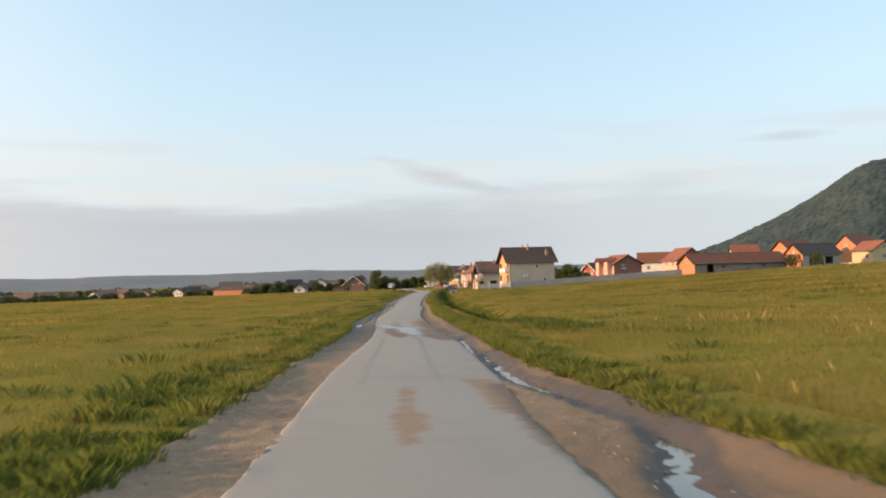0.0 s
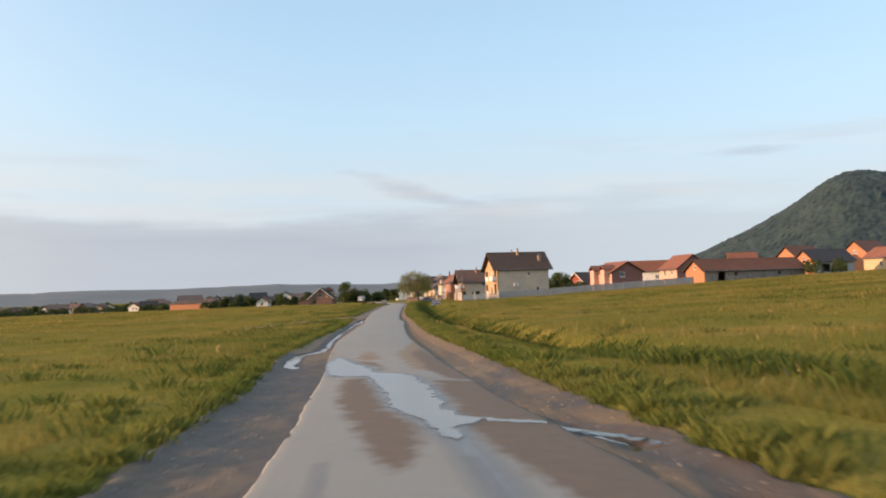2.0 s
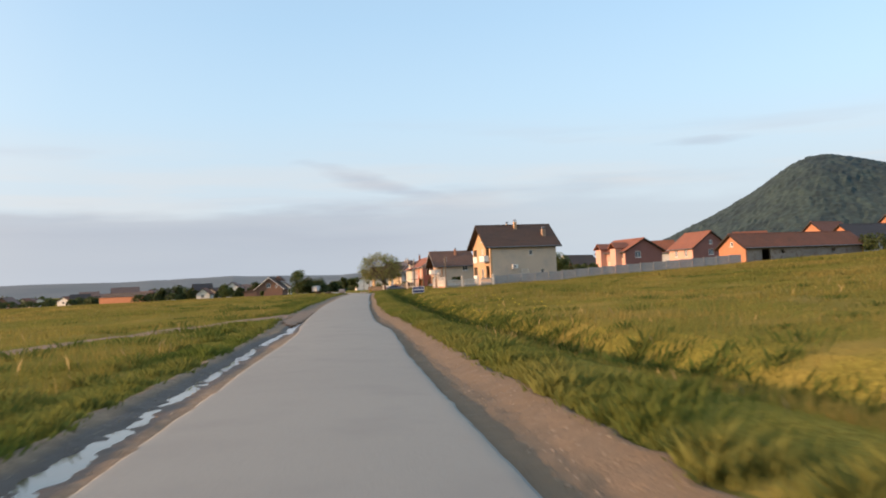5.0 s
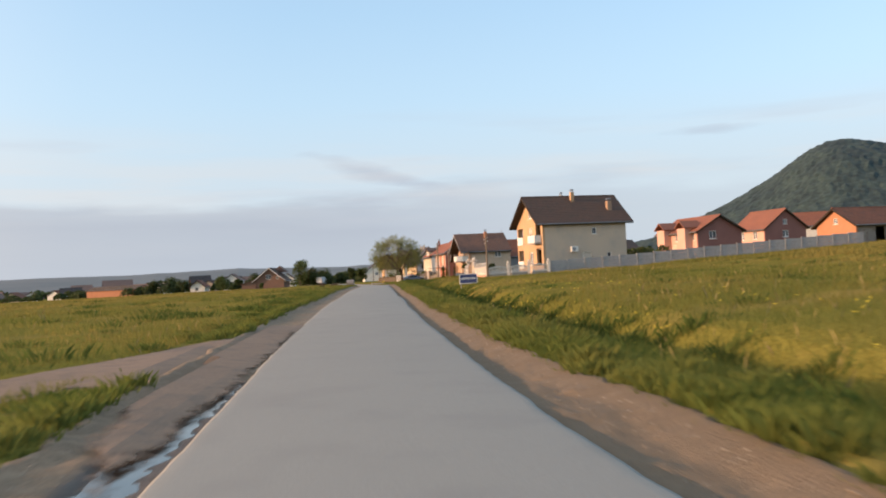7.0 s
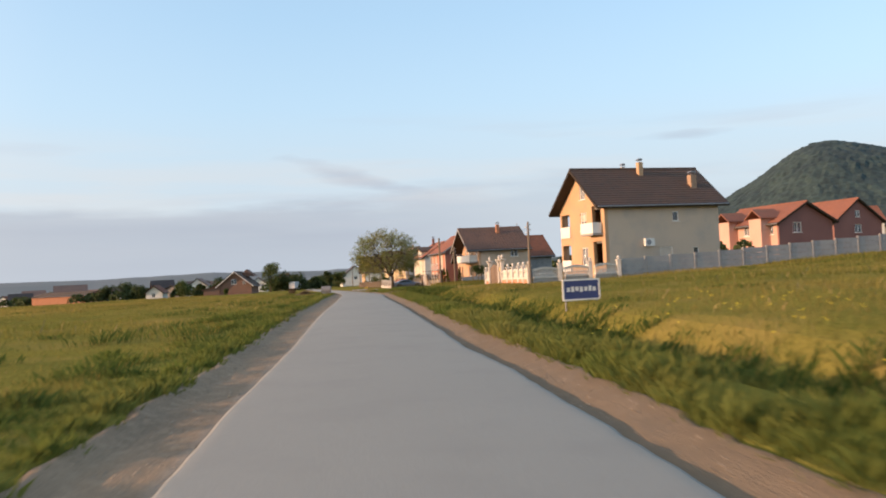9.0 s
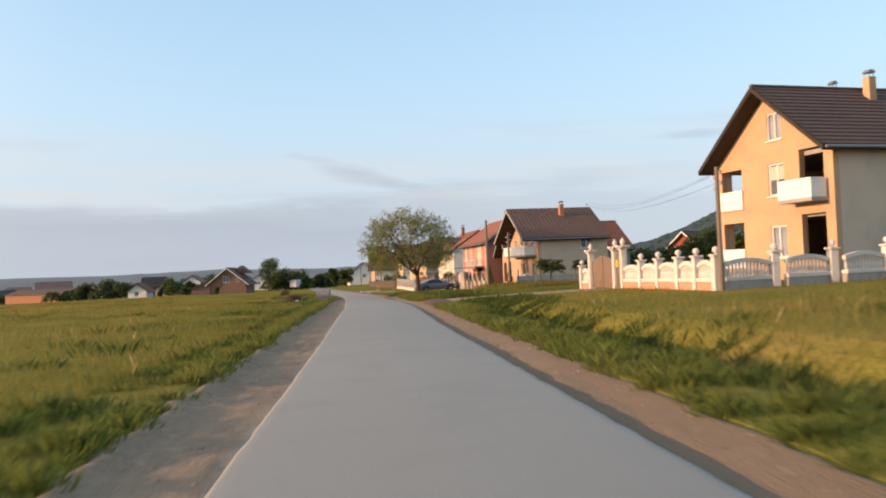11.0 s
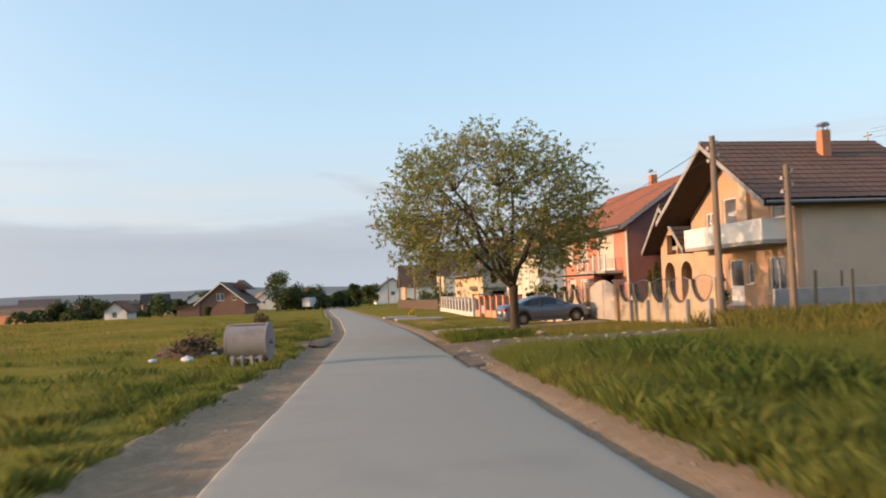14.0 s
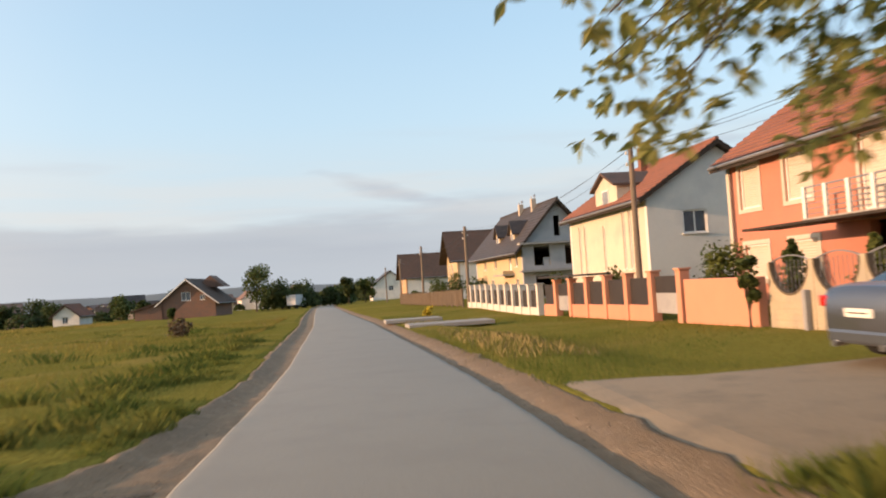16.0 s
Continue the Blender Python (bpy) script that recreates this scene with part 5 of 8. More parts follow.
# ---- fences, gates and walls ----
def gland(x, y):
    return float(land(x, y))


def ornate_post(at, h, rz, group):
    """A cast white gate post: a square shaft, a cross-armed capital and a ball."""
    p = thing("gate_post", pose(*at, 0, 0, rz), "tall cast white gate post with ball finial", "post", group)
    bm = bmesh.new()
    box(bm, (0, 0, h / 2 - 0.2), (0.3, 0.3, h + 0.4), bev=0.02)
    for s in (-1, 1):
        box(bm, (s * 0.16, 0, h * 0.5), (0.02, 0.17, h * 0.7))
        box(bm, (0, s * 0.16, h * 0.5), (0.17, 0.02, h * 0.7))
    part("shaft", bm, PLASTER_WHITE, p)
    bm = bmesh.new()
    prism(bm, [(-0.16, h), (0.16, h), (0.33, h + 0.16), (0.33, h + 0.24), (-0.33, h + 0.24), (-0.33, h + 0.16)], 0.2)
    prism(bm, [(-0.16, h + 0.002), (0.16, h + 0.002), (0.33, h + 0.162), (0.33, h + 0.242), (-0.33, h + 0.242), (-0.33, h + 0.162)], 0.2, "x")
    part("capital", bm, PLASTER_WHITE, p)
    bm = bmesh.new()
    lathe(bm, [(0.09, 0), (0.06, 0.05), (0.1, 0.1), (0.125, 0.17), (0.11, 0.24), (0.07, 0.3), (0.03, 0.36), (0.015, 0.4)], 14, (0, 0, h + 0.23))
    part("ball_finial", bm, PLASTER_WHITE, p)
    return p


def small_pier(at, h, rz):
    p = thing("fence_pier", pose(*at, 0, 0, rz), "short cast white fence pier with ball finial", "post", "white fence piers")
    bm = bmesh.new()
    box(bm, (0, 0, h / 2 - 0.2), (0.3, 0.3, h + 0.4), bev=0.015)
    part("shaft", bm, PLASTER_WHITE, p)
    bm = bmesh.new()
    box(bm, (0, 0, h + 0.04), (0.42, 0.42, 0.08), bev=0.015)
    lathe(bm, [(0.07, 0.08), (0.05, 0.12), (0.11, 0.17), (0.13, 0.25), (0.1, 0.33), (0.02, 0.37)], 12, (0, 0, h))
    part("ball_finial", bm, PLASTER_WHITE, p)
    return p


def balustrade(p0, p1, base=0.5, top=1.1, plinth=None, lift=0.0):
    """A panel between two piers: plinth, sill, turned balusters, arched rail."""
    a, b = Vector(p0), Vector(p1)
    L = (b - a).length - 0.3
    rz = math.degrees(math.atan2(b.y - a.y, b.x - a.x))
    z = (p0[2] + p1[2]) / 2
    t = thing("balustrade_panel", pose((a.x + b.x) / 2, (a.y + b.y) / 2, z, 0, 0, rz), "white cast balustrade panel with arched top on a plinth", "fence", "white balustrade panels")
    bm = bmesh.new()
    box(bm, (0, 0, base / 2 - 0.35), (L, 0.24, base + 0.3))
    part("plinth", bm, plinth or PINK_FENCE, t)
    bm = bmesh.new()
    box(bm, (0, 0, base - 0.12), (L, 0.3, 0.14), bev=0.015)
    part("sill", bm, PLASTER_WHITE, t)
    arch = [(-L / 2 + L * i / 12, top - 0.12 + 0.16 * math.sin(math.pi * i / 12)) for i in range(13)]
    bm = bmesh.new()
    prism(bm, arch + [(u, z2 - 0.15) for u, z2 in arch[::-1]], 0.09)
    part("arched_rail", bm, PLASTER_WHITE, t)
    n = max(5, int(L / 0.15))
    for i in range(n):
        u = -L / 2 + L * (i + 0.5) / n
        zt = top - 0.25 + 0.16 * math.sin(math.pi * (u + L / 2) / L)
        bm = bmesh.new()
        hh = zt - base + 0.06
        lathe(bm, [(0.045, 0), (0.045, 0.04 * hh), (0.062, 0.3 * hh), (0.036, 0.62 * hh), (0.05, 0.9 * hh), (0.045, hh)], 8, (u, 0, base - 0.05))
        part("baluster", bm, PLASTER_WHITE, t)
    return t


GX = 8.1
for x, y in ((7.84, 196.4), (8.06, 192.7), (GX, 191.55)):
    ornate_post((x, y, gland(x, y)), 1.9, 0, "gate posts")
ys = [191.55, 188.95, 186.7, 184.4, 182.6, 180.8]
for y0, y1 in zip(ys, ys[1:]):
    balustrade((GX, y0 - 0.1, gland(GX, y0)), (GX, y1, gland(GX, y1)))
for y in ys[1:]:
    small_pier((GX, y, gland(GX, y)), 1.26, 0)
balustrade((7.72, 197.7, gland(7.72, 197.7)), (7.82, 196.5, gland(7.82, 196.5)))
small_pier((7.7, 197.8, gland(7.7, 197.8)), 1.26, 0)
xs = [8.1, 10.5, 12.8, 15.0]
for x0, x1 in zip(xs, xs[1:]):
    balustrade((x0 + 0.1, 180.75, gland(x0, 180.7)), (x1, 181.2, gland(x1, 181.2)), plinth=CONCRETE)
for x in xs[1:]:
    small_pier((x, 181.1, gland(x, 181.1)), 1.26, 0)


def sheet_gate(p0, p1, h, rise, material, label, leaves=2, frame_m=None):
    a, b = Vector(p0), Vector(p1)
    L = (b - a).length - 0.42
    rz = math.degrees(math.atan2(b.y - a.y, b.x - a.x))
    g = thing("gate", pose((a.x + b.x) / 2, (a.y + b.y) / 2, min(p0[2], p1[2]) + 0.06, 0, 0, rz), label, "gate")
    top = lambda u: h + rise * math.sin(math.pi * (u + L / 2) / L)
    for k in range(leaves):
        u0, u1 = -L / 2 + L * k / leaves + 0.01, -L / 2 + L * (k + 1) / leaves - 0.01
        pts = [(u0, 0), (u1, 0)] + [(u1 + (u0 - u1) * i / 8, top(u1 + (u0 - u1) * i / 8)) for i in range(9)]
        bm = bmesh.new()
        prism(bm, pts, 0.012)
        leaf = part("gate_leaf", bm, material, g)
        bm = bmesh.new()
        for u in (u0 + 0.03, u1 - 0.03):
            box(bm, (u, 0, top(u) / 2), (0.06, 0.06, top(u)))
        box(bm, ((u0 + u1) / 2, 0, h * 0.3), (u1 - u0 - 0.1, 0.05, 0.05))
        box(bm, ((u0 + u1) / 2, 0, 0.05), (u1 - u0 - 0.1, 0.05, 0.06))
        part("gate_frame", bm, frame_m or material, leaf)
        n = int((u1 - u0) / 0.25)
        for i in range(n):
            bm = bmesh.new()
            box(bm, (u0 + (u1 - u0) * (i + 0.5) / n, 0, h * 0.15), (0.03, 0.04, h * 0.28))
            part("gate_bar", bm, frame_m or material, leaf)
    return g


sheet_gate((7.84, 196.4, gland(GX, 196.4)), (8.06, 192.7, gland(GX, 192.7)), 1.4, 0.3, GATE_BROWN, "brown sheet metal double driveway gate with arched top")
sheet_gate((8.06, 192.7, gland(GX, 192.7)), (GX, 191.55, gland(GX, 191.55)), 1.65, 0.12, GATE_BROWN, "brown sheet metal wicket gate", 1)
bm = bmesh.new()
box(bm, (0, 0, 0), (0.1, 0.3, 0.35), bev=0.02)
mb = solo("letter_box", bm, mat("yellow_paint", (0.75, 0.45, 0.06), None, 3.0, 0.5), "small yellow letter box on the gate", "letter box", m=pose(GX - 0.09, 192.2, gland(GX, 192) + 1.25))

# grey precast panels up the slope
fx0, fy0, fx1, fy1, FN = 15.2, 181.35, 54.0, 185.2, 19
for i in range(FN):
    xa, xb = fx0 + (fx1 - fx0) * i / FN, fx0 + (fx1 - fx0) * (i + 1) / FN
    ya, yb = fy0 + (fy1 - fy0) * i / FN, fy0 + (fy1 - fy0) * (i + 1) / FN
    z = gland((xa + xb) / 2, (ya + yb) / 2)
    f = thing("panel_fence_bay", pose((xa + xb) / 2, (ya + yb) / 2, z, 0, 0, math.degrees(math.atan2(yb - ya, xb - xa))), "grey precast concrete fence bay", "fence", "precast fence bays")
    w = math.hypot(xb - xa, yb - ya)
    for k in range(4):
        bm = bmesh.new()
        box(bm, (0.05, 0, 0.02 + 0.38 * k), (w - 0.14, 0.06, 0.37), bev=0.008)
        part("panel", bm, PANEL_GREY, f)
    bm = bmesh.new()
    box(bm, (-w / 2, 0, 0.4), (0.13, 0.13, 1.96), bev=0.01)
    part("post", bm, PANEL_GREY, f)


def line_x(y):
    return 5.85 - 0.09 * (y - 221.5)


def along(y):
    return (line_x(y), y, gland(line_x(y), y))


RIM = mat("dark_rim", (0.13, 0.1, 0.07), (0.1, 0.078, 0.055), 3.0, 0.9, 0.4, 30.0)
# cream wall of panels with scooped tops
CW = [221.4, 223.05, 224.75, 226.4, 228.05, 229.6]
def scooped_panel(y0, y1):
    a, b = Vector(along(y0)), Vector(along(y1))
    w = (b - a).length
    t = thing("scooped_wall_panel", pose((a.x + b.x) / 2, (a.y + b.y) / 2, (a.z + b.z) / 2, 0, 0, math.degrees(math.atan2(b.y - a.y, b.x - a.x))), "cream precast wall panel with a scooped round top", "wall", "cream wall panels")
    r = w * 0.44
    pts = [(-w / 2, -0.4), (w / 2, -0.4), (w / 2, 1.45), (r, 1.45)] + [(r * math.cos(math.pi * i / 14), 1.45 - r * math.sin(math.pi * i / 14)) for i in range(1, 14)] + [(-r, 1.45), (-w / 2, 1.45)]
    bm = bmesh.new()
    prism(bm, pts, 0.06)
    bd = part("body", bm, CREAM_WALL, t)
    ring = [((r + 0.02) * math.cos(math.pi * i / 14), 1.47 - (r + 0.02) * math.sin(math.pi * i / 14)) for i in range(15)]
    ring2 = [((r - 0.025) * math.cos(math.pi * i / 14), 1.47 - (r - 0.025) * math.sin(math.pi * i / 14)) for i in range(15)]
    bm = bmesh.new()
    prism(bm, ring + ring2[::-1], 0.075)
    part("scoop_rim", bm, RIM, bd, "dark rope-like rim of the scoop")
    for k in range(5):
        bm = bmesh.new()
        box(bm, (0, 0.065, 0.1 + 0.13 * k), (w - 0.3, 0.02, 0.1))
        part("relief_course", bm, CREAM_WALL, bd)
    bm = bmesh.new()
    box(bm, (-w / 2, 0, 0.5), (0.16, 0.16, 2.0), bev=0.02)
    part("pier", bm, CREAM_WALL, t)
    # added grey block that imitates a shadow strip on the wall
    bm = bmesh.new()
    box(bm, (-w / 2 + 0.1, 0.16, 0.3), (0.13, 0.14, 1.1), bev=0.02)
    part("shadow_strip_block", bm, PANEL_GREY, t)
    bm = bmesh.new()
    up = [(-w / 2 + w * i / 14, 1.45 + 0.16 * math.sin(math.pi * i / 14)) for i in range(15)]
    prism(bm, up + [(u, z - 0.028) for u, z in up[::-1]], 0.014)
    rail = part("arch_rail", bm, METAL_GREY, t, "thin arched metal rail")
    for k in range(1, 10):
        u = -r + 2 * r * k / 10
        lo = 1.45 - math.sqrt(max(0.0, r * r - u * u))
        bm = bmesh.new()
        box(bm, (u, 0, (lo + 1.5) / 2), (0.012, 0.012, 1.5 - lo))
        part("rail_bar", bm, METAL_GREY, rail)


for y0, y1 in list(zip(CW, CW[1:])) + [(233.8 + 1.66 * i, 235.46 + 1.66 * i) for i in range(5)]:
    scooped_panel(y0, y1)
for y in (229.75, 233.6):
    a = along(y)
    q = thing("brick_gate_pier", pose(*a), "clinker brick gate pier with flat cap", "post", "brick gate piers")
    for k in range(20):
        bm = bmesh.new()
        box(bm, (0, 0, -0.3 + 0.095 * k + 0.04), (0.38 - 0.01 * (k % 2), 0.38 - 0.01 * (k % 2), 0.08), bev=0.008)
        part("brick_course", bm, BRICK_PIER, q)
    bm = bmesh.new()
    box(bm, (0, 0, 1.65), (0.46, 0.46, 0.1), bev=0.02)
    part("cap", bm, CONCRETE, q)
sheet_gate(along(229.75), along(233.6), 1.35, 0.35, mat("pale_gate_sheet", (0.42, 0.38, 0.33), (0.36, 0.33, 0.3), 1.2, 0.6), "pale sheet metal driveway gate with arched top")


def pier_fence(y0, y1, n, pier_m, wall_m, fill_m, wall_h, pier_h, pier_w, label, group, fill_top=1.25, gaps=()):
    for i in range(n):
        a, b = Vector(along(y0 + (y1 - y0) * i / n)), Vector(along(y0 + (y1 - y0) * (i + 1) / n))
        w = (b - a).length
        t = thing("fence_bay", pose(a.x, a.y, (a.z + b.z) / 2, 0, 0, math.degrees(math.atan2(b.y - a.y, b.x - a.x))), label, "fence", group)
        bm = bmesh.new()
        box(bm, (0, 0, pier_h / 2 - 0.2), (pier_w, pier_w, pier_h + 0.4), bev=0.015)
        pr = part("pier", bm, pier_m, t)
        bm = bmesh.new()
        box(bm, (0, 0, pier_h + 0.03), (pier_w + 0.08, pier_w + 0.08, 0.06), bev=0.01)
        part("cap", bm, pier_m, pr)
        if i in gaps:
            bm = bmesh.new()
            box(bm, (w / 2, 0, 0.55), (w - pier_w - 0.05, 0.04, 0.6))
            part("gate_leaf", bm, PANEL_GREY, t)
        elif wall_h:
            bm = bmesh.new()
            box(bm, (w / 2, 0, wall_h / 2 - 0.2), (w - pier_w, 0.2, wall_h + 0.4))
            part("low_wall", bm, wall_m, t)
        k = 9
        for j in range(k):
            bm = bmesh.new()
            box(bm, (pier_w / 2 + (w - pier_w) * (j + 0.5) / k, 0, (max(wall_h, 0.1) + fill_top) / 2), ((w - pier_w) / k * (0.92 if fill_m is BLACK_IRON else 0.5), 0.03, fill_top - max(wall_h, 0.1)))
            part("slat", bm, fill_m, t)


BLACK_IRON = mat("black_iron_sheet", (0.03, 0.025, 0.025), (0.04, 0.033, 0.03), 2.0, 0.6)
a = along(244.28)
bm = bmesh.new()
box(bm, (0, 0.12, 0.33), (0.24, 3.86, 1.72), bev=0.02)
solo("salmon_garden_wall", bm, PINK_FENCE, "solid salmon-coloured rendered garden wall piece", "wall", m=pose(a[0], 244.28, a[2], 0, 0, 5))
pier_fence(246.6, 260.6, 7, PINK_FENCE, PINK_FENCE, BLACK_IRON, 0.5, 1.5, 0.3, "salmon rendered fence bay with black infill", "salmon fence bays", 1.35, (0, 5))
pier_fence(261.4, 279.0, 11, PLASTER_WHITE, PLASTER_WHITE, BLACK_IRON, 0.35, 1.4, 0.3, "white pier fence bay with dark infill", "white pier fence bays", 1.15)
pier_fence(281.0, 322, 18, FENCE_WOOD, FENCE_WOOD, FENCE_WOOD, 0.0, 1.25, 0.12, "weathered board fence bay", "board fence bays", 1.2)
a = along(254.4)
bm = bmesh.new()
box(bm, (0, 3.2, 1.62), (1.0, 6.6, 0.08), bev=0.01)
cn = solo("gate_canopy", bm, BLACK_IRON, "thin dark canopy above the salmon gate", "canopy", m=pose(a[0] + 0.3, a[1], a[2], 0, 0, 5.1))
for yy in (0.3, 6.1):
    bm = bmesh.new()
    cyl(bm, (0.35, yy, -0.5), (0.35, yy, 1.6), 0.04, n=8)
    part("canopy_post", bm, BLACK_IRON, cn)

# porch with arches beside the gabled house
pc = house("arched_porch", "peach porch with arches and small gable roof", (12.95, 238.8, -3.8), 6.6, 4.4, 3.9, 3.45, 5.3,
           {"N": H2_FRONT, "A": H2_FRONT}, ROOF_BROWN, {"A": [(-0.95, 0.3, 1.2, 2.1, "arch"), (0.95, 0.3, 1.2, 2.1, "arch"), (-0.62, 2.8, 1.1, 1.05, "hole"), (0.62, 2.8, 1.1, 1.05, "hole")]}, oe=0.55, og=0.9, trim=PANEL_GREY)

# ---- drives, tracks and wet patches ----
def patch(name, pts, material, label, category, lift=0.03, res=0.16, margin=0.3, kind="structure"):
    """A thin sheet of soil or water on the land inside the outline pts (x, y); it thins out at its edge."""
    p = np.array(pts, float)
    q = np.roll(p, -1, axis=0)
    x0, y0 = p.min(0) - margin
    x1, y1 = p.max(0) + margin
    nx, ny = int((x1 - x0) / res) + 2, int((y1 - y0) / res) + 2
    X, Y = np.meshgrid(np.linspace(x0, x1, nx), np.linspace(y0, y1, ny))
    P = np.stack([X.ravel(), Y.ravel()], 1)[:, None, :]
    e = q - p
    t = np.clip(((P - p) * e).sum(2) / (e * e).sum(1), 0, 1)
    dist = np.sqrt((((P - p) - t[..., None] * e) ** 2).sum(2)).min(1)
    cross = (p[:, 1] > P[..., 1]) != (q[:, 1] > P[..., 1])
    with np.errstate(divide="ignore", invalid="ignore"):
        xi = p[:, 0] + (P[..., 1] - p[:, 1]) * e[:, 0] / np.where(e[:, 1] == 0, 1e-9, e[:, 1])
    inside = ((cross & (P[..., 0] < xi)).sum(1) % 2) == 1
    sd = np.where(inside, dist, -dist).reshape(ny, nx)
    d = X - road_x(Y)
    rise = np.clip((sd + 0.1) / 0.35, 0, 1) * (lift + 0.02) - 0.02
    low = road_z(Y) + np.interp(np.abs(d), [1.5, 2.0, 2.7], [-0.035, -0.02, 0.06])
    Z = np.where((d > -1.6) & (d < 1.5), road_z(Y) + 0.02 - 0.012 * d * d + lift, np.where(np.abs(d) < 2.7, np.maximum(low, ground_z(X, Y)) + rise + 0.006, ground_z(X, Y) + rise))
    keep = sd > -margin
    cell = keep[:-1, :-1] | keep[1:, :-1] | keep[:-1, 1:] | keep[1:, 1:]
    idx = np.arange(nx * ny).reshape(ny, nx)
    jj, ii = np.nonzero(cell)
    quads = np.stack([idx[jj, ii], idx[jj, ii + 1], idx[jj + 1, ii + 1], idx[jj + 1, ii]], 1)
    used, inv = np.unique(quads, return_inverse=True)
    verts = np.stack([X.ravel(), Y.ravel(), Z.ravel()], 1)[used]
    ob = mesh_ob(name, verts.tolist(), inv.reshape(-1, 4).tolist(), material, label, category, kind)
    set_fade(ob, sd.ravel()[used])
    return ob


DRIVE = faded(two_scale("drive_concrete", (0.3, 0.235, 0.16), (0.26, 0.205, 0.14), (0.21, 0.17, 0.12), 0.4, 2.0, 0.9, 0.3, 40.0), 0.06, 0.1, 1.6)
patch("dirt_track", [(-2.9, 226.6), (-1.4, 223.0), (2.0, 221.0), (5.2, 220.0), (5.4, 218.4), (2, 217.9), (-0.4, 217.2), (-1.3, 216.0), (-2.0, 214.4), (-2.9, 212.6)], TRACK_SOIL, "brown earth side track with stones joining the road", "track", 0.03)
patch("driveway", [(-0.9, 198.8), (0.5, 197.8), (7.8, 196.6), (8.0, 191.6), (1.5, 191.5), (-0.5, 192.2)], DRIVE, "pale worn driveway crossing the grass to the gate", "driveway", 0.016)
verts, faces = [], []
for i in range(41):
    v = i / 40
    y, c = 190.6 + 8.2 * v, 2.95 + 0.35 * v
    for j in range(11):
        u = -1 + 0.2 * j
        d = c + u * (0.72 + 0.15 * noise.noise((0, y, 4)))
        x = float(road_x(y)) + d
        z = max(float(ground_z(x, y)), float(road_z(y)) - 0.05) + 0.02 - 0.06 * u ** 8 - 0.05 * (2 * v - 1) ** 12 + (0.07 * (1 - u * u) * min(1, 6 * v, 6 * (1 - v)) * (0.7 + 0.6 * noise.noise((x * 2, y * 2, 7))) + 0.03 * noise.noise((x * 7, y * 7, 3)) * (1 - u * u))
        verts.append((x, y, z))
for i in range(40):
    for j in range(10):
        a = i * 11 + j
        faces.append((a, a + 1, a + 12, a + 11))
mesh_ob("earth_bank", verts, faces, mat("dark_turned_earth", (0.145, 0.086, 0.053), (0.075, 0.05, 0.034), 5.0, 0.95, 1.0, 25.0), "low heap of dark turned earth beside the driveway", "heap")
patch("side_track", [(-6.6, 225.0), (-7.9, 226.0), (-10.5, 226.6), (-13, 227.0), (-13, 228.5), (-10, 228.8), (-7.6, 229.7), (-6.6, 230.2)], TRACK_SOIL, "bare trodden earth track leaving the road", "track", 0.02)
patch("driveway_with_car", [(-2.6, 234.6), (-1, 233.8), (4.7, 233.6), (4.9, 229.6), (-0.4, 229.2), (-2.5, 228.2)], DRIVE, "pale concrete driveway across the grass", "driveway", 0.016)
patch("meadow_track", [(-5.9, 114.5), (-6.9, 113.2), (-7.6, 109.8), (-9.0, 105.2), (-10.2, 101.2), (-11.3, 97.8), (-12.7, 92.2), (-14.3, 86.0), (-12.9, 85.8), (-11.3, 91.8), (-9.9, 97.2), (-8.8, 100.4), (-7.9, 102.2), (-6.9, 101.6), (-6.4, 98.0), (-5.8, 96.5)], TRACK_RED, "earth track leaving the road into the meadow", "track", 0.02)
for i, (x, y, w, l) in enumerate(((-3.6, 262.5, 2.6, 1.6), (-2.3, 257.0, 3.4, 1.8))):
    bm = bmesh.new()
    box(bm, (0, 0, 0), (w, l, 0.16), bev=0.02)
    solo("culvert_slab", bm, CONCRETE, "flat concrete culvert slab over the ditch", "slab", m=pose(x, y, gland(x, y) + 0.08, 0, 0, 4), group="culvert slabs")

# standing water on the crossing
for pts in PUDDLES:
    patch("puddle", [(float(road_x(y)) + d, y) for y, d in pts], WATER, "shallow puddle of water on the muddy road", "puddle", 0.008, 0.09)

# ---- road sign board, bin, rubbish, stones ----
sg = thing("sign_board", pose(2.08, 145.6, gland(2.08, 145.6), 0, 0, 6), "low blue sign board with white frame in the grass", "sign")
bm = bmesh.new()
box(bm, (0, 0, 0.42), (1.12, 0.03, 0.56))
part("board", bm, BLUE_SIGN, sg)
bm = bmesh.new()
for u, z, w, h in ((0, 0.72, 1.2, 0.05), (0, 0.12, 1.2, 0.05), (-0.58, 0.42, 0.05, 0.56), (0.58, 0.42, 0.05, 0.56)):
    box(bm, (u, -0.005, z), (w, 0.05, h))
part("frame", bm, WHITE, sg)
for i in range(7):
    bm = bmesh.new()
    box(bm, (-0.42 + 0.14 * i, -0.018, 0.43 + 0.01 * (i % 3)), (0.1, 0.008, 0.13 + 0.03 * (i % 2)))
    part("letter_bar", bm, WHITE, sg)
for s in (-0.5, 0.5):
    bm = bmesh.new()
    cyl(bm, (s, 0.03, -0.3), (s, 0.03, 0.7), 0.025, n=8)
    part("leg", bm, METAL_GREY, sg)

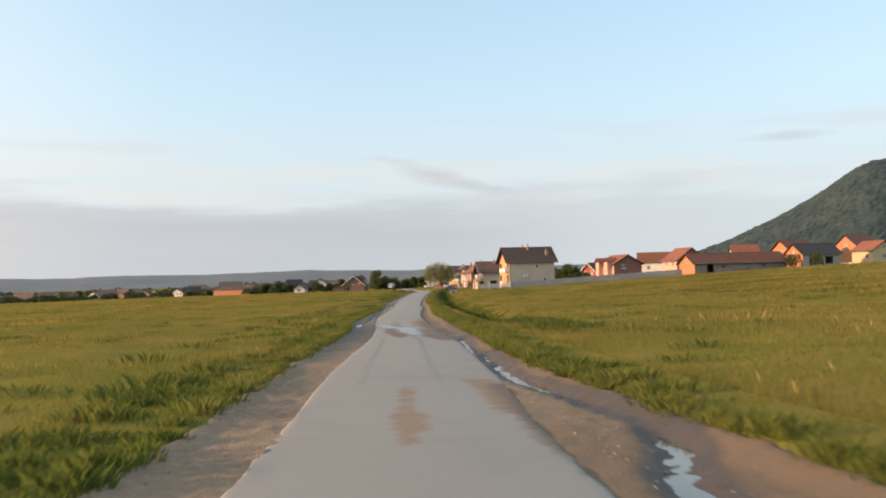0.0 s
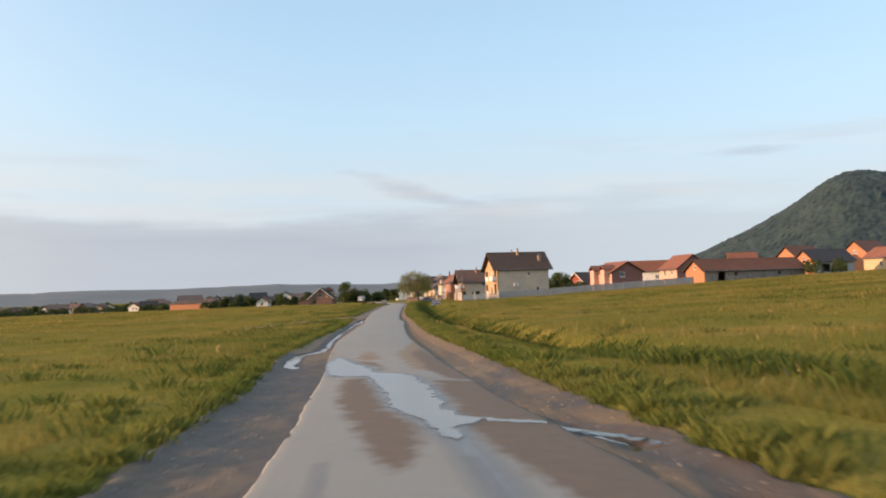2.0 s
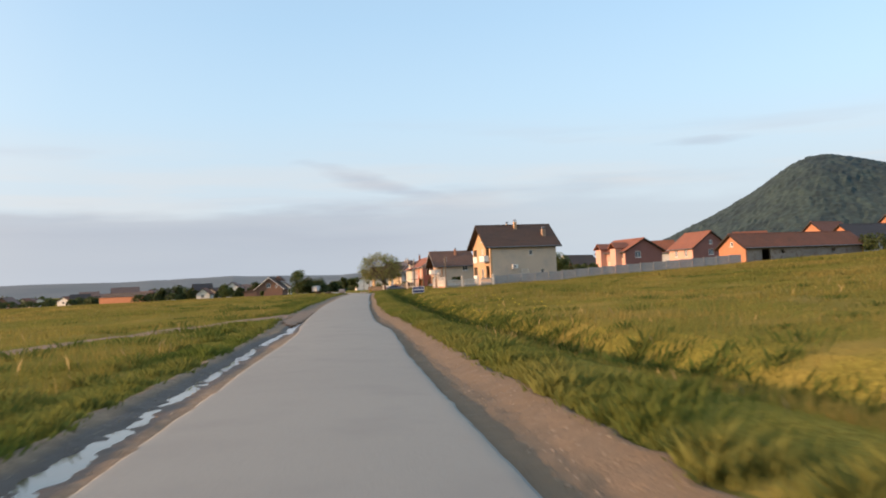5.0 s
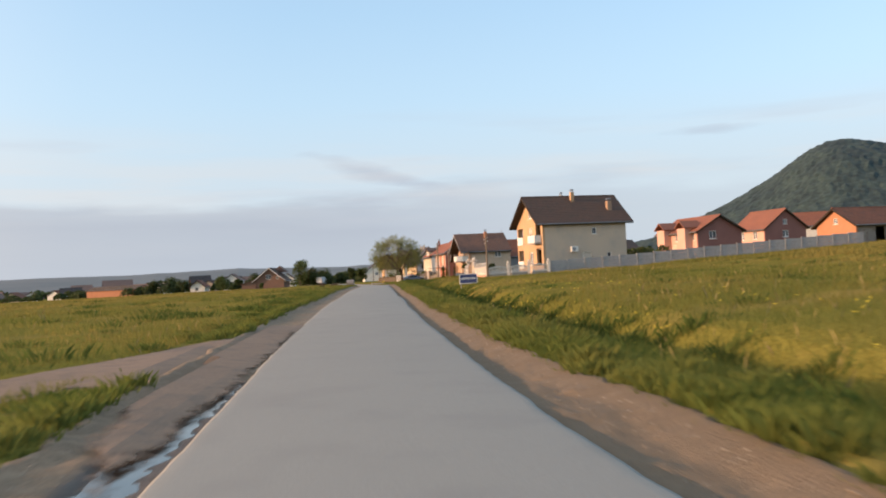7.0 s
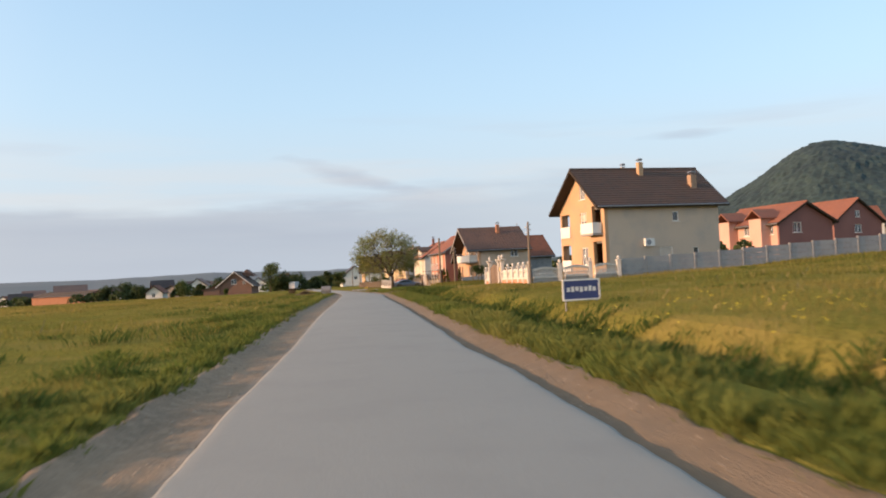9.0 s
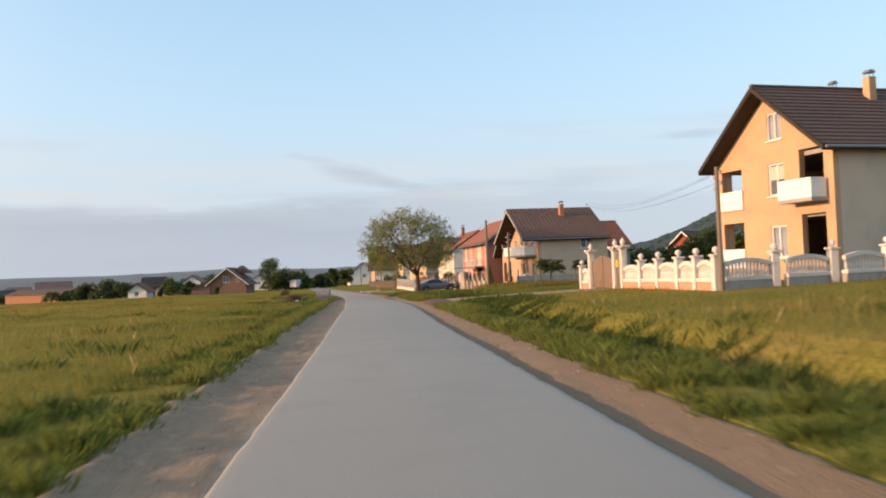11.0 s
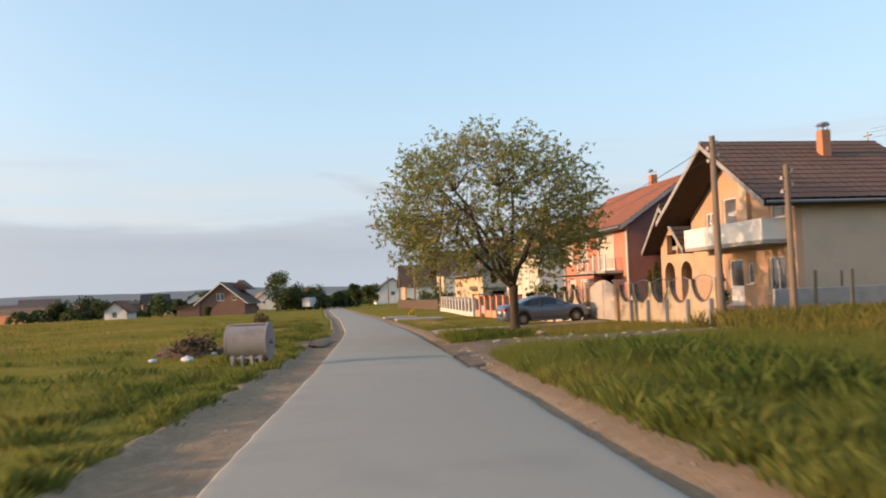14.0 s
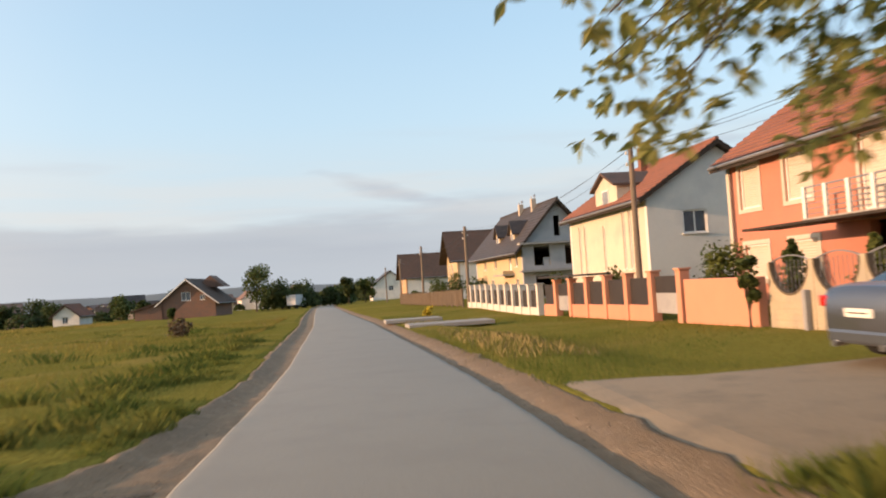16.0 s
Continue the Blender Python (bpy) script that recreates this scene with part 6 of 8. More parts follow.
bn2 = thing("waste_skip", pose(-7.8, 216.5, gland(-7.8, 216.5), 0, 0, -6), "round grey sheet metal waste skip on legs", "skip")
R, HL, CZ = 0.42, 0.46, 0.57
pts = [(R * math.cos(radians(a)), CZ + R * math.sin(radians(a))) for a in range(-120, 241, 10)]
bm = bmesh.new()
prism(bm, pts, HL, "x")
part("drum", bm, BIN_METAL, bn2)
for s in (-1, 1):
    bm = bmesh.new()
    cyl(bm, (s * (HL + 0.002), 0, CZ), (s * (HL + 0.05), 0, CZ), R + (0.05 if s > 0 else 0.005), n=36)
    en = part("end_plate", bm, BIN_METAL, bn2)
    bm = bmesh.new()
    cyl(bm, (s * (HL + 0.05), 0, CZ), (s * (HL + 0.13), 0, CZ), 0.06, n=12)
    part("axle_stub", bm, METAL_GREY, en)
    for k in range(3):
        bm = bmesh.new()
        box(bm, (s * (HL + 0.053), -0.15 + 0.14 * k, CZ - 0.1 + 0.13 * k), (0.01, 0.07, 0.16))
        part("dark_mark", bm, METAL_GREY, en)
bm = bmesh.new()
box(bm, (0, 0.05, CZ + R + 0.005), (0.86, 0.4, 0.03), bev=0.01)
part("lid", bm, BIN_METAL, bn2)
for x in (-0.34, -0.12, 0.12, 0.34):
    for y in (-0.24, 0.24):
        bm = bmesh.new()
        box(bm, (x, y, 0.06), (0.08, 0.08, 0.44), bev=0.008)
        part("leg", bm, METAL_GREY, bn2)
for y in (-0.24, 0.24):
    bm = bmesh.new()
    box(bm, (0, y, 0.2), (0.84, 0.05, 0.05), bev=0.006)
    part("rail", bm, METAL_GREY, bn2)

rng = random.Random(11)


def lump(name, at, r, material, label, category, seed, squash=0.5, group=""):
    bm = bmesh.new()
    bmesh.ops.create_icosphere(bm, subdivisions=3 if r > 0.3 else 2, radius=1.0)
    for v in bm.verts:
        k = 1 + 0.35 * noise.noise(v.co * 1.3 + Vector((seed, 0, 0))) + 0.2 * noise.noise(v.co * 3.5 + Vector((0, seed, 0)))
        v.co = Vector((v.co.x * r * k, v.co.y * r * k, v.co.z * r * k * squash))
    return solo(name, bm, material, label, category, m=pose(*at, 0, 0, seed * 40), group=group)


PLASTIC = mat("white_plastic", (0.6, 0.62, 0.66), (0.5, 0.52, 0.56), 4.0, 0.4)
for i, (x, y, r) in enumerate(((-10.1, 219.8, 0.17), (-11.5, 221.4, 0.12), (-9.9, 222.4, 0.1))):
    lump("rubbish_bag", (x, y, gland(x, y) + 0.1), r, PLASTIC, "crumpled white plastic rubbish bag in the grass", "bag", i + 1, 0.55, "rubbish bags")
RUBBISH = mat("rotting_rubbish", (0.13, 0.075, 0.05), (0.08, 0.055, 0.04), 5.0, 0.95, 0.6, 20.0)
for i, (x, y, r) in enumerate(((-10.5, 222.8, 0.7), (-11.4, 223.4, 0.55), (-9.6, 223.4, 0.5))):
    lump("twig_heap", (x, y, gland(x, y) + 0.02), r, RUBBISH, "low brown heap of dry twigs and litter", "heap", i + 5, 0.5, "twig heaps")
STONE = mat("pale_stone", (0.38, 0.34, 0.3), (0.27, 0.24, 0.21), 4.0, 0.9, 0.4, 20.0)
lump("stone", (0.6, 223.2, gland(0.6, 223.2) + 0.06), 0.2, STONE, "pale stone lying on the grass", "stone", 3, 0.5, "stones")
for i in range(60):
    x = rng.uniform(-1.4, 7.5)
    y = 220.9 - 0.28 * (x + 1) + rng.gauss(0, 0.6)
    lump("stone", (x, y, float(ground_z(x, y)) + 0.025), rng.uniform(0.15, 0.32) ** 2, STONE, "pale stone beside the dirt track", "stone", i + 9, 0.55, "stones")


def pebbles(name, n, place, size, material, label, seed):
    """Loose gravel, past counting: small uneven stones where place(y, u) puts them across the road."""
    rg = np.random.RandomState(seed)
    y, d = place(rg, n)
    x = road_x(y) + d
    z = np.array([road_z(yy) + shoulder(float(yy), float(dd), 1 if dd > 0 else -1)[0] for yy, dd in zip(y, d)])
    r = size * rg.uniform(0.35, 1.3, n) ** 1.5
    base = np.array([(1, 0, 0), (0, 1, 0), (-1, 0, 0), (0, -1, 0), (0, 0, 0.7), (0, 0, -0.7)], float)
    v = base[None] * (r[:, None, None] * rg.uniform(0.6, 1.3, (n, 6, 1)))
    a = rg.rand(n) * 6.28
    c, s_ = np.cos(a)[:, None], np.sin(a)[:, None]
    v = np.stack([v[..., 0] * c - v[..., 1] * s_, v[..., 0] * s_ + v[..., 1] * c, v[..., 2]], 2) + np.stack([x, y, z], 1)[:, None, :]
    t = np.array([(0, 1, 4), (1, 2, 4), (2, 3, 4), (3, 0, 4), (1, 0, 5), (2, 1, 5), (3, 2, 5), (0, 3, 5)])
    f = (t[None] + 6 * np.arange(n)[:, None, None]).reshape(-1, 3)
    return mesh_ob(name, v.reshape(-1, 3).tolist(), f.tolist(), material, label, "gravel", "stuff")


GRIT = mat("grit", (0.3, 0.25, 0.19), (0.2, 0.165, 0.125), 6.0, 0.95, island=0.35)
pebbles("gravel_left", 9000, lambda rg, n: (rg.uniform(0, 262, n), -1.72 - 0.95 * rg.rand(n)), 0.014, GRIT, "loose gravel on the soil shoulder", 1)
pebbles("gravel_right", 9000, lambda rg, n: (rg.uniform(0, 262, n), 1.62 + 0.75 * rg.rand(n)), 0.014, GRIT, "loose gravel on the soil shoulder", 2)
pebbles("gravel_track", 2500, lambda rg, n: (rg.uniform(213, 224, n), 1.7 + 3.5 * rg.rand(n) ** 2), 0.035, GRIT, "loose gravel on the track mouth", 3)


# ---- the parked car ----
def car(m, paint, label, name="car"):
    """A saloon, nose along +x, length 4.86 m."""
    c = thing(name, m, label, "car")
    XR, XF, RW = -1.4, 1.49, 0.335
    n = 60
    body, low = [], []

    def zb(x):
        return float(np.interp(x, [-2.4, -2.34, -2.0, -1.6, -1.0, 0.9, 1.2, 1.9, 2.25, 2.42], [0.86, 1.03, 1.07, 1.05, 0.98, 0.97, 0.95, 0.85, 0.74, 0.55]))

    def hw(x):
        return float(np.interp(x, [-2.42, -2.3, -1.9, -1.0, 1.0, 1.9, 2.25, 2.42], [0.66, 0.82, 0.91, 0.925, 0.925, 0.9, 0.76, 0.5]))

    def zl(x):
        z = float(np.interp(x, [-2.42, -2.2, -1.9, 2.0, 2.42], [0.36, 0.26, 0.22, 0.2, 0.28]))
        for w in (XR, XF):
            if abs(x - w) < 0.4:
                z = max(z, 0.33 + math.sqrt(0.4 ** 2 - (x - w) ** 2))
        return z
    bm = bmesh.new()
    rings = []
    for i in range(n + 1):
        x = -2.42 + 4.84 * i / n
        w, b, l = hw(x), zb(x), zl(x)
        sec = [(w * 0.97, l), (w, l + (b - l) * 0.3), (w * 1.0, l + (b - l) * 0.62), (w * 0.965, l + (b - l) * 0.88), (w * 0.86, b - 0.005), (w * 0.5, b + 0.025), (0, b + 0.035)]
        ring = [bm.verts.new((x, y, z)) for y, z in sec] + [bm.verts.new((x, -y, z)) for y, z in sec[-2::-1]]
        rings.append(ring)
    for p, q in zip(rings, rings[1:]):
        for k in range(len(p) - 1):
            bm.faces.new((p[k], p[k + 1], q[k + 1], q[k]))
        bm.faces.new((p[-1], p[0], q[0], q[-1]))
    bm.faces.new(rings[0])
    bm.faces.new(rings[-1][::-1])
    for f in bm.faces:
        f.smooth = True
    bd = part("body", bm, paint, c)
    # cabin: rings across the car, split into glass and painted pillars
    rings = []
    for x, zt, w0, w1 in ((-1.72, 1.07, 0.72, 0.66), (-1.3, 1.235, 0.79, 0.61), (-0.86, 1.385, 0.83, 0.59), (-0.4, 1.455, 0.84, 0.59), (0.1, 1.445, 0.84, 0.585), (0.5, 1.31, 0.83, 0.6), (1.2, 0.98, 0.78, 0.68)):
        b = zb(x) - 0.02
        half = [(w0, b), (w0 * 0.97 + w1 * 0.03, b + (zt - b) * 0.12), (w1 + 0.06, zt - 0.06), (w1, zt - 0.005), (0, zt + 0.02)]
        rings.append([(x, y, z) for y, z in half] + [(x, -y, z) for y, z in half[-2::-1]])
    panels = {}
    for i, (p, q) in enumerate(zip(rings, rings[1:])):
        for k in range(len(p) - 1):
            quad = (p[k], p[k + 1], q[k + 1], q[k])
            if k in (3, 4):
                key = "rear_window" if i < 2 else ("windscreen" if i > 3 else "roof_panel")
            elif k in (1, 6):
                key = ("side_window_left" if k == 1 else "side_window_right") if 1 <= i <= 4 else "pillar"
            else:
                key = "pillar" if i in (0, 1) or k in (0, 7) else "roof_panel"
            panels.setdefault(key, []).append(quad)
    for key, quads in panels.items():
        bm = bmesh.new()
        for quad in quads:
            bm.faces.new([bm.verts.new(v) for v in quad])
        bmesh.ops.remove_doubles(bm, verts=bm.verts, dist=0.001)
        for f in bm.faces:
            f.smooth = True
        glass = "wind" in key
        part(key.replace("_left", "").replace("_right", ""), bm, CAR_GLASS if glass else paint, c, "dark tinted glass" if glass else "")
    for s in (-1, 1):
        for pa, pb in (((0.22, 0.635, 1.38), (1.18, 0.78, 0.96)), ((-0.35, 0.655, 1.39), (-0.4, 0.845, 0.98))):
            bm = bmesh.new()
            cyl(bm, (pa[0], s * pa[1], pa[2]), (pb[0], s * pb[1], pb[2]), 0.04, 0.05, 8)
            part("pillar", bm, paint if pa[0] != -0.35 else BLACK, c)
        bm = bmesh.new()
        box(bm, (0.75, s * 0.98, 1.02), (0.16, 0.2, 0.13), bev=0.04)
        part("wing_mirror", bm, paint, c)
        bm = bmesh.new()
        box(bm, (-2.3, s * 0.66, 0.86), (0.16, 0.36, 0.16), bev=0.03)
        part("tail_light", bm, CAR_RED, c, "red tail light")
        bm = bmesh.new()
        box(bm, (2.2, s * 0.62, 0.67), (0.26, 0.34, 0.13), bev=0.04)
        part("headlight", bm, CAR_LAMP, c)
        for x in (-0.75, 0.35):
            bm = bmesh.new()
            box(bm, (x, s * 0.93, 0.82), (0.2, 0.03, 0.035), bev=0.008)
            part("door_handle", bm, paint, bd)
        for x in (-1.28, -0.38, 0.78):
            bm = bmesh.new()
            box(bm, (x, s * 0.926, 0.66), (0.008, 0.008, 0.55))
            part("door_gap", bm, BLACK, bd)
        bm = bmesh.new()
        box(bm, (0.05, s * 0.9, 0.24), (2.0, 0.06, 0.08), bev=0.02)
        part("side_skirt", bm, paint, bd)
        bm = bmesh.new()
        cyl(bm, (-2.5, s * 0.45, 0.3), (-2.3, s * 0.45, 0.3), 0.045, n=12)
        part("exhaust_pipe", bm, CHROME, c)
        for xw in (XR, XF):
            bm = bmesh.new()
            lathe(bm, [(0.235, -0.11), (0.31, -0.115), (RW, -0.07), (RW, 0.07), (0.31, 0.115), (0.235, 0.11), (0.235, -0.11)], 28)
            bmesh.ops.rotate(bm, verts=bm.verts, matrix=Matrix.Rotation(radians(90), 3, "X"))
            bmesh.ops.translate(bm, verts=bm.verts, vec=(xw, s * 0.8, RW))
            wh_ = part("wheel", bm, BLACK, c)
            bm = bmesh.new()
            cyl(bm, (xw, s * 0.78, RW), (xw, s * 0.84, RW), 0.235, n=24)
            part("brake_disc", bm, BLACK, wh_)
            bm = bmesh.new()
            for k in range(10):
                a = 2 * math.pi * k / 10
                box(bm, (0.13, 0, 0), (0.2, 0.03, 0.035), m=Matrix.Translation((xw, s * 0.885, RW)) @ Matrix.Rotation(a, 4, "Y"))
            cyl(bm, (xw, s * 0.85, RW), (xw, s * 0.905, RW), 0.055, n=12)
            part("rim_spokes", bm, CHROME, wh_)
    bm = bmesh.new()
    box(bm, (-2.42, 0, 0.72), (0.03, 0.52, 0.12), bev=0.01)
    pl = part("number_plate", bm, WHITE, c)
    bm = bmesh.new()
    box(bm, (-2.436, 0, 0.72), (0.008, 0.36, 0.018))
    part("plate_bar", bm, BLACK, pl)
    bm = bmesh.new()
    box(bm, (-2.3, 0, 0.4), (0.28, 1.3, 0.2), bev=0.05)
    part("rear_bumper", bm, paint, c)
    bm = bmesh.new()
    box(bm, (0, 0, 0.34), (4.2, 1.3, 0.2))
    part("underbody", bm, BLACK, c)
    return c


SILVER = mat("silver_grey_paint", (0.15, 0.17, 0.2), (0.16, 0.18, 0.21), 1.0, 0.28, metal=0.7, spec=0.6)
WHITE_PAINT = mat("white_car_paint", (0.65, 0.66, 0.68), (0.62, 0.63, 0.65), 1.0, 0.3, spec=0.6)
CAR_GLASS = mat("tinted_glass", (0.012, 0.014, 0.017), (0.015, 0.017, 0.02), 1.0, 0.05, spec=0.7)
CAR_RED = mat("red_lens", (0.5, 0.02, 0.015), (0.45, 0.02, 0.015), 3.0, 0.15)
CAR_LAMP = mat("lamp_lens", (0.5, 0.5, 0.5), (0.6, 0.58, 0.55), 5.0, 0.1)
CHROME = mat("alloy_metal", (0.45, 0.45, 0.46), (0.4, 0.4, 0.41), 2.0, 0.3, metal=0.9)
CAR_AT = pose(2.52, 232.95, float(land(2.52, 232.95)) + 0.0, 1.0, -1.6, 8.0) @ Matrix.Scale(0.85, 4)
car(CAR_AT, SILVER, "silver-grey saloon car parked on the driveway", "saloon_car")

# ---- shrubs and trees ----
def bush(at, r, h, leaves, leaf, material, label, name="shrub", seed=0, category="shrub", trunk=0.0, cone=False, group=""):
    """A shrub or small tree: stems under a crown of many leaves with gaps."""
    rg = random.Random(seed)
    t = thing(name, pose(*at), label, category, group)
    bm = bmesh.new()
    cyl(bm, (0, 0, -0.2), (0, 0, trunk + h * 0.5), max(0.03, r * 0.05), 0.02, 8)
    clumps = []
    for i in range(9 if not cone else 14):
        f = (i + 0.5) / 14
        if cone:
            p = Vector((rg.uniform(-1, 1) * r * (1 - f) * 0.5, rg.uniform(-1, 1) * r * (1 - f) * 0.5, trunk + h * f))
            clumps.append((p, r * (1 - f) * 0.8 + 0.05))
        else:
            a, u = rg.uniform(0, 6.28), rg.uniform(0.1, 1)
            p = Vector((math.cos(a) * r * 0.6 * u, math.sin(a) * r * 0.6 * u, trunk + h * rg.uniform(0.25, 0.85)))
            clumps.append((p, r * rg.uniform(0.3, 0.5)))
        cyl(bm, (0, 0, trunk + h * 0.12), p, 0.025, 0.008, 5, False)
    part("stem", bm, BARK, t)
    verts, faces = [], []
    for i in range(leaves):
        p, rad = rg.choice(clumps)
        v = Vector((rg.gauss(0, 1), rg.gauss(0, 1), rg.gauss(0, 1))).normalized() * rad * rg.uniform(0.45, 1.1)
        c = p + v
        d = Vector((rg.gauss(0, 1), rg.gauss(0, 1), rg.gauss(0.2, 0.7))).normalized()
        s = d.cross(Vector((rg.uniform(-1, 1), rg.uniform(-1, 1), 1))).normalized() * leaf * 0.45
        e = d * leaf * rg.uniform(0.6, 1.4)
        k = len(verts)
        verts += [c - e * 0.5, c + s, c + e * 0.5, c - s]
        faces.append((k, k + 1, k + 2, k + 3))
    mesh_ob("foliage", verts, faces, material, "", "", "", t)
    return t


def spray_tree(at, r, trunk, boughs, seed):
    """A small tree whose boughs arch out from one trunk, feathered with long narrow leaves."""
    rg = random.Random(seed)
    t = thing("fruit_tree", pose(*at), "small dark green fruit tree with arching feathery boughs", "tree", "fruit trees")
    bm = bmesh.new()
    cyl(bm, (0, 0, -0.2), (0.04, 0.02, trunk), 0.07, 0.05, 8)
    verts, faces = [], []
    for i in range(boughs):
        a, el = 6.283 * (i + rg.random()) / boughs, rg.uniform(0.15, 1.35)
        out, n = r * rg.uniform(0.75, 1.1) * (0.35 + 0.65 * math.cos(el * 0.75)), 7
        pts = []
        for k in range(n + 1):
            f = k / n
            pts.append(Vector((math.cos(a) * out * f, math.sin(a) * out * f, trunk - 0.1 + r * (1.3 * math.sin(el) * f + 0.4 * f - 0.85 * f * f))))
        for p, q in zip(pts, pts[1:]):
            cyl(bm, p, q, 0.016, 0.011, 5, False)
        for k in range(34):
            f = rg.uniform(0.2, 1.0) * n
            j = min(n - 1, int(f))
            c = pts[j].lerp(pts[j + 1], f - j)
            d = (Vector((math.cos(a), math.sin(a), 0.3)) + Vector((rg.gauss(0, 0.6), rg.gauss(0, 0.6), rg.gauss(0, 0.5)))).normalized()
            e = d * rg.uniform(0.22, 0.42)
            w = d.cross(Vector((rg.gauss(0, 1), rg.gauss(0, 1), 1))).normalized() * 0.045
            m = len(verts)
            verts += [c, c + e * 0.5 + w, c + e + Vector((0, 0, -0.05)), c + e * 0.5 - w]
            faces.append((m, m + 1, m + 2, m + 3))
    part("trunk", bm, BARK, t)
    mesh_ob("foliage", verts, faces, LEAF_DARK, "", "", "", t)


spray_tree((10.12, 216.18, gland(10.12, 216.18)), 1.1, 1.3, 46, 20)
spray_tree((13.84, 219.6, gland(13.84, 219.6)), 0.9, 1.3, 48, 21)
for i, (x, y, r, h) in enumerate(((34.8, 229.6, 2.6, 4.6), (38.2, 232.4, 2.4, 3.8), (31.6, 228.0, 1.8, 3.0))):
    bush((x, y, gland(x, y)), r, h, 1700, 0.3, LEAF_MID, "dense green garden tree beyond the gate", "garden_tree", 80 + i, "tree", 0.5, group="garden trees")
for i, (x, y, r, h) in enumerate(((9.2, 229.2, 0.4, 2.1), (7.6, 232.4, 0.45, 2.4), (8.4, 236.0, 0.5, 2.3))):
    bush((x, y, gland(x, y)), r, h, 1400, 0.09, THUJA, "slim green columnar conifer by the house", "conifer", 30 + i, "conifer", 0, True, "conifers")
for i, (x, y, r, h) in enumerate(((5.6, 240.6, 0.6, 1.7), (5.2, 243.4, 0.6, 1.8), (6.3, 240.0, 0.35, 1.7), (3.5, 242.2, 0.3, 1.8), (5.2, 247.0, 1.1, 1.9), (5.6, 249.5, 1.3, 2.0), (4.6, 257.5, 1.0, 1.7), (4.0, 264.0, 0.9, 1.6), (6.0, 244.8, 0.5, 1.9))):
    bush((x, y, gland(x, y)), r, h, 900, 0.13, LEAF_MID if i % 2 else THUJA, "leafy green garden shrub behind the fence", "garden_shrub", 40 + i, "shrub", 0.2, i in (0, 1), "garden shrubs")
for i, (x, y, r, h) in enumerate(((1.6, 282, 1.2, 1.8), (0.2, 296, 1.8, 2.4), (1.4, 300, 1.6, 2.6), (-1.6, 312, 1.0, 1.2))):
    bush((x, y, gland(x, y)), r, h, 900, 0.2, LEAF_MID, "dark green shrub by the street fence", "garden_shrub", 60 + i, "shrub", 0.1, group="garden shrubs")
bush((-2.5, 271.5, gland(-2.5, 271.5)), 0.5, 0.5, 500, 0.1, mat("yellow_flowers", (0.6, 0.45, 0.03), (0.5, 0.4, 0.05), 3.0, 0.7), "small bush with bright yellow flowers", "flower_bush", 70)
bush((-15.3, 266.4, gland(-15.3, 266.4)), 0.9, 0.9, 900, 0.14, mat("dry_twigs", (0.16, 0.1, 0.06), (0.12, 0.09, 0.05), 3.0, 0.9), "brown dry bush in the meadow", "dry_bush", 71)
bush((-10.5, 222.7, gland(-10.5, 222.7)), 0.9, 0.5, 1100, 0.11, mat("brown_twigs", (0.13, 0.085, 0.055), (0.09, 0.065, 0.04), 3.0, 0.9), "low brown heap of dry twigs and leaves", "twig_heap", 72, "heap")
for i, (x, y) in enumerate(((9.3, 217.6), (8.2, 219.8), (10.6, 222.0), (13.5, 221.5), (12.5, 226.0))):
    bm = bmesh.new()
    cyl(bm, (0, 0, -0.3), (0, 0, 1.5), 0.06, 0.05, 8)
    solo("fence_post", bm, WOOD_POLE, "dark weathered garden fence post", "post", m=pose(x, y, gland(x, y), 2, 1, 0), group="garden posts")
bm = bmesh.new()
box(bm, (0, 0, 0.25), (7.6, 0.14, 1.3), bev=0.02)
solo("low_garden_wall", bm, PANEL_GREY, "low pale concrete garden wall beside the gabled house", "wall", m=pose(12.6, 224.2, gland(12.6, 224.2), 0, 0, 6.6))


def mesh_fence_bay(x0, y0, x1, y1):
    """A bay of light wire fencing: one post, two strained wires and a mesh of thin rods."""
    rz, w = math.degrees(math.atan2(y1 - y0, x1 - x0)), math.hypot(x1 - x0, y1 - y0)
    f = thing("mesh_fence_bay", pose(x0, y0, gland(x0, y0), 0, 0, rz), "wire mesh garden fence bay with pale concrete post", "fence", "mesh fence bays")
    bm = bmesh.new()
    box(bm, (0, 0, 0.55), (0.1, 0.1, 1.7), bev=0.01)
    part("post", bm, CONCRETE, f)
    for z in (0.15, 1.25):
        bm = bmesh.new()
        cyl(bm, (0.05, 0, z), (w, 0, z), 0.012, n=6)
        part("strained_wire", bm, METAL_GREY, f)
    bm = bmesh.new()
    for k in range(1, int(w / 0.16)):
        box(bm, (k * 0.16, 0, 0.7), (0.006, 0.006, 1.08))
    for k in range(1, 7):
        box(bm, (w / 2, 0, 0.15 + 0.157 * k), (w - 0.1, 0.006, 0.006))
    part("wire_mesh", bm, METAL_GREY, f)


for i in range(5):
    mesh_fence_bay(16.4 + 2.1 * i, 224.0 - 0.75 * i, 18.5 + 2.1 * i, 223.25 - 0.75 * i)
pole((7.45, 219.6, gland(7.45, 219.6)), 4.65, r=0.11, label="pale slender utility pole beside the garden")

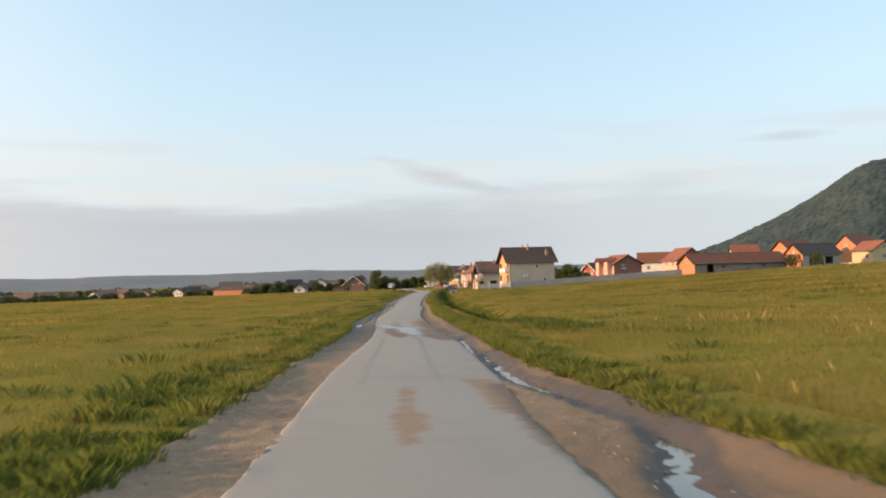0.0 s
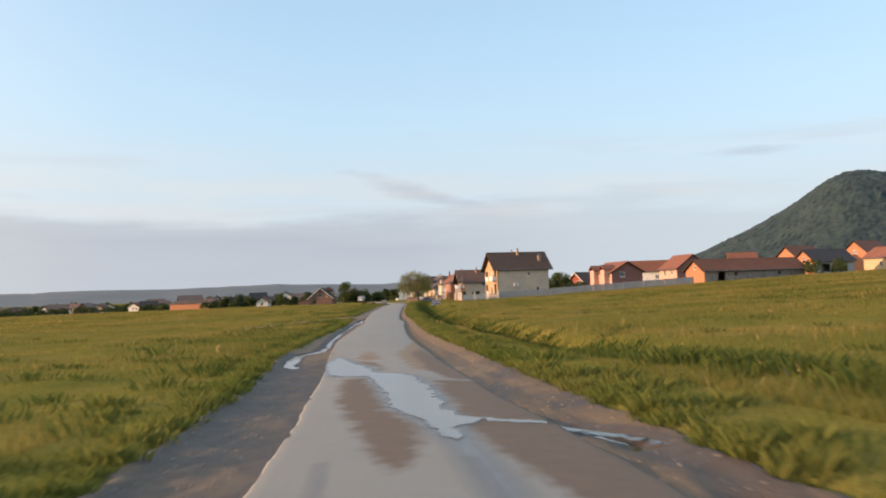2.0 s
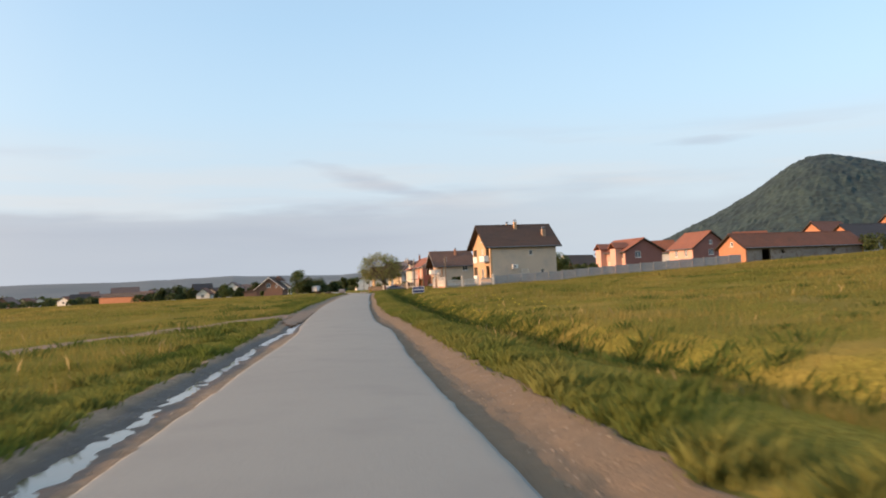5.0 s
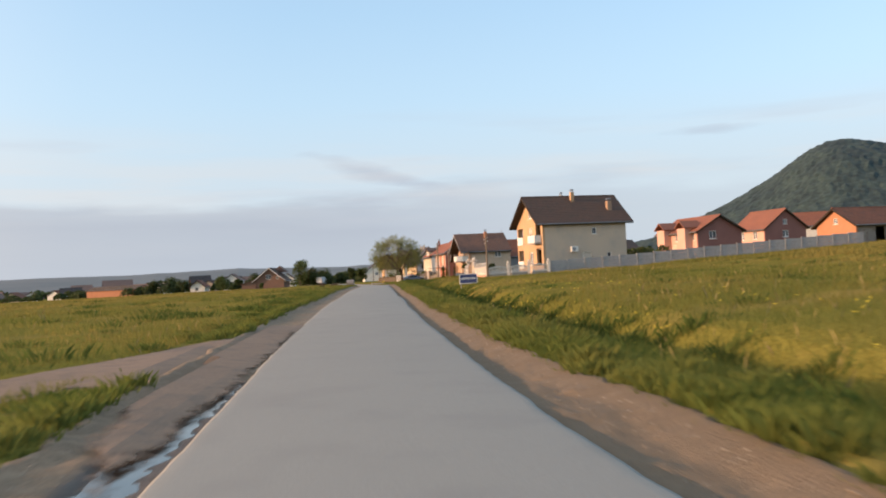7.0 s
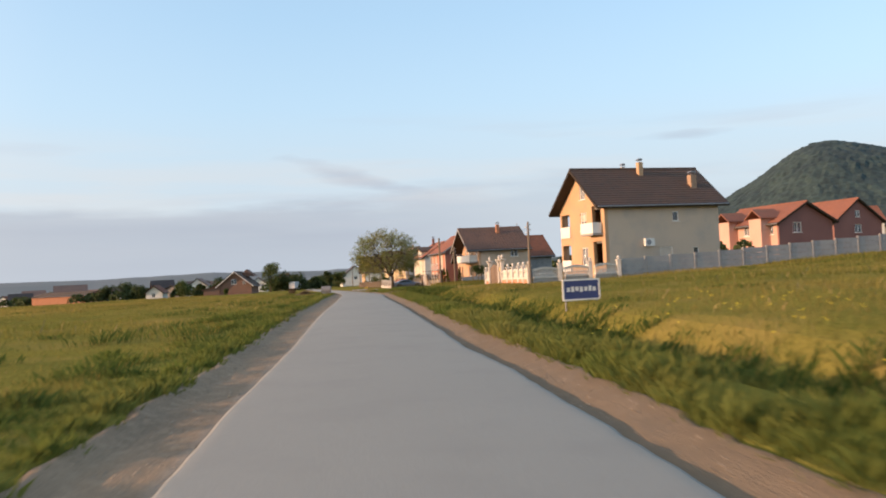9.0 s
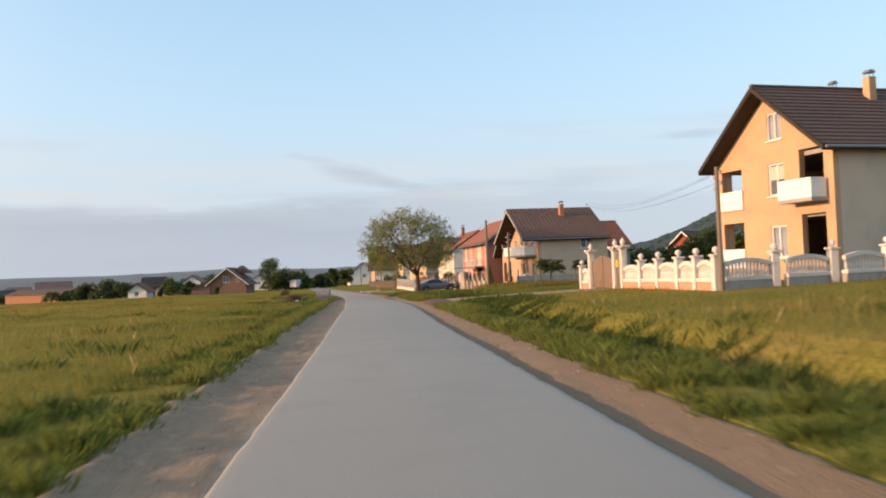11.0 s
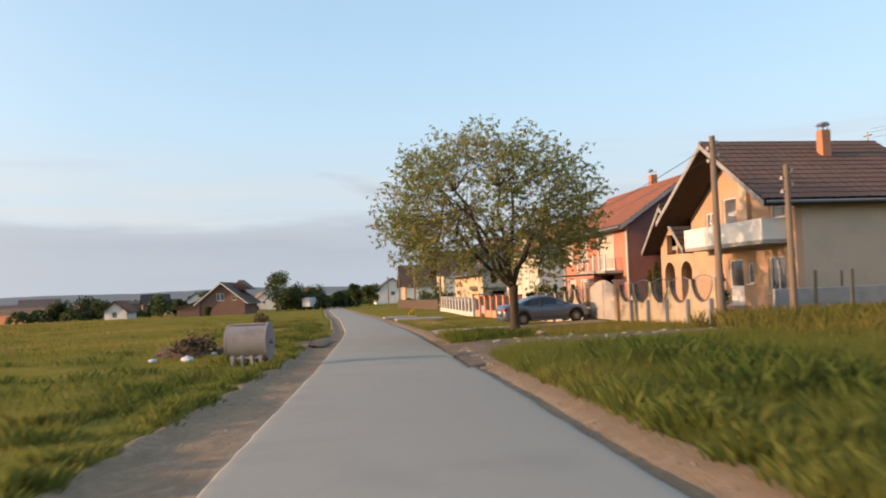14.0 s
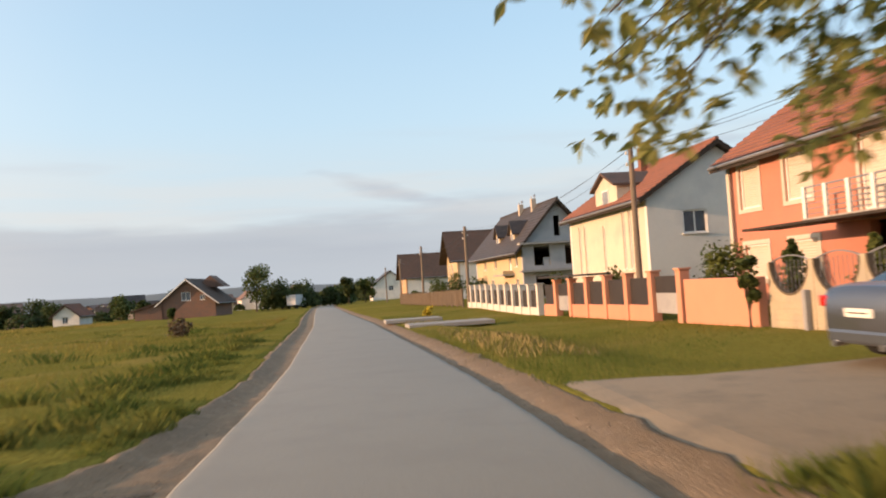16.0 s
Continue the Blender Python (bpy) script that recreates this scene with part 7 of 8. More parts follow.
# trees across the meadow and by the street
for i, (x, y, r, h, tr, mm) in enumerate(((-31.4, 396, 4.6, 9.0, 0.3, LEAF_MID), (-27.0, 402, 4.2, 5.0, 0.8, LEAF_DARK), (-23.5, 410, 3.8, 4.6, 0.8, LEAF_DARK), (-48.5, 398, 3.2, 5.5, 1.0, LEAF_DARK),
                                           (-74, 404, 3.8, 5.0, 0.5, LEAF_DARK), (-80, 410, 4.4, 5.0, 0.5, LEAF_DARK), (-60.5, 402, 3.6, 4.6, 0.6, LEAF_MID), (-12.5, 395, 2.2, 4.6, 1.2, LEAF_DARK), (-9.5, 410, 2.8, 4.2, 1.0, LEAF_MID),
                                           (-41.5, 368, 1.0, 1.6, 0.2, LEAF_MID), (-86, 406, 4.0, 4.5, 0.5, LEAF_DARK), (-53, 392, 2.0, 3.2, 0.5, LEAF_DARK))):
    bush((x, y, gland(x, y)), r, h, 1800, 0.5, mm, "dense dark green tree among the houses", "village_tree", 80 + i, "tree", tr, group="village trees")

for i, (x, y, r, h) in enumerate(((29.0, 232, 2.2, 3.0), (33.0, 236, 2.6, 4.2), (37.5, 234, 2.4, 4.0))):
    bush((x, y, gland(x, y)), r, h, 3200, 0.22, LEAF_MID, "leafy green garden tree behind the balustrade", "garden_tree", 120 + i, "tree", 0.4, group="garden trees")

# ---- the far village ----
rng = random.Random(5)
# roof colour made paler in place of haze over the far village
FAR_ROOF = two_scale("haze_pale_roof_tiles", (0.24, 0.15, 0.12), (0.2, 0.13, 0.11), (0.16, 0.12, 0.1), 0.4, 2.5, 0.85, 0.2, 30.0)
roofs = [FAR_ROOF, ROOF_BROWN, FAR_ROOF, ROOF_DARK, ROOF_OLD, FAR_ROOF]
wallsets = [WHITE_WALL, YELLOW_WALL, OLD_WALL, BARN_BRICK, PEACH, WHITE_WALL]
spots = [(-52, 412), (-57, 425), (-90, 428), (-128, 455), (-140, 470), (-150, 452), (-165, 480), (-182, 465), (-196, 490), (-215, 470), (-232, 500), (-250, 480), (-272, 505), (-300, 500), (-120, 500), (-95, 520), (-160, 540), (-70, 470), (-45, 470), (-200, 560), (-240, 590), (-110, 600), (-60, 560), (-36, 520), (-290, 620), (-150, 650), (-76, 425), (-335, 560)]
spots += [(rng.uniform(-430, -40), rng.uniform(560, 900)) for _ in range(26)]
spots += [(rng.uniform(-330, -118), rng.uniform(485, 560)) for _ in range(16)] + [(rng.uniform(-92, -56), rng.uniform(481, 540)) for _ in range(5)]
for i, (x, y) in enumerate(spots):
    y += (150 if x < -84 and y < 560 else (140 if y < 480 else 0)) if i < 54 else 0
    w = rng.choice(wallsets)
    hh = rng.choice((2.7, 2.9, 4.6))
    house("village_house", "small gabled village house across the meadow", (x, y, gland(x, y)), rng.choice((0, 90, 20, 75, 110)), rng.uniform(9, 13), rng.uniform(7, 9), hh, hh + rng.uniform(2.2, 3.2), {"N": w}, rng.choice(roofs),
          {"A": [(0, hh - 1.9, 1.2, 1.3, "win1"), (-2.2, hh - 1.9, 1.1, 1.3, "win1")], "N": [(-2.5, hh - 1.9, 1.2, 1.3, "win1"), (2, hh - 1.9, 1.2, 1.3, "win1")]}, oe=0.5, og=0.5)["group"] = "village houses"
# lean-to beside the brick house
bm = bmesh.new()
prism(bm, [(-2.2, -0.5), (2.4, -0.5), (2.4, 3.0), (-2.2, 1.7)], 4.0)
lt = solo("lean_to", bm, BARN_BRICK, "low lean-to shed with sloping roof", "shed", m=pose(-46.1, 374.5, gland(-46, 374)))
bm = bmesh.new()
prism(bm, [(-2.8, 1.58), (2.4, 3.05), (2.4, 3.22), (-2.8, 1.76)], 4.5)
part("roof", bm, ROOF_BROWN, lt)

# tree belts between the roofs, past counting
def belt(name, spots_, n, size, material, label, seed, zr=(0.5, 6.0)):
    rg = np.random.RandomState(seed)
    sp = np.array(spots_)
    k = rg.randint(0, len(sp), n)
    rad, ang = np.sqrt(rg.rand(n)), rg.rand(n) * 6.283
    x = sp[k, 0] + rad * np.cos(ang) * sp[k, 2]
    y = sp[k, 1] + rad * np.sin(ang) * sp[k, 2]
    z = land(x, y) + sp[k, 3] * np.sqrt(1.02 - rad ** 2) * (1 - 0.8 * rg.rand(n) ** 2) + zr[0] * rg.rand(n) * 0.3
    c = np.stack([x, y, z], 1)
    d = rg.normal(0, 1, (n, 3))
    d /= np.linalg.norm(d, axis=1)[:, None]
    s = np.cross(d, rg.normal(0, 1, (n, 3)))
    s /= np.linalg.norm(s, axis=1)[:, None]
    l = size * rg.uniform(0.6, 1.4, (n, 1))
    v = np.stack([c - d * l, c + s * l * 0.6, c + d * l, c - s * l * 0.6], 1).reshape(-1, 3)
    f = np.arange(4 * n).reshape(-1, 4)
    return mesh_ob(name, v.tolist(), f.tolist(), material, label, "trees", "stuff")


bs = [(rng.uniform(-340, -5), rng.uniform(420, 680), rng.uniform(2, 4.5), rng.uniform(2.0, 4.5)) for _ in range(70)]
bs += [(rng.uniform(-320, -112), rng.uniform(440, 500), rng.uniform(2.5, 4.5), rng.uniform(2.2, 3.8)) for _ in range(46)] + [(rng.uniform(-95, -48), rng.uniform(402, 460), rng.uniform(2, 3.5), rng.uniform(2.2, 3.6)) for _ in range(16)]
bs += [(rng.uniform(-33, -13), rng.uniform(402, 436), rng.uniform(2.2, 3.6), rng.uniform(3.2, 5.0)) for _ in range(16)] + [(rng.uniform(-24, 4), rng.uniform(470, 560), rng.uniform(3, 5), rng.uniform(3.5, 6)) for _ in range(14)]
belt("village_tree_belt", bs, 62000, 0.42, LEAF_DARK, "belt of dark trees between the village houses", 1)
bs = [(rng.uniform(-900, 500), rng.uniform(700, 1300), rng.uniform(6, 16), rng.uniform(5, 9)) for _ in range(240)]
belt("far_woods", bs, 26000, 2.2, LEAF_DARK, "far scattered woods on the plain", 2)
bs = [(rng.uniform(-20, 30), rng.uniform(520, 640), rng.uniform(3, 6), rng.uniform(5, 8)) for _ in range(18)]
belt("street_end_trees", bs, 7000, 0.8, LEAF_DARK, "dark trees at the end of the street", 3)
bs = [(rng.uniform(28, 36), rng.uniform(200, 216), 1.2, 2.2) for _ in range(8)] + [(rng.uniform(85, 92), rng.uniform(196, 204), 1.3, 3.2) for _ in range(6)] + [(rng.uniform(16, 40), rng.uniform(235, 262), 1.6, 3.0) for _ in range(16)]
belt("garden_hedges", bs, 9000, 0.22, LEAF_DARK, "dark garden hedges and fruit trees behind the fence", 4)

# truck far down the road
tk = thing("box_truck", pose(-24.0, 402, gland(-24.0, 402), 0, 0, 70), "small white box truck parked by the far houses", "truck")
bm = bmesh.new()
box(bm, (-0.6, 0, 1.9), (3.6, 2.1, 2.2), bev=0.05)
part("box_body", bm, WHITE_PAINT, tk)
bm = bmesh.new()
prism(bm, [(1.3, 0.5), (2.9, 0.5), (2.9, 1.4), (2.4, 2.3), (1.3, 2.3)], 0.95)
part("cab", bm, WHITE_PAINT, tk)
for sx in (-1.6, 2.1):
    for sy in (-0.85, 0.85):
        bm = bmesh.new()
        cyl(bm, (sx, sy - 0.12, 0.42), (sx, sy + 0.12, 0.42), 0.42, n=16)
        part("wheel", bm, BLACK, tk)

# more houses on the rise
house("brown_long_house", "cream house with brown roof on the rise", (76, 290, -1.9), -14, 13, 8, 5.0, 8.1, {"N": WHITE_WALL}, ROOF_OLD, {"N": [(-3, 2.2, 1.2, 1.3, "win"), (2, 2.2, 1.2, 1.3, "win")]}, oe=0.5, og=0.5)
house("red_gabled_house", "house with red timber gable and long brown roof", (57.3, 297.2, -2.8), 40, 13, 7.0, 2.9, 5.95, {"N": OLD_WALL, "A": RED_TIMBER}, ROOF_BROWN, {"A": [(-1.2, 1.9, 1.5, 1.4, "win"), (1.5, 1.9, 0.9, 1.4, "win")]}, oe=0.5, og=0.8, trim=WHITE)
house("behind_barn_house", "red-roofed house behind the long outbuilding", (109, 297, 0.0), -10, 9, 8, 5.0, 8.2, {"N": WHITE_WALL}, ROOF_RED, {}, oe=0.5, og=0.5)
house("block_gabled_house", "unplastered orange block house with red roof", (110, 258, 0.6), 20, 9.5, 8, 4.6, 7.7, {"N": OLD_WALL, "A": BRICK_WALL}, ROOF_RED, {"N": [(-2, 0.4, 2.2, 2.1, "hole"), (2, 2.6, 1.4, 1.2, "win")], "A": [(0, 3.2, 1.2, 1.2, "win")]}, oe=0.6, og=0.6)
house("dark_roofed_block_house", "house with dark slate-grey roof and orange block gable", (107, 238, 0.2), 12, 12, 8, 3.6, 6.3, {"N": PANEL_GREY, "A": BRICK_WALL}, ROOF_DARK, {"A": [(0, 3.4, 1.0, 1.0, "win")], "N": [(-2.5, 0.4, 2.6, 2.1, "hole"), (2.5, 0.4, 2.6, 2.1, "hole")]}, oe=0.6, og=0.6)
house("cream_gabled_house", "cream rendered house with red roof on the rise", (129, 246, 0.6), 100, 9, 8, 3.8, 6.4, {"N": YELLOW_WALL}, ROOF_RED, {"A": [(0, 1.2, 1.2, 1.3, "win"), (0, 4.0, 0.8, 0.9, "win")], "F": [(-2, 1.2, 1.2, 1.3, "win")]}, oe=0.5, og=0.5)
house("orange_gabled_house", "house with orange block gable and red roof on the rise", (133, 264, 1.4), 25, 10, 8, 5.0, 8.3, {"N": WHITE_WALL, "A": BRICK_WALL}, ROOF_RED, {"A": [(0, 4.4, 1.0, 1.0, "win")]}, oe=0.6, og=0.6)
house("rear_gabled_house", "grey house with brown roof behind the gabled house", (20.6, 240.6, -3.2), 8, 5.0, 8, 3.0, 5.8, {"N": PANEL_GREY}, ROOF_OLD, {"N": [(-2, 0.9, 0.9, 1.9, "door")]}, oe=0.4, og=0.4)
rng = random.Random(8)
for i in range(14):
    x, y = rng.uniform(130, 330), rng.uniform(260, 420)
    house("hillside_house", "red-roofed house on the slope below the hill", (x, y, gland(x, y)), rng.choice((10, 100, 60)), rng.uniform(9, 13), rng.uniform(8, 9.5), 4.2, rng.uniform(6.6, 7.6), {"N": rng.choice(wallsets)}, rng.choice((ROOF_RED, ROOF_OLD, ROOF_BROWN)),
          {"A": [(0, 2.4, 1.2, 1.3, "win1")], "N": [(-2, 2.4, 1.2, 1.3, "win1"), (2, 2.4, 1.2, 1.3, "win1")]}, oe=0.5, og=0.5)["group"] = "hillside houses"

# ---- grass ----
EDGE_Y = np.arange(-10, 420, 0.25)
EDGE_W, EDGE_L = np.array([verge_w(float(y)) for y in EDGE_Y]), np.array([verge_l(float(y)) for y in EDGE_Y])


def on_track(x, y):
    """Whether a place lies on the bare ruts or mouth of the earth track."""
    bare = np.hypot((x + 7.0) / 1.0, (y - 106.5) / 4.2) < 1
    for (ax, ay), (bx, by) in zip(TRACK_LINE, TRACK_LINE[1:]):
        u = np.clip(((x - ax) * (bx - ax) + (y - ay) * (by - ay)) / ((bx - ax) ** 2 + (by - ay) ** 2), 0, 1)
        off = np.hypot(x - ax - u * (bx - ax), y - ay - u * (by - ay))
        bare |= (off < 0.75) & ((off > 0.16) | (y > 101.5))
    return bare


def blades(name, n, y0, y1, d0, d1, h, w, material, label, seed, power=1.0, tri=False):
    """Grass blades, past counting, over a stretch of the land beside the road."""
    rg = np.random.RandomState(seed)
    y = y0 + (y1 - y0) * rg.rand(n)
    u = rg.rand(n) ** power
    d = d0 + (d1 - d0) * u
    x = road_x(y) + d
    ok = np.ones(len(x), bool)
    for (ax, bx, ay, by) in NO_GRASS:
        ok &= ~((x > ax) & (x < bx) & (y > ay) & (y < by))
    ok &= ~((d > 0) & (d < np.interp(y, EDGE_Y, EDGE_W) - 0.15 + 0.15 * rg.rand(len(d))))
    ok &= ~((d < 0) & (d > np.interp(y, EDGE_Y, EDGE_L) + 0.28 * rg.rand(len(d)) ** 2))
    ok &= ~on_track(x, y)
    x, y, d = x[ok], y[ok], d[ok]
    n = len(x)
    patchy = 0.75 + 0.5 * (np.sin(x * 0.31 + 1.3 * np.sin(y * 0.17)) * np.sin(y * 0.23 + 1.7 * np.sin(x * 0.13)))
    z = ground_z(x, y) - 0.02
    hh = h * rg.uniform(0.5, 1.25, n) * patchy * (1 + 0.35 * np.exp(-((d - ditch_d(y)) / 0.9) ** 2) * (y > 45) * (y < 180))
    hh *= np.where(d < 0, np.clip((np.interp(y, EDGE_Y, EDGE_L) - d) / 1.3, 0.45, 1), 1.0)
    a = rg.rand(n) * 6.28
    lean = rg.uniform(0.1, 0.6, n) * hh
    ww = w * rg.uniform(0.6, 1.3, n) * np.clip(0.3 + 0.7 * (np.abs(d) - 5) / 18, 0.3, 1)
    b = rg.rand(n) * 6.28
    base = np.stack([x, y, z], 1)
    side = np.stack([np.cos(a) * ww, np.sin(a) * ww, np.zeros(n)], 1)
    tip = base + np.stack([np.cos(b) * lean, np.sin(b) * lean, hh], 1)
    mid = base + np.stack([np.cos(b) * lean * 0.3, np.sin(b) * lean * 0.3, hh * 0.55], 1)
    k = 3 if tri else 4
    v = np.stack([base - side, base + side, tip] if tri else [base - side, base + side, mid + side * 0.8, tip], 1).reshape(-1, 3)
    me = bpy.data.meshes.new(name)
    me.vertices.add(k * n)
    me.vertices.foreach_set("co", v.ravel())
    me.loops.add(k * n)
    me.loops.foreach_set("vertex_index", np.arange(k * n))
    me.polygons.add(n)
    me.polygons.foreach_set("loop_start", np.arange(0, k * n, k))
    me.update()
    me.validate()
    me.materials.append(material)
    return tagged(new(name, me), label, "grass", "", "stuff")


# the middle line of the earth track into the meadow
TRACK_LINE = [(-6.9, 109.5), (-7.6, 106.0), (-8.6, 104.0), (-9.7, 101.6), (-10.7, 98.0), (-12.0, 92.0), (-13.6, 86.0)]
# bare places: x from, x to, y from, y to
NO_GRASS = [(-2.4, 8.2, 190.9, 198.6), (-2.8, 5.2, 229.0, 234.0), (-3, -2.0, 214.2, 221.6), (-2.0, -1.2, 216.0, 221.6), (-1.2, 3, 217.4, 221.4), (3, 5.2, 218.3, 220.0), (-10.5, -7.6, 226.7, 228.6), (13.5, 26.5, 184.5, 195.5), (10.5, 20, 226.8, 238), (8, 19, 240.5, 255), (-4.9, -2.2, 261.6, 263.4), (-4.0, -0.6, 256, 258)]
blades("verge_grass_left", 170000, -2, 255, -2.4, -7, 0.17, 0.016, GRASS_LUSH, "lush green verge grass", 1, 2.0, tri=True)
blades("verge_grass_right", 170000, -2, 255, 2.0, 7, 0.2, 0.016, GRASS_LUSH, "lush green verge grass", 2, 2.0, tri=True)
blades("meadow_grass_left", 240000, -2, 300, -4, -60, 0.24, 0.025, GRASS, "yellow-green meadow grass", 3, 2.2, tri=True)
blades("meadow_grass_right", 240000, -2, 190, 4.2, 60, 0.24, 0.025, GRASS, "yellow-green meadow grass", 4, 2.2, tri=True)
blades("plot_grass", 150000, 190, 275, 2.4, 22, 0.13, 0.024, GRASS_LUSH, "rough grass of the house plots", 5, 1.3, tri=True)
blades("plot_meadow", 60000, 196, 231, 3.0, 22, 0.2, 0.018, GRASS, "taller yellow-green grass before the gabled house", 11, 1.2, tri=True)
blades("tall_plot_grass", 60000, 199.0, 217.2, 2.25, 12, 0.32, 0.015, GRASS_LUSH, "tall uncut grass before the fence", 13, 1.5, tri=True)
blades("far_meadow_left", 105000, 20, 390, -30, -160, 0.28, 0.1, GRASS, "far meadow grass", 6, 1.3, tri=True)
blades("far_meadow_right", 95000, 20, 182, 30, 130, 0.28, 0.1, GRASS, "far meadow grass", 7, 1.2, tri=True)
blades("dry_stalks", 3000, -2, 212, 4, 24, 0.3, 0.006, STRAW, "pale dry grass stalks standing in the meadow", 8, 1.5)
blades("dry_stalks_left", 4000, -2, 300, -4, -30, 0.3, 0.006, STRAW, "pale dry grass stalks standing in the meadow", 9, 1.5)
blades("fence_weeds", 9000, 212.5, 220.5, 9.0, 17.5, 0.42, 0.016, GRASS, "tall pale weeds along the garden fence", 12, 1.0)
blades("straw_tussocks", 2600, 238, 262, 2.5, 4.2, 0.2, 0.011, STRAW, "dry straw-coloured tussocks by the road", 10, 1.0)


def tussocks(name, centres, each, spread, h, w, material, label, seed, low=0.45, over=0.0):
    """Thick clumps of taller grass, past counting: centres (y, offset, size)."""
    rg = np.random.RandomState(seed)
    cs = np.array(centres)
    k = np.repeat(np.arange(len(cs)), each)
    n = len(k)
    sz = cs[k, 2]
    rad, ang = np.abs(rg.normal(0, 0.55, n)), rg.rand(n) * 6.283
    y = cs[k, 0] + rad * np.sin(ang) * spread * sz
    d = cs[k, 1] + rad * np.cos(ang) * spread * sz * 1.6
    ok = (d > np.interp(y, EDGE_Y, EDGE_W) - over) | (d < np.interp(y, EDGE_Y, EDGE_L) + over)
    ok &= ~on_track(road_x(y) + d, y)
    y, d, rad, ang, sz = y[ok], d[ok], rad[ok], ang[ok], sz[ok]
    n = len(y)
    x = road_x(y) + d
    hh = h * sz * rg.uniform(0.6, 1.2, n) * np.exp(-(rad * 0.9) ** 2)
    hh *= np.where(d < 0, np.clip((np.interp(y, EDGE_Y, EDGE_L) - d) / 1.3, low, 1), 1.0)
    base = np.stack([x, y, ground_z(x, y) - 0.02], 1)
    a = rg.rand(n) * 6.283
    side = np.stack([np.cos(a), np.sin(a), np.zeros(n)], 1) * (w * rg.uniform(0.6, 1.3, n))[:, None]
    b = ang + rg.normal(0, 0.7, n)
    out = np.stack([np.cos(b), np.sin(b), np.zeros(n)], 1) * (hh * rg.uniform(0.2, 0.8, n))[:, None]
    up = np.stack([np.zeros(n), np.zeros(n), hh], 1)
    v = np.stack([base - side, base + side, base + out * 0.3 + up * 0.6 + side * 0.8, base + out + up], 1).reshape(-1, 3)
    return mesh_ob(name, v.tolist(), np.arange(4 * n).reshape(-1, 4).tolist(), material, label, "grass", "stuff")


rng = random.Random(77)
near_l = [(rng.uniform(0, 250), -2.72 - abs(rng.gauss(0, 1.0)), rng.uniform(0.6, 1.3)) for _ in range(520)]
near_r = [(rng.uniform(0, 184), 2.32 + abs(rng.gauss(0, 0.6)), rng.uniform(0.6, 1.3)) for _ in range(520)]
tussocks("lush_tussocks_left", near_l, 150, 0.5, 0.22, 0.0042, GRASS_LUSH, "thick lush grass clumps along the shoulder", 21)
tussocks("lush_tussocks_right", near_r, 150, 0.5, 0.22, 0.0042, GRASS_LUSH, "thick lush grass clumps along the shoulder", 22)
edge = [(y, verge_l(y) - 0.08 - abs(rng.gauss(0, 0.16)), rng.uniform(0.5, 1.25)) for y in (rng.uniform(2, 235) for _ in range(900))]
edge += [(y, verge_w(y) + 0.06 + abs(rng.gauss(0, 0.14)), rng.uniform(0.35, 0.8)) for y in (rng.uniform(2, 190) for _ in range(700))]
edge += [(y, verge_w(y) + 0.1 + abs(rng.gauss(0, 0.3)), rng.uniform(0.7, 1.4)) for y in [rng.uniform(198.8, 213) for _ in range(90)] + [rng.uniform(222.5, 228.6) for _ in range(50)]]
tussocks("edge_tufts", edge, 80, 0.4, 0.24, 0.0045, GRASS_LUSH, "uneven grass tufts hanging over the edge of the shoulder", 26, 0.8, 0.1)
# lush clumps in a darker green, deepening the shadow band of ditch and verge
shade = [(rng.uniform(30, 181), rng.gauss(0.05, 0.4), rng.uniform(0.8, 1.5)) for _ in range(620)] + [(rng.uniform(4, 255), -3.0 - 1.4 * rng.random(), rng.uniform(0.7, 1.2)) for _ in range(200)]
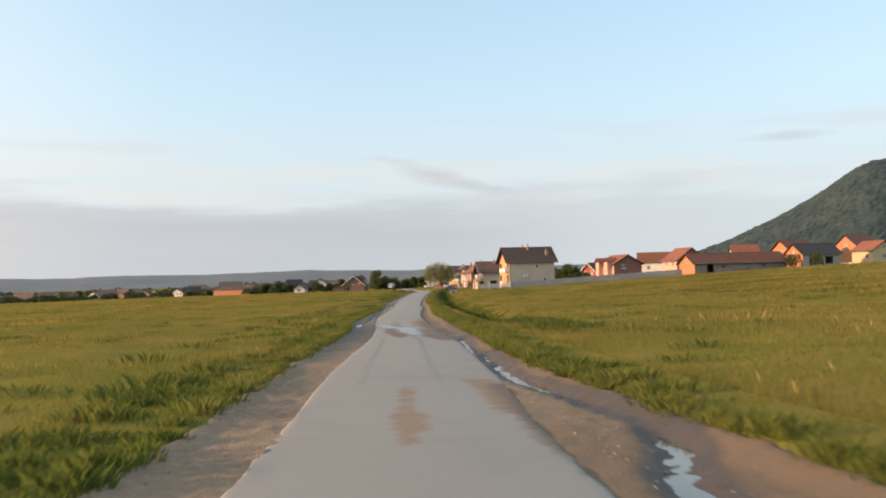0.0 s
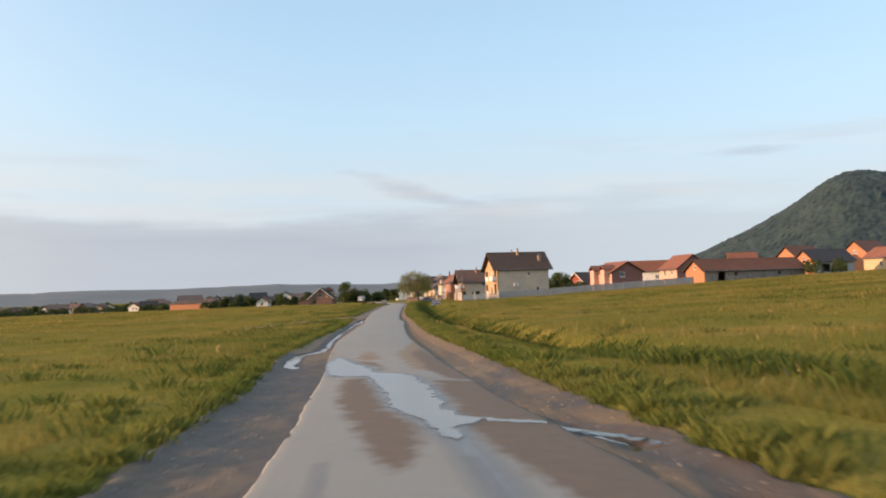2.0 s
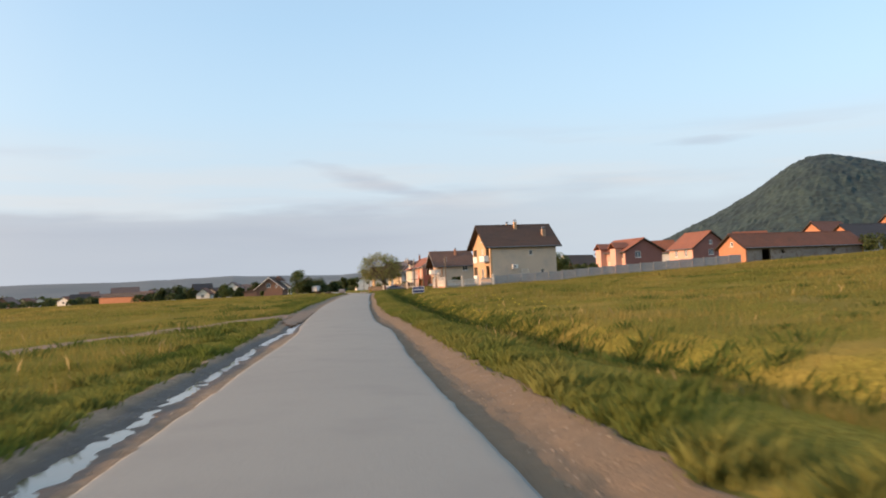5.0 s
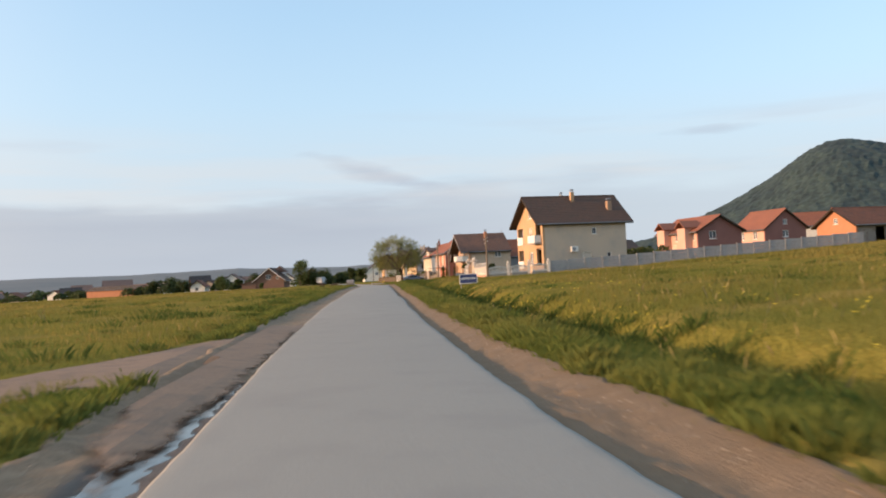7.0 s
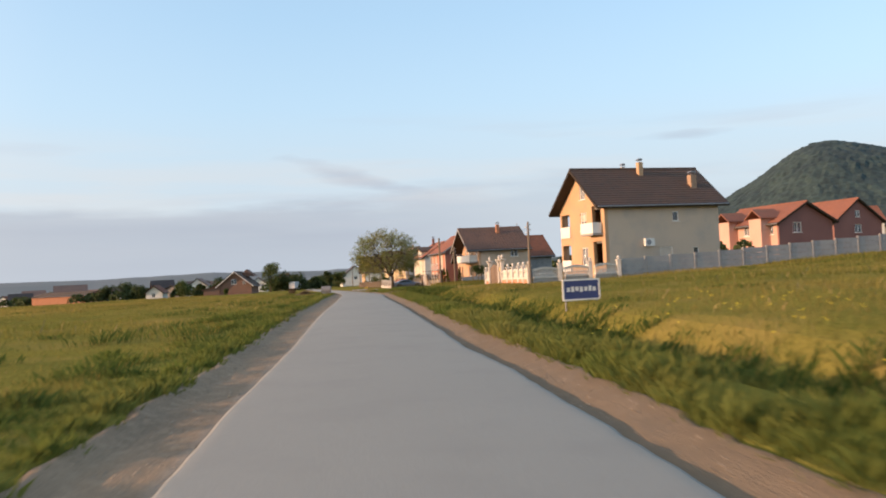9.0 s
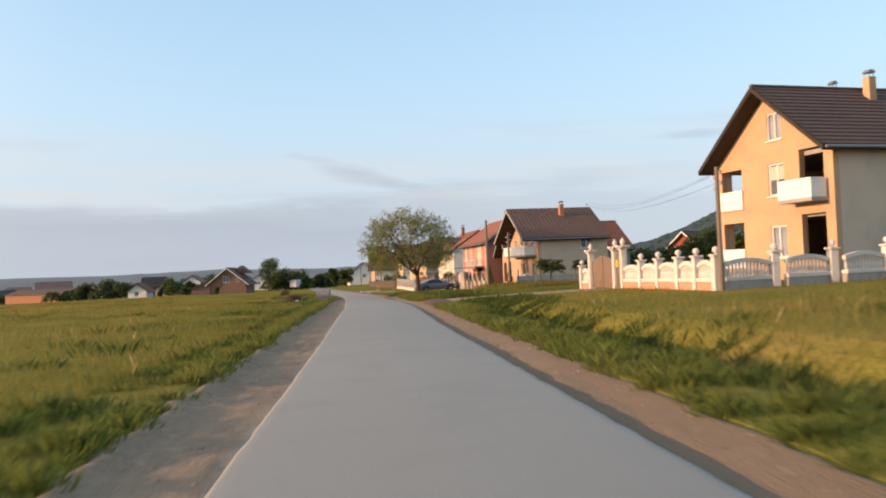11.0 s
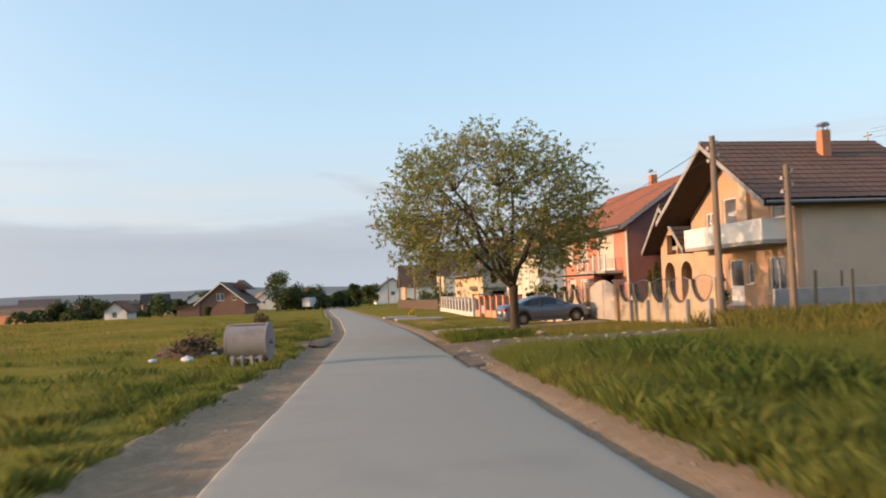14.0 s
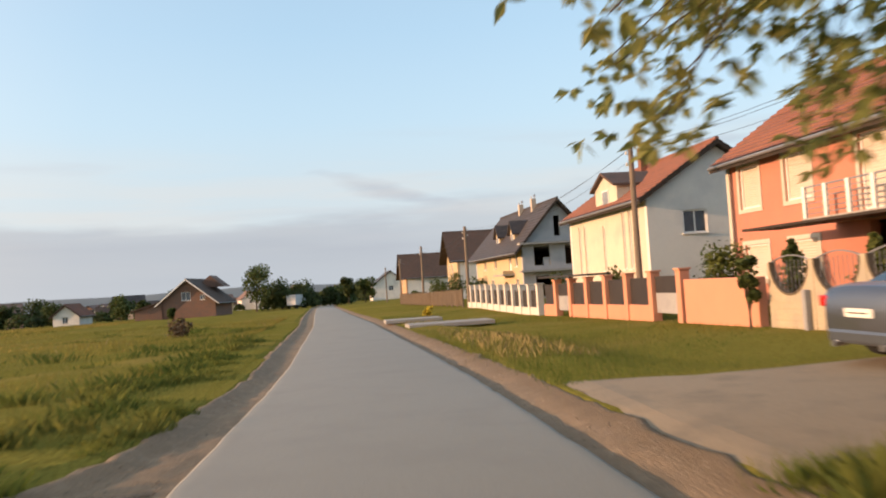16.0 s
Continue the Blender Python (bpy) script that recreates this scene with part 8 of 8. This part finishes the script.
shade = [(y, d if d < -2 else float(ditch_d(y)) + d, k) for y, d, k in shade]
shade += [(rng.uniform(199, 213), rng.gauss(4.9, 0.45), rng.uniform(1.0, 1.9)) for _ in range(90)] + [(rng.uniform(182, 189.8), rng.uniform(3.6, 6.8), rng.uniform(0.6, 1.15)) for _ in range(80)] + [(rng.uniform(222.5, 228.5), rng.gauss(3.9, 0.35), rng.uniform(0.7, 1.2)) for _ in range(36)]
tussocks("verge_shade_tussocks", shade, 85, 0.55, 0.24, 0.0045, GRASS_DARK, "dark green thick grass clumps that also stand in for ditch and verge shade", 25)
dark = [(rng.uniform(4, 280), -4 - 30 * rng.random() ** 1.5, rng.uniform(0.6, 1.3)) for _ in range(170)] + [(rng.uniform(4, 176), 5 + 30 * rng.random() ** 1.5, rng.uniform(0.6, 1.3)) for _ in range(170)]
dark += [(rng.uniform(4, 280), -3.3 - 6 * rng.random(), rng.uniform(0.8, 1.6)) for _ in range(150)]
tussocks("dark_tussocks", dark, 85, 0.8, 0.2, 0.0055, GRASS_DARK, "dark green tussocks scattered over the meadow", 23)
FLOWER = mat("yellow_petals", (0.75, 0.6, 0.04), (0.65, 0.5, 0.04), 3.0, 0.6)
rg = np.random.RandomState(24)
fy, fd = rg.uniform(92, 142, 190), 5.2 + 3.6 * rg.rand(190) ** 1.4
fv, ff = [], []
for y, d in zip(fy, fd):
    c = Vector((float(road_x(y)) + d, y, float(ground_z(road_x(y) + d, y)) + rg.uniform(0.16, 0.3)))
    for k in range(3):
        p = c + Vector((rg.normal(0, 0.02), rg.normal(0, 0.02), rg.normal(0, 0.012)))
        i = len(fv)
        fv += [p + Vector((0.016, 0, 0.004)), p + Vector((0, 0.016, 0)), p + Vector((-0.016, 0, 0.004)), p + Vector((0, -0.016, 0)), p + Vector((0, 0, 0.016))]
        ff += [(i, i + 1, i + 4), (i + 1, i + 2, i + 4), (i + 2, i + 3, i + 4), (i + 3, i, i + 4)]
mesh_ob("meadow_flowers", fv, ff, FLOWER, "small yellow flowers in the roadside meadow", "flowers", "stuff")
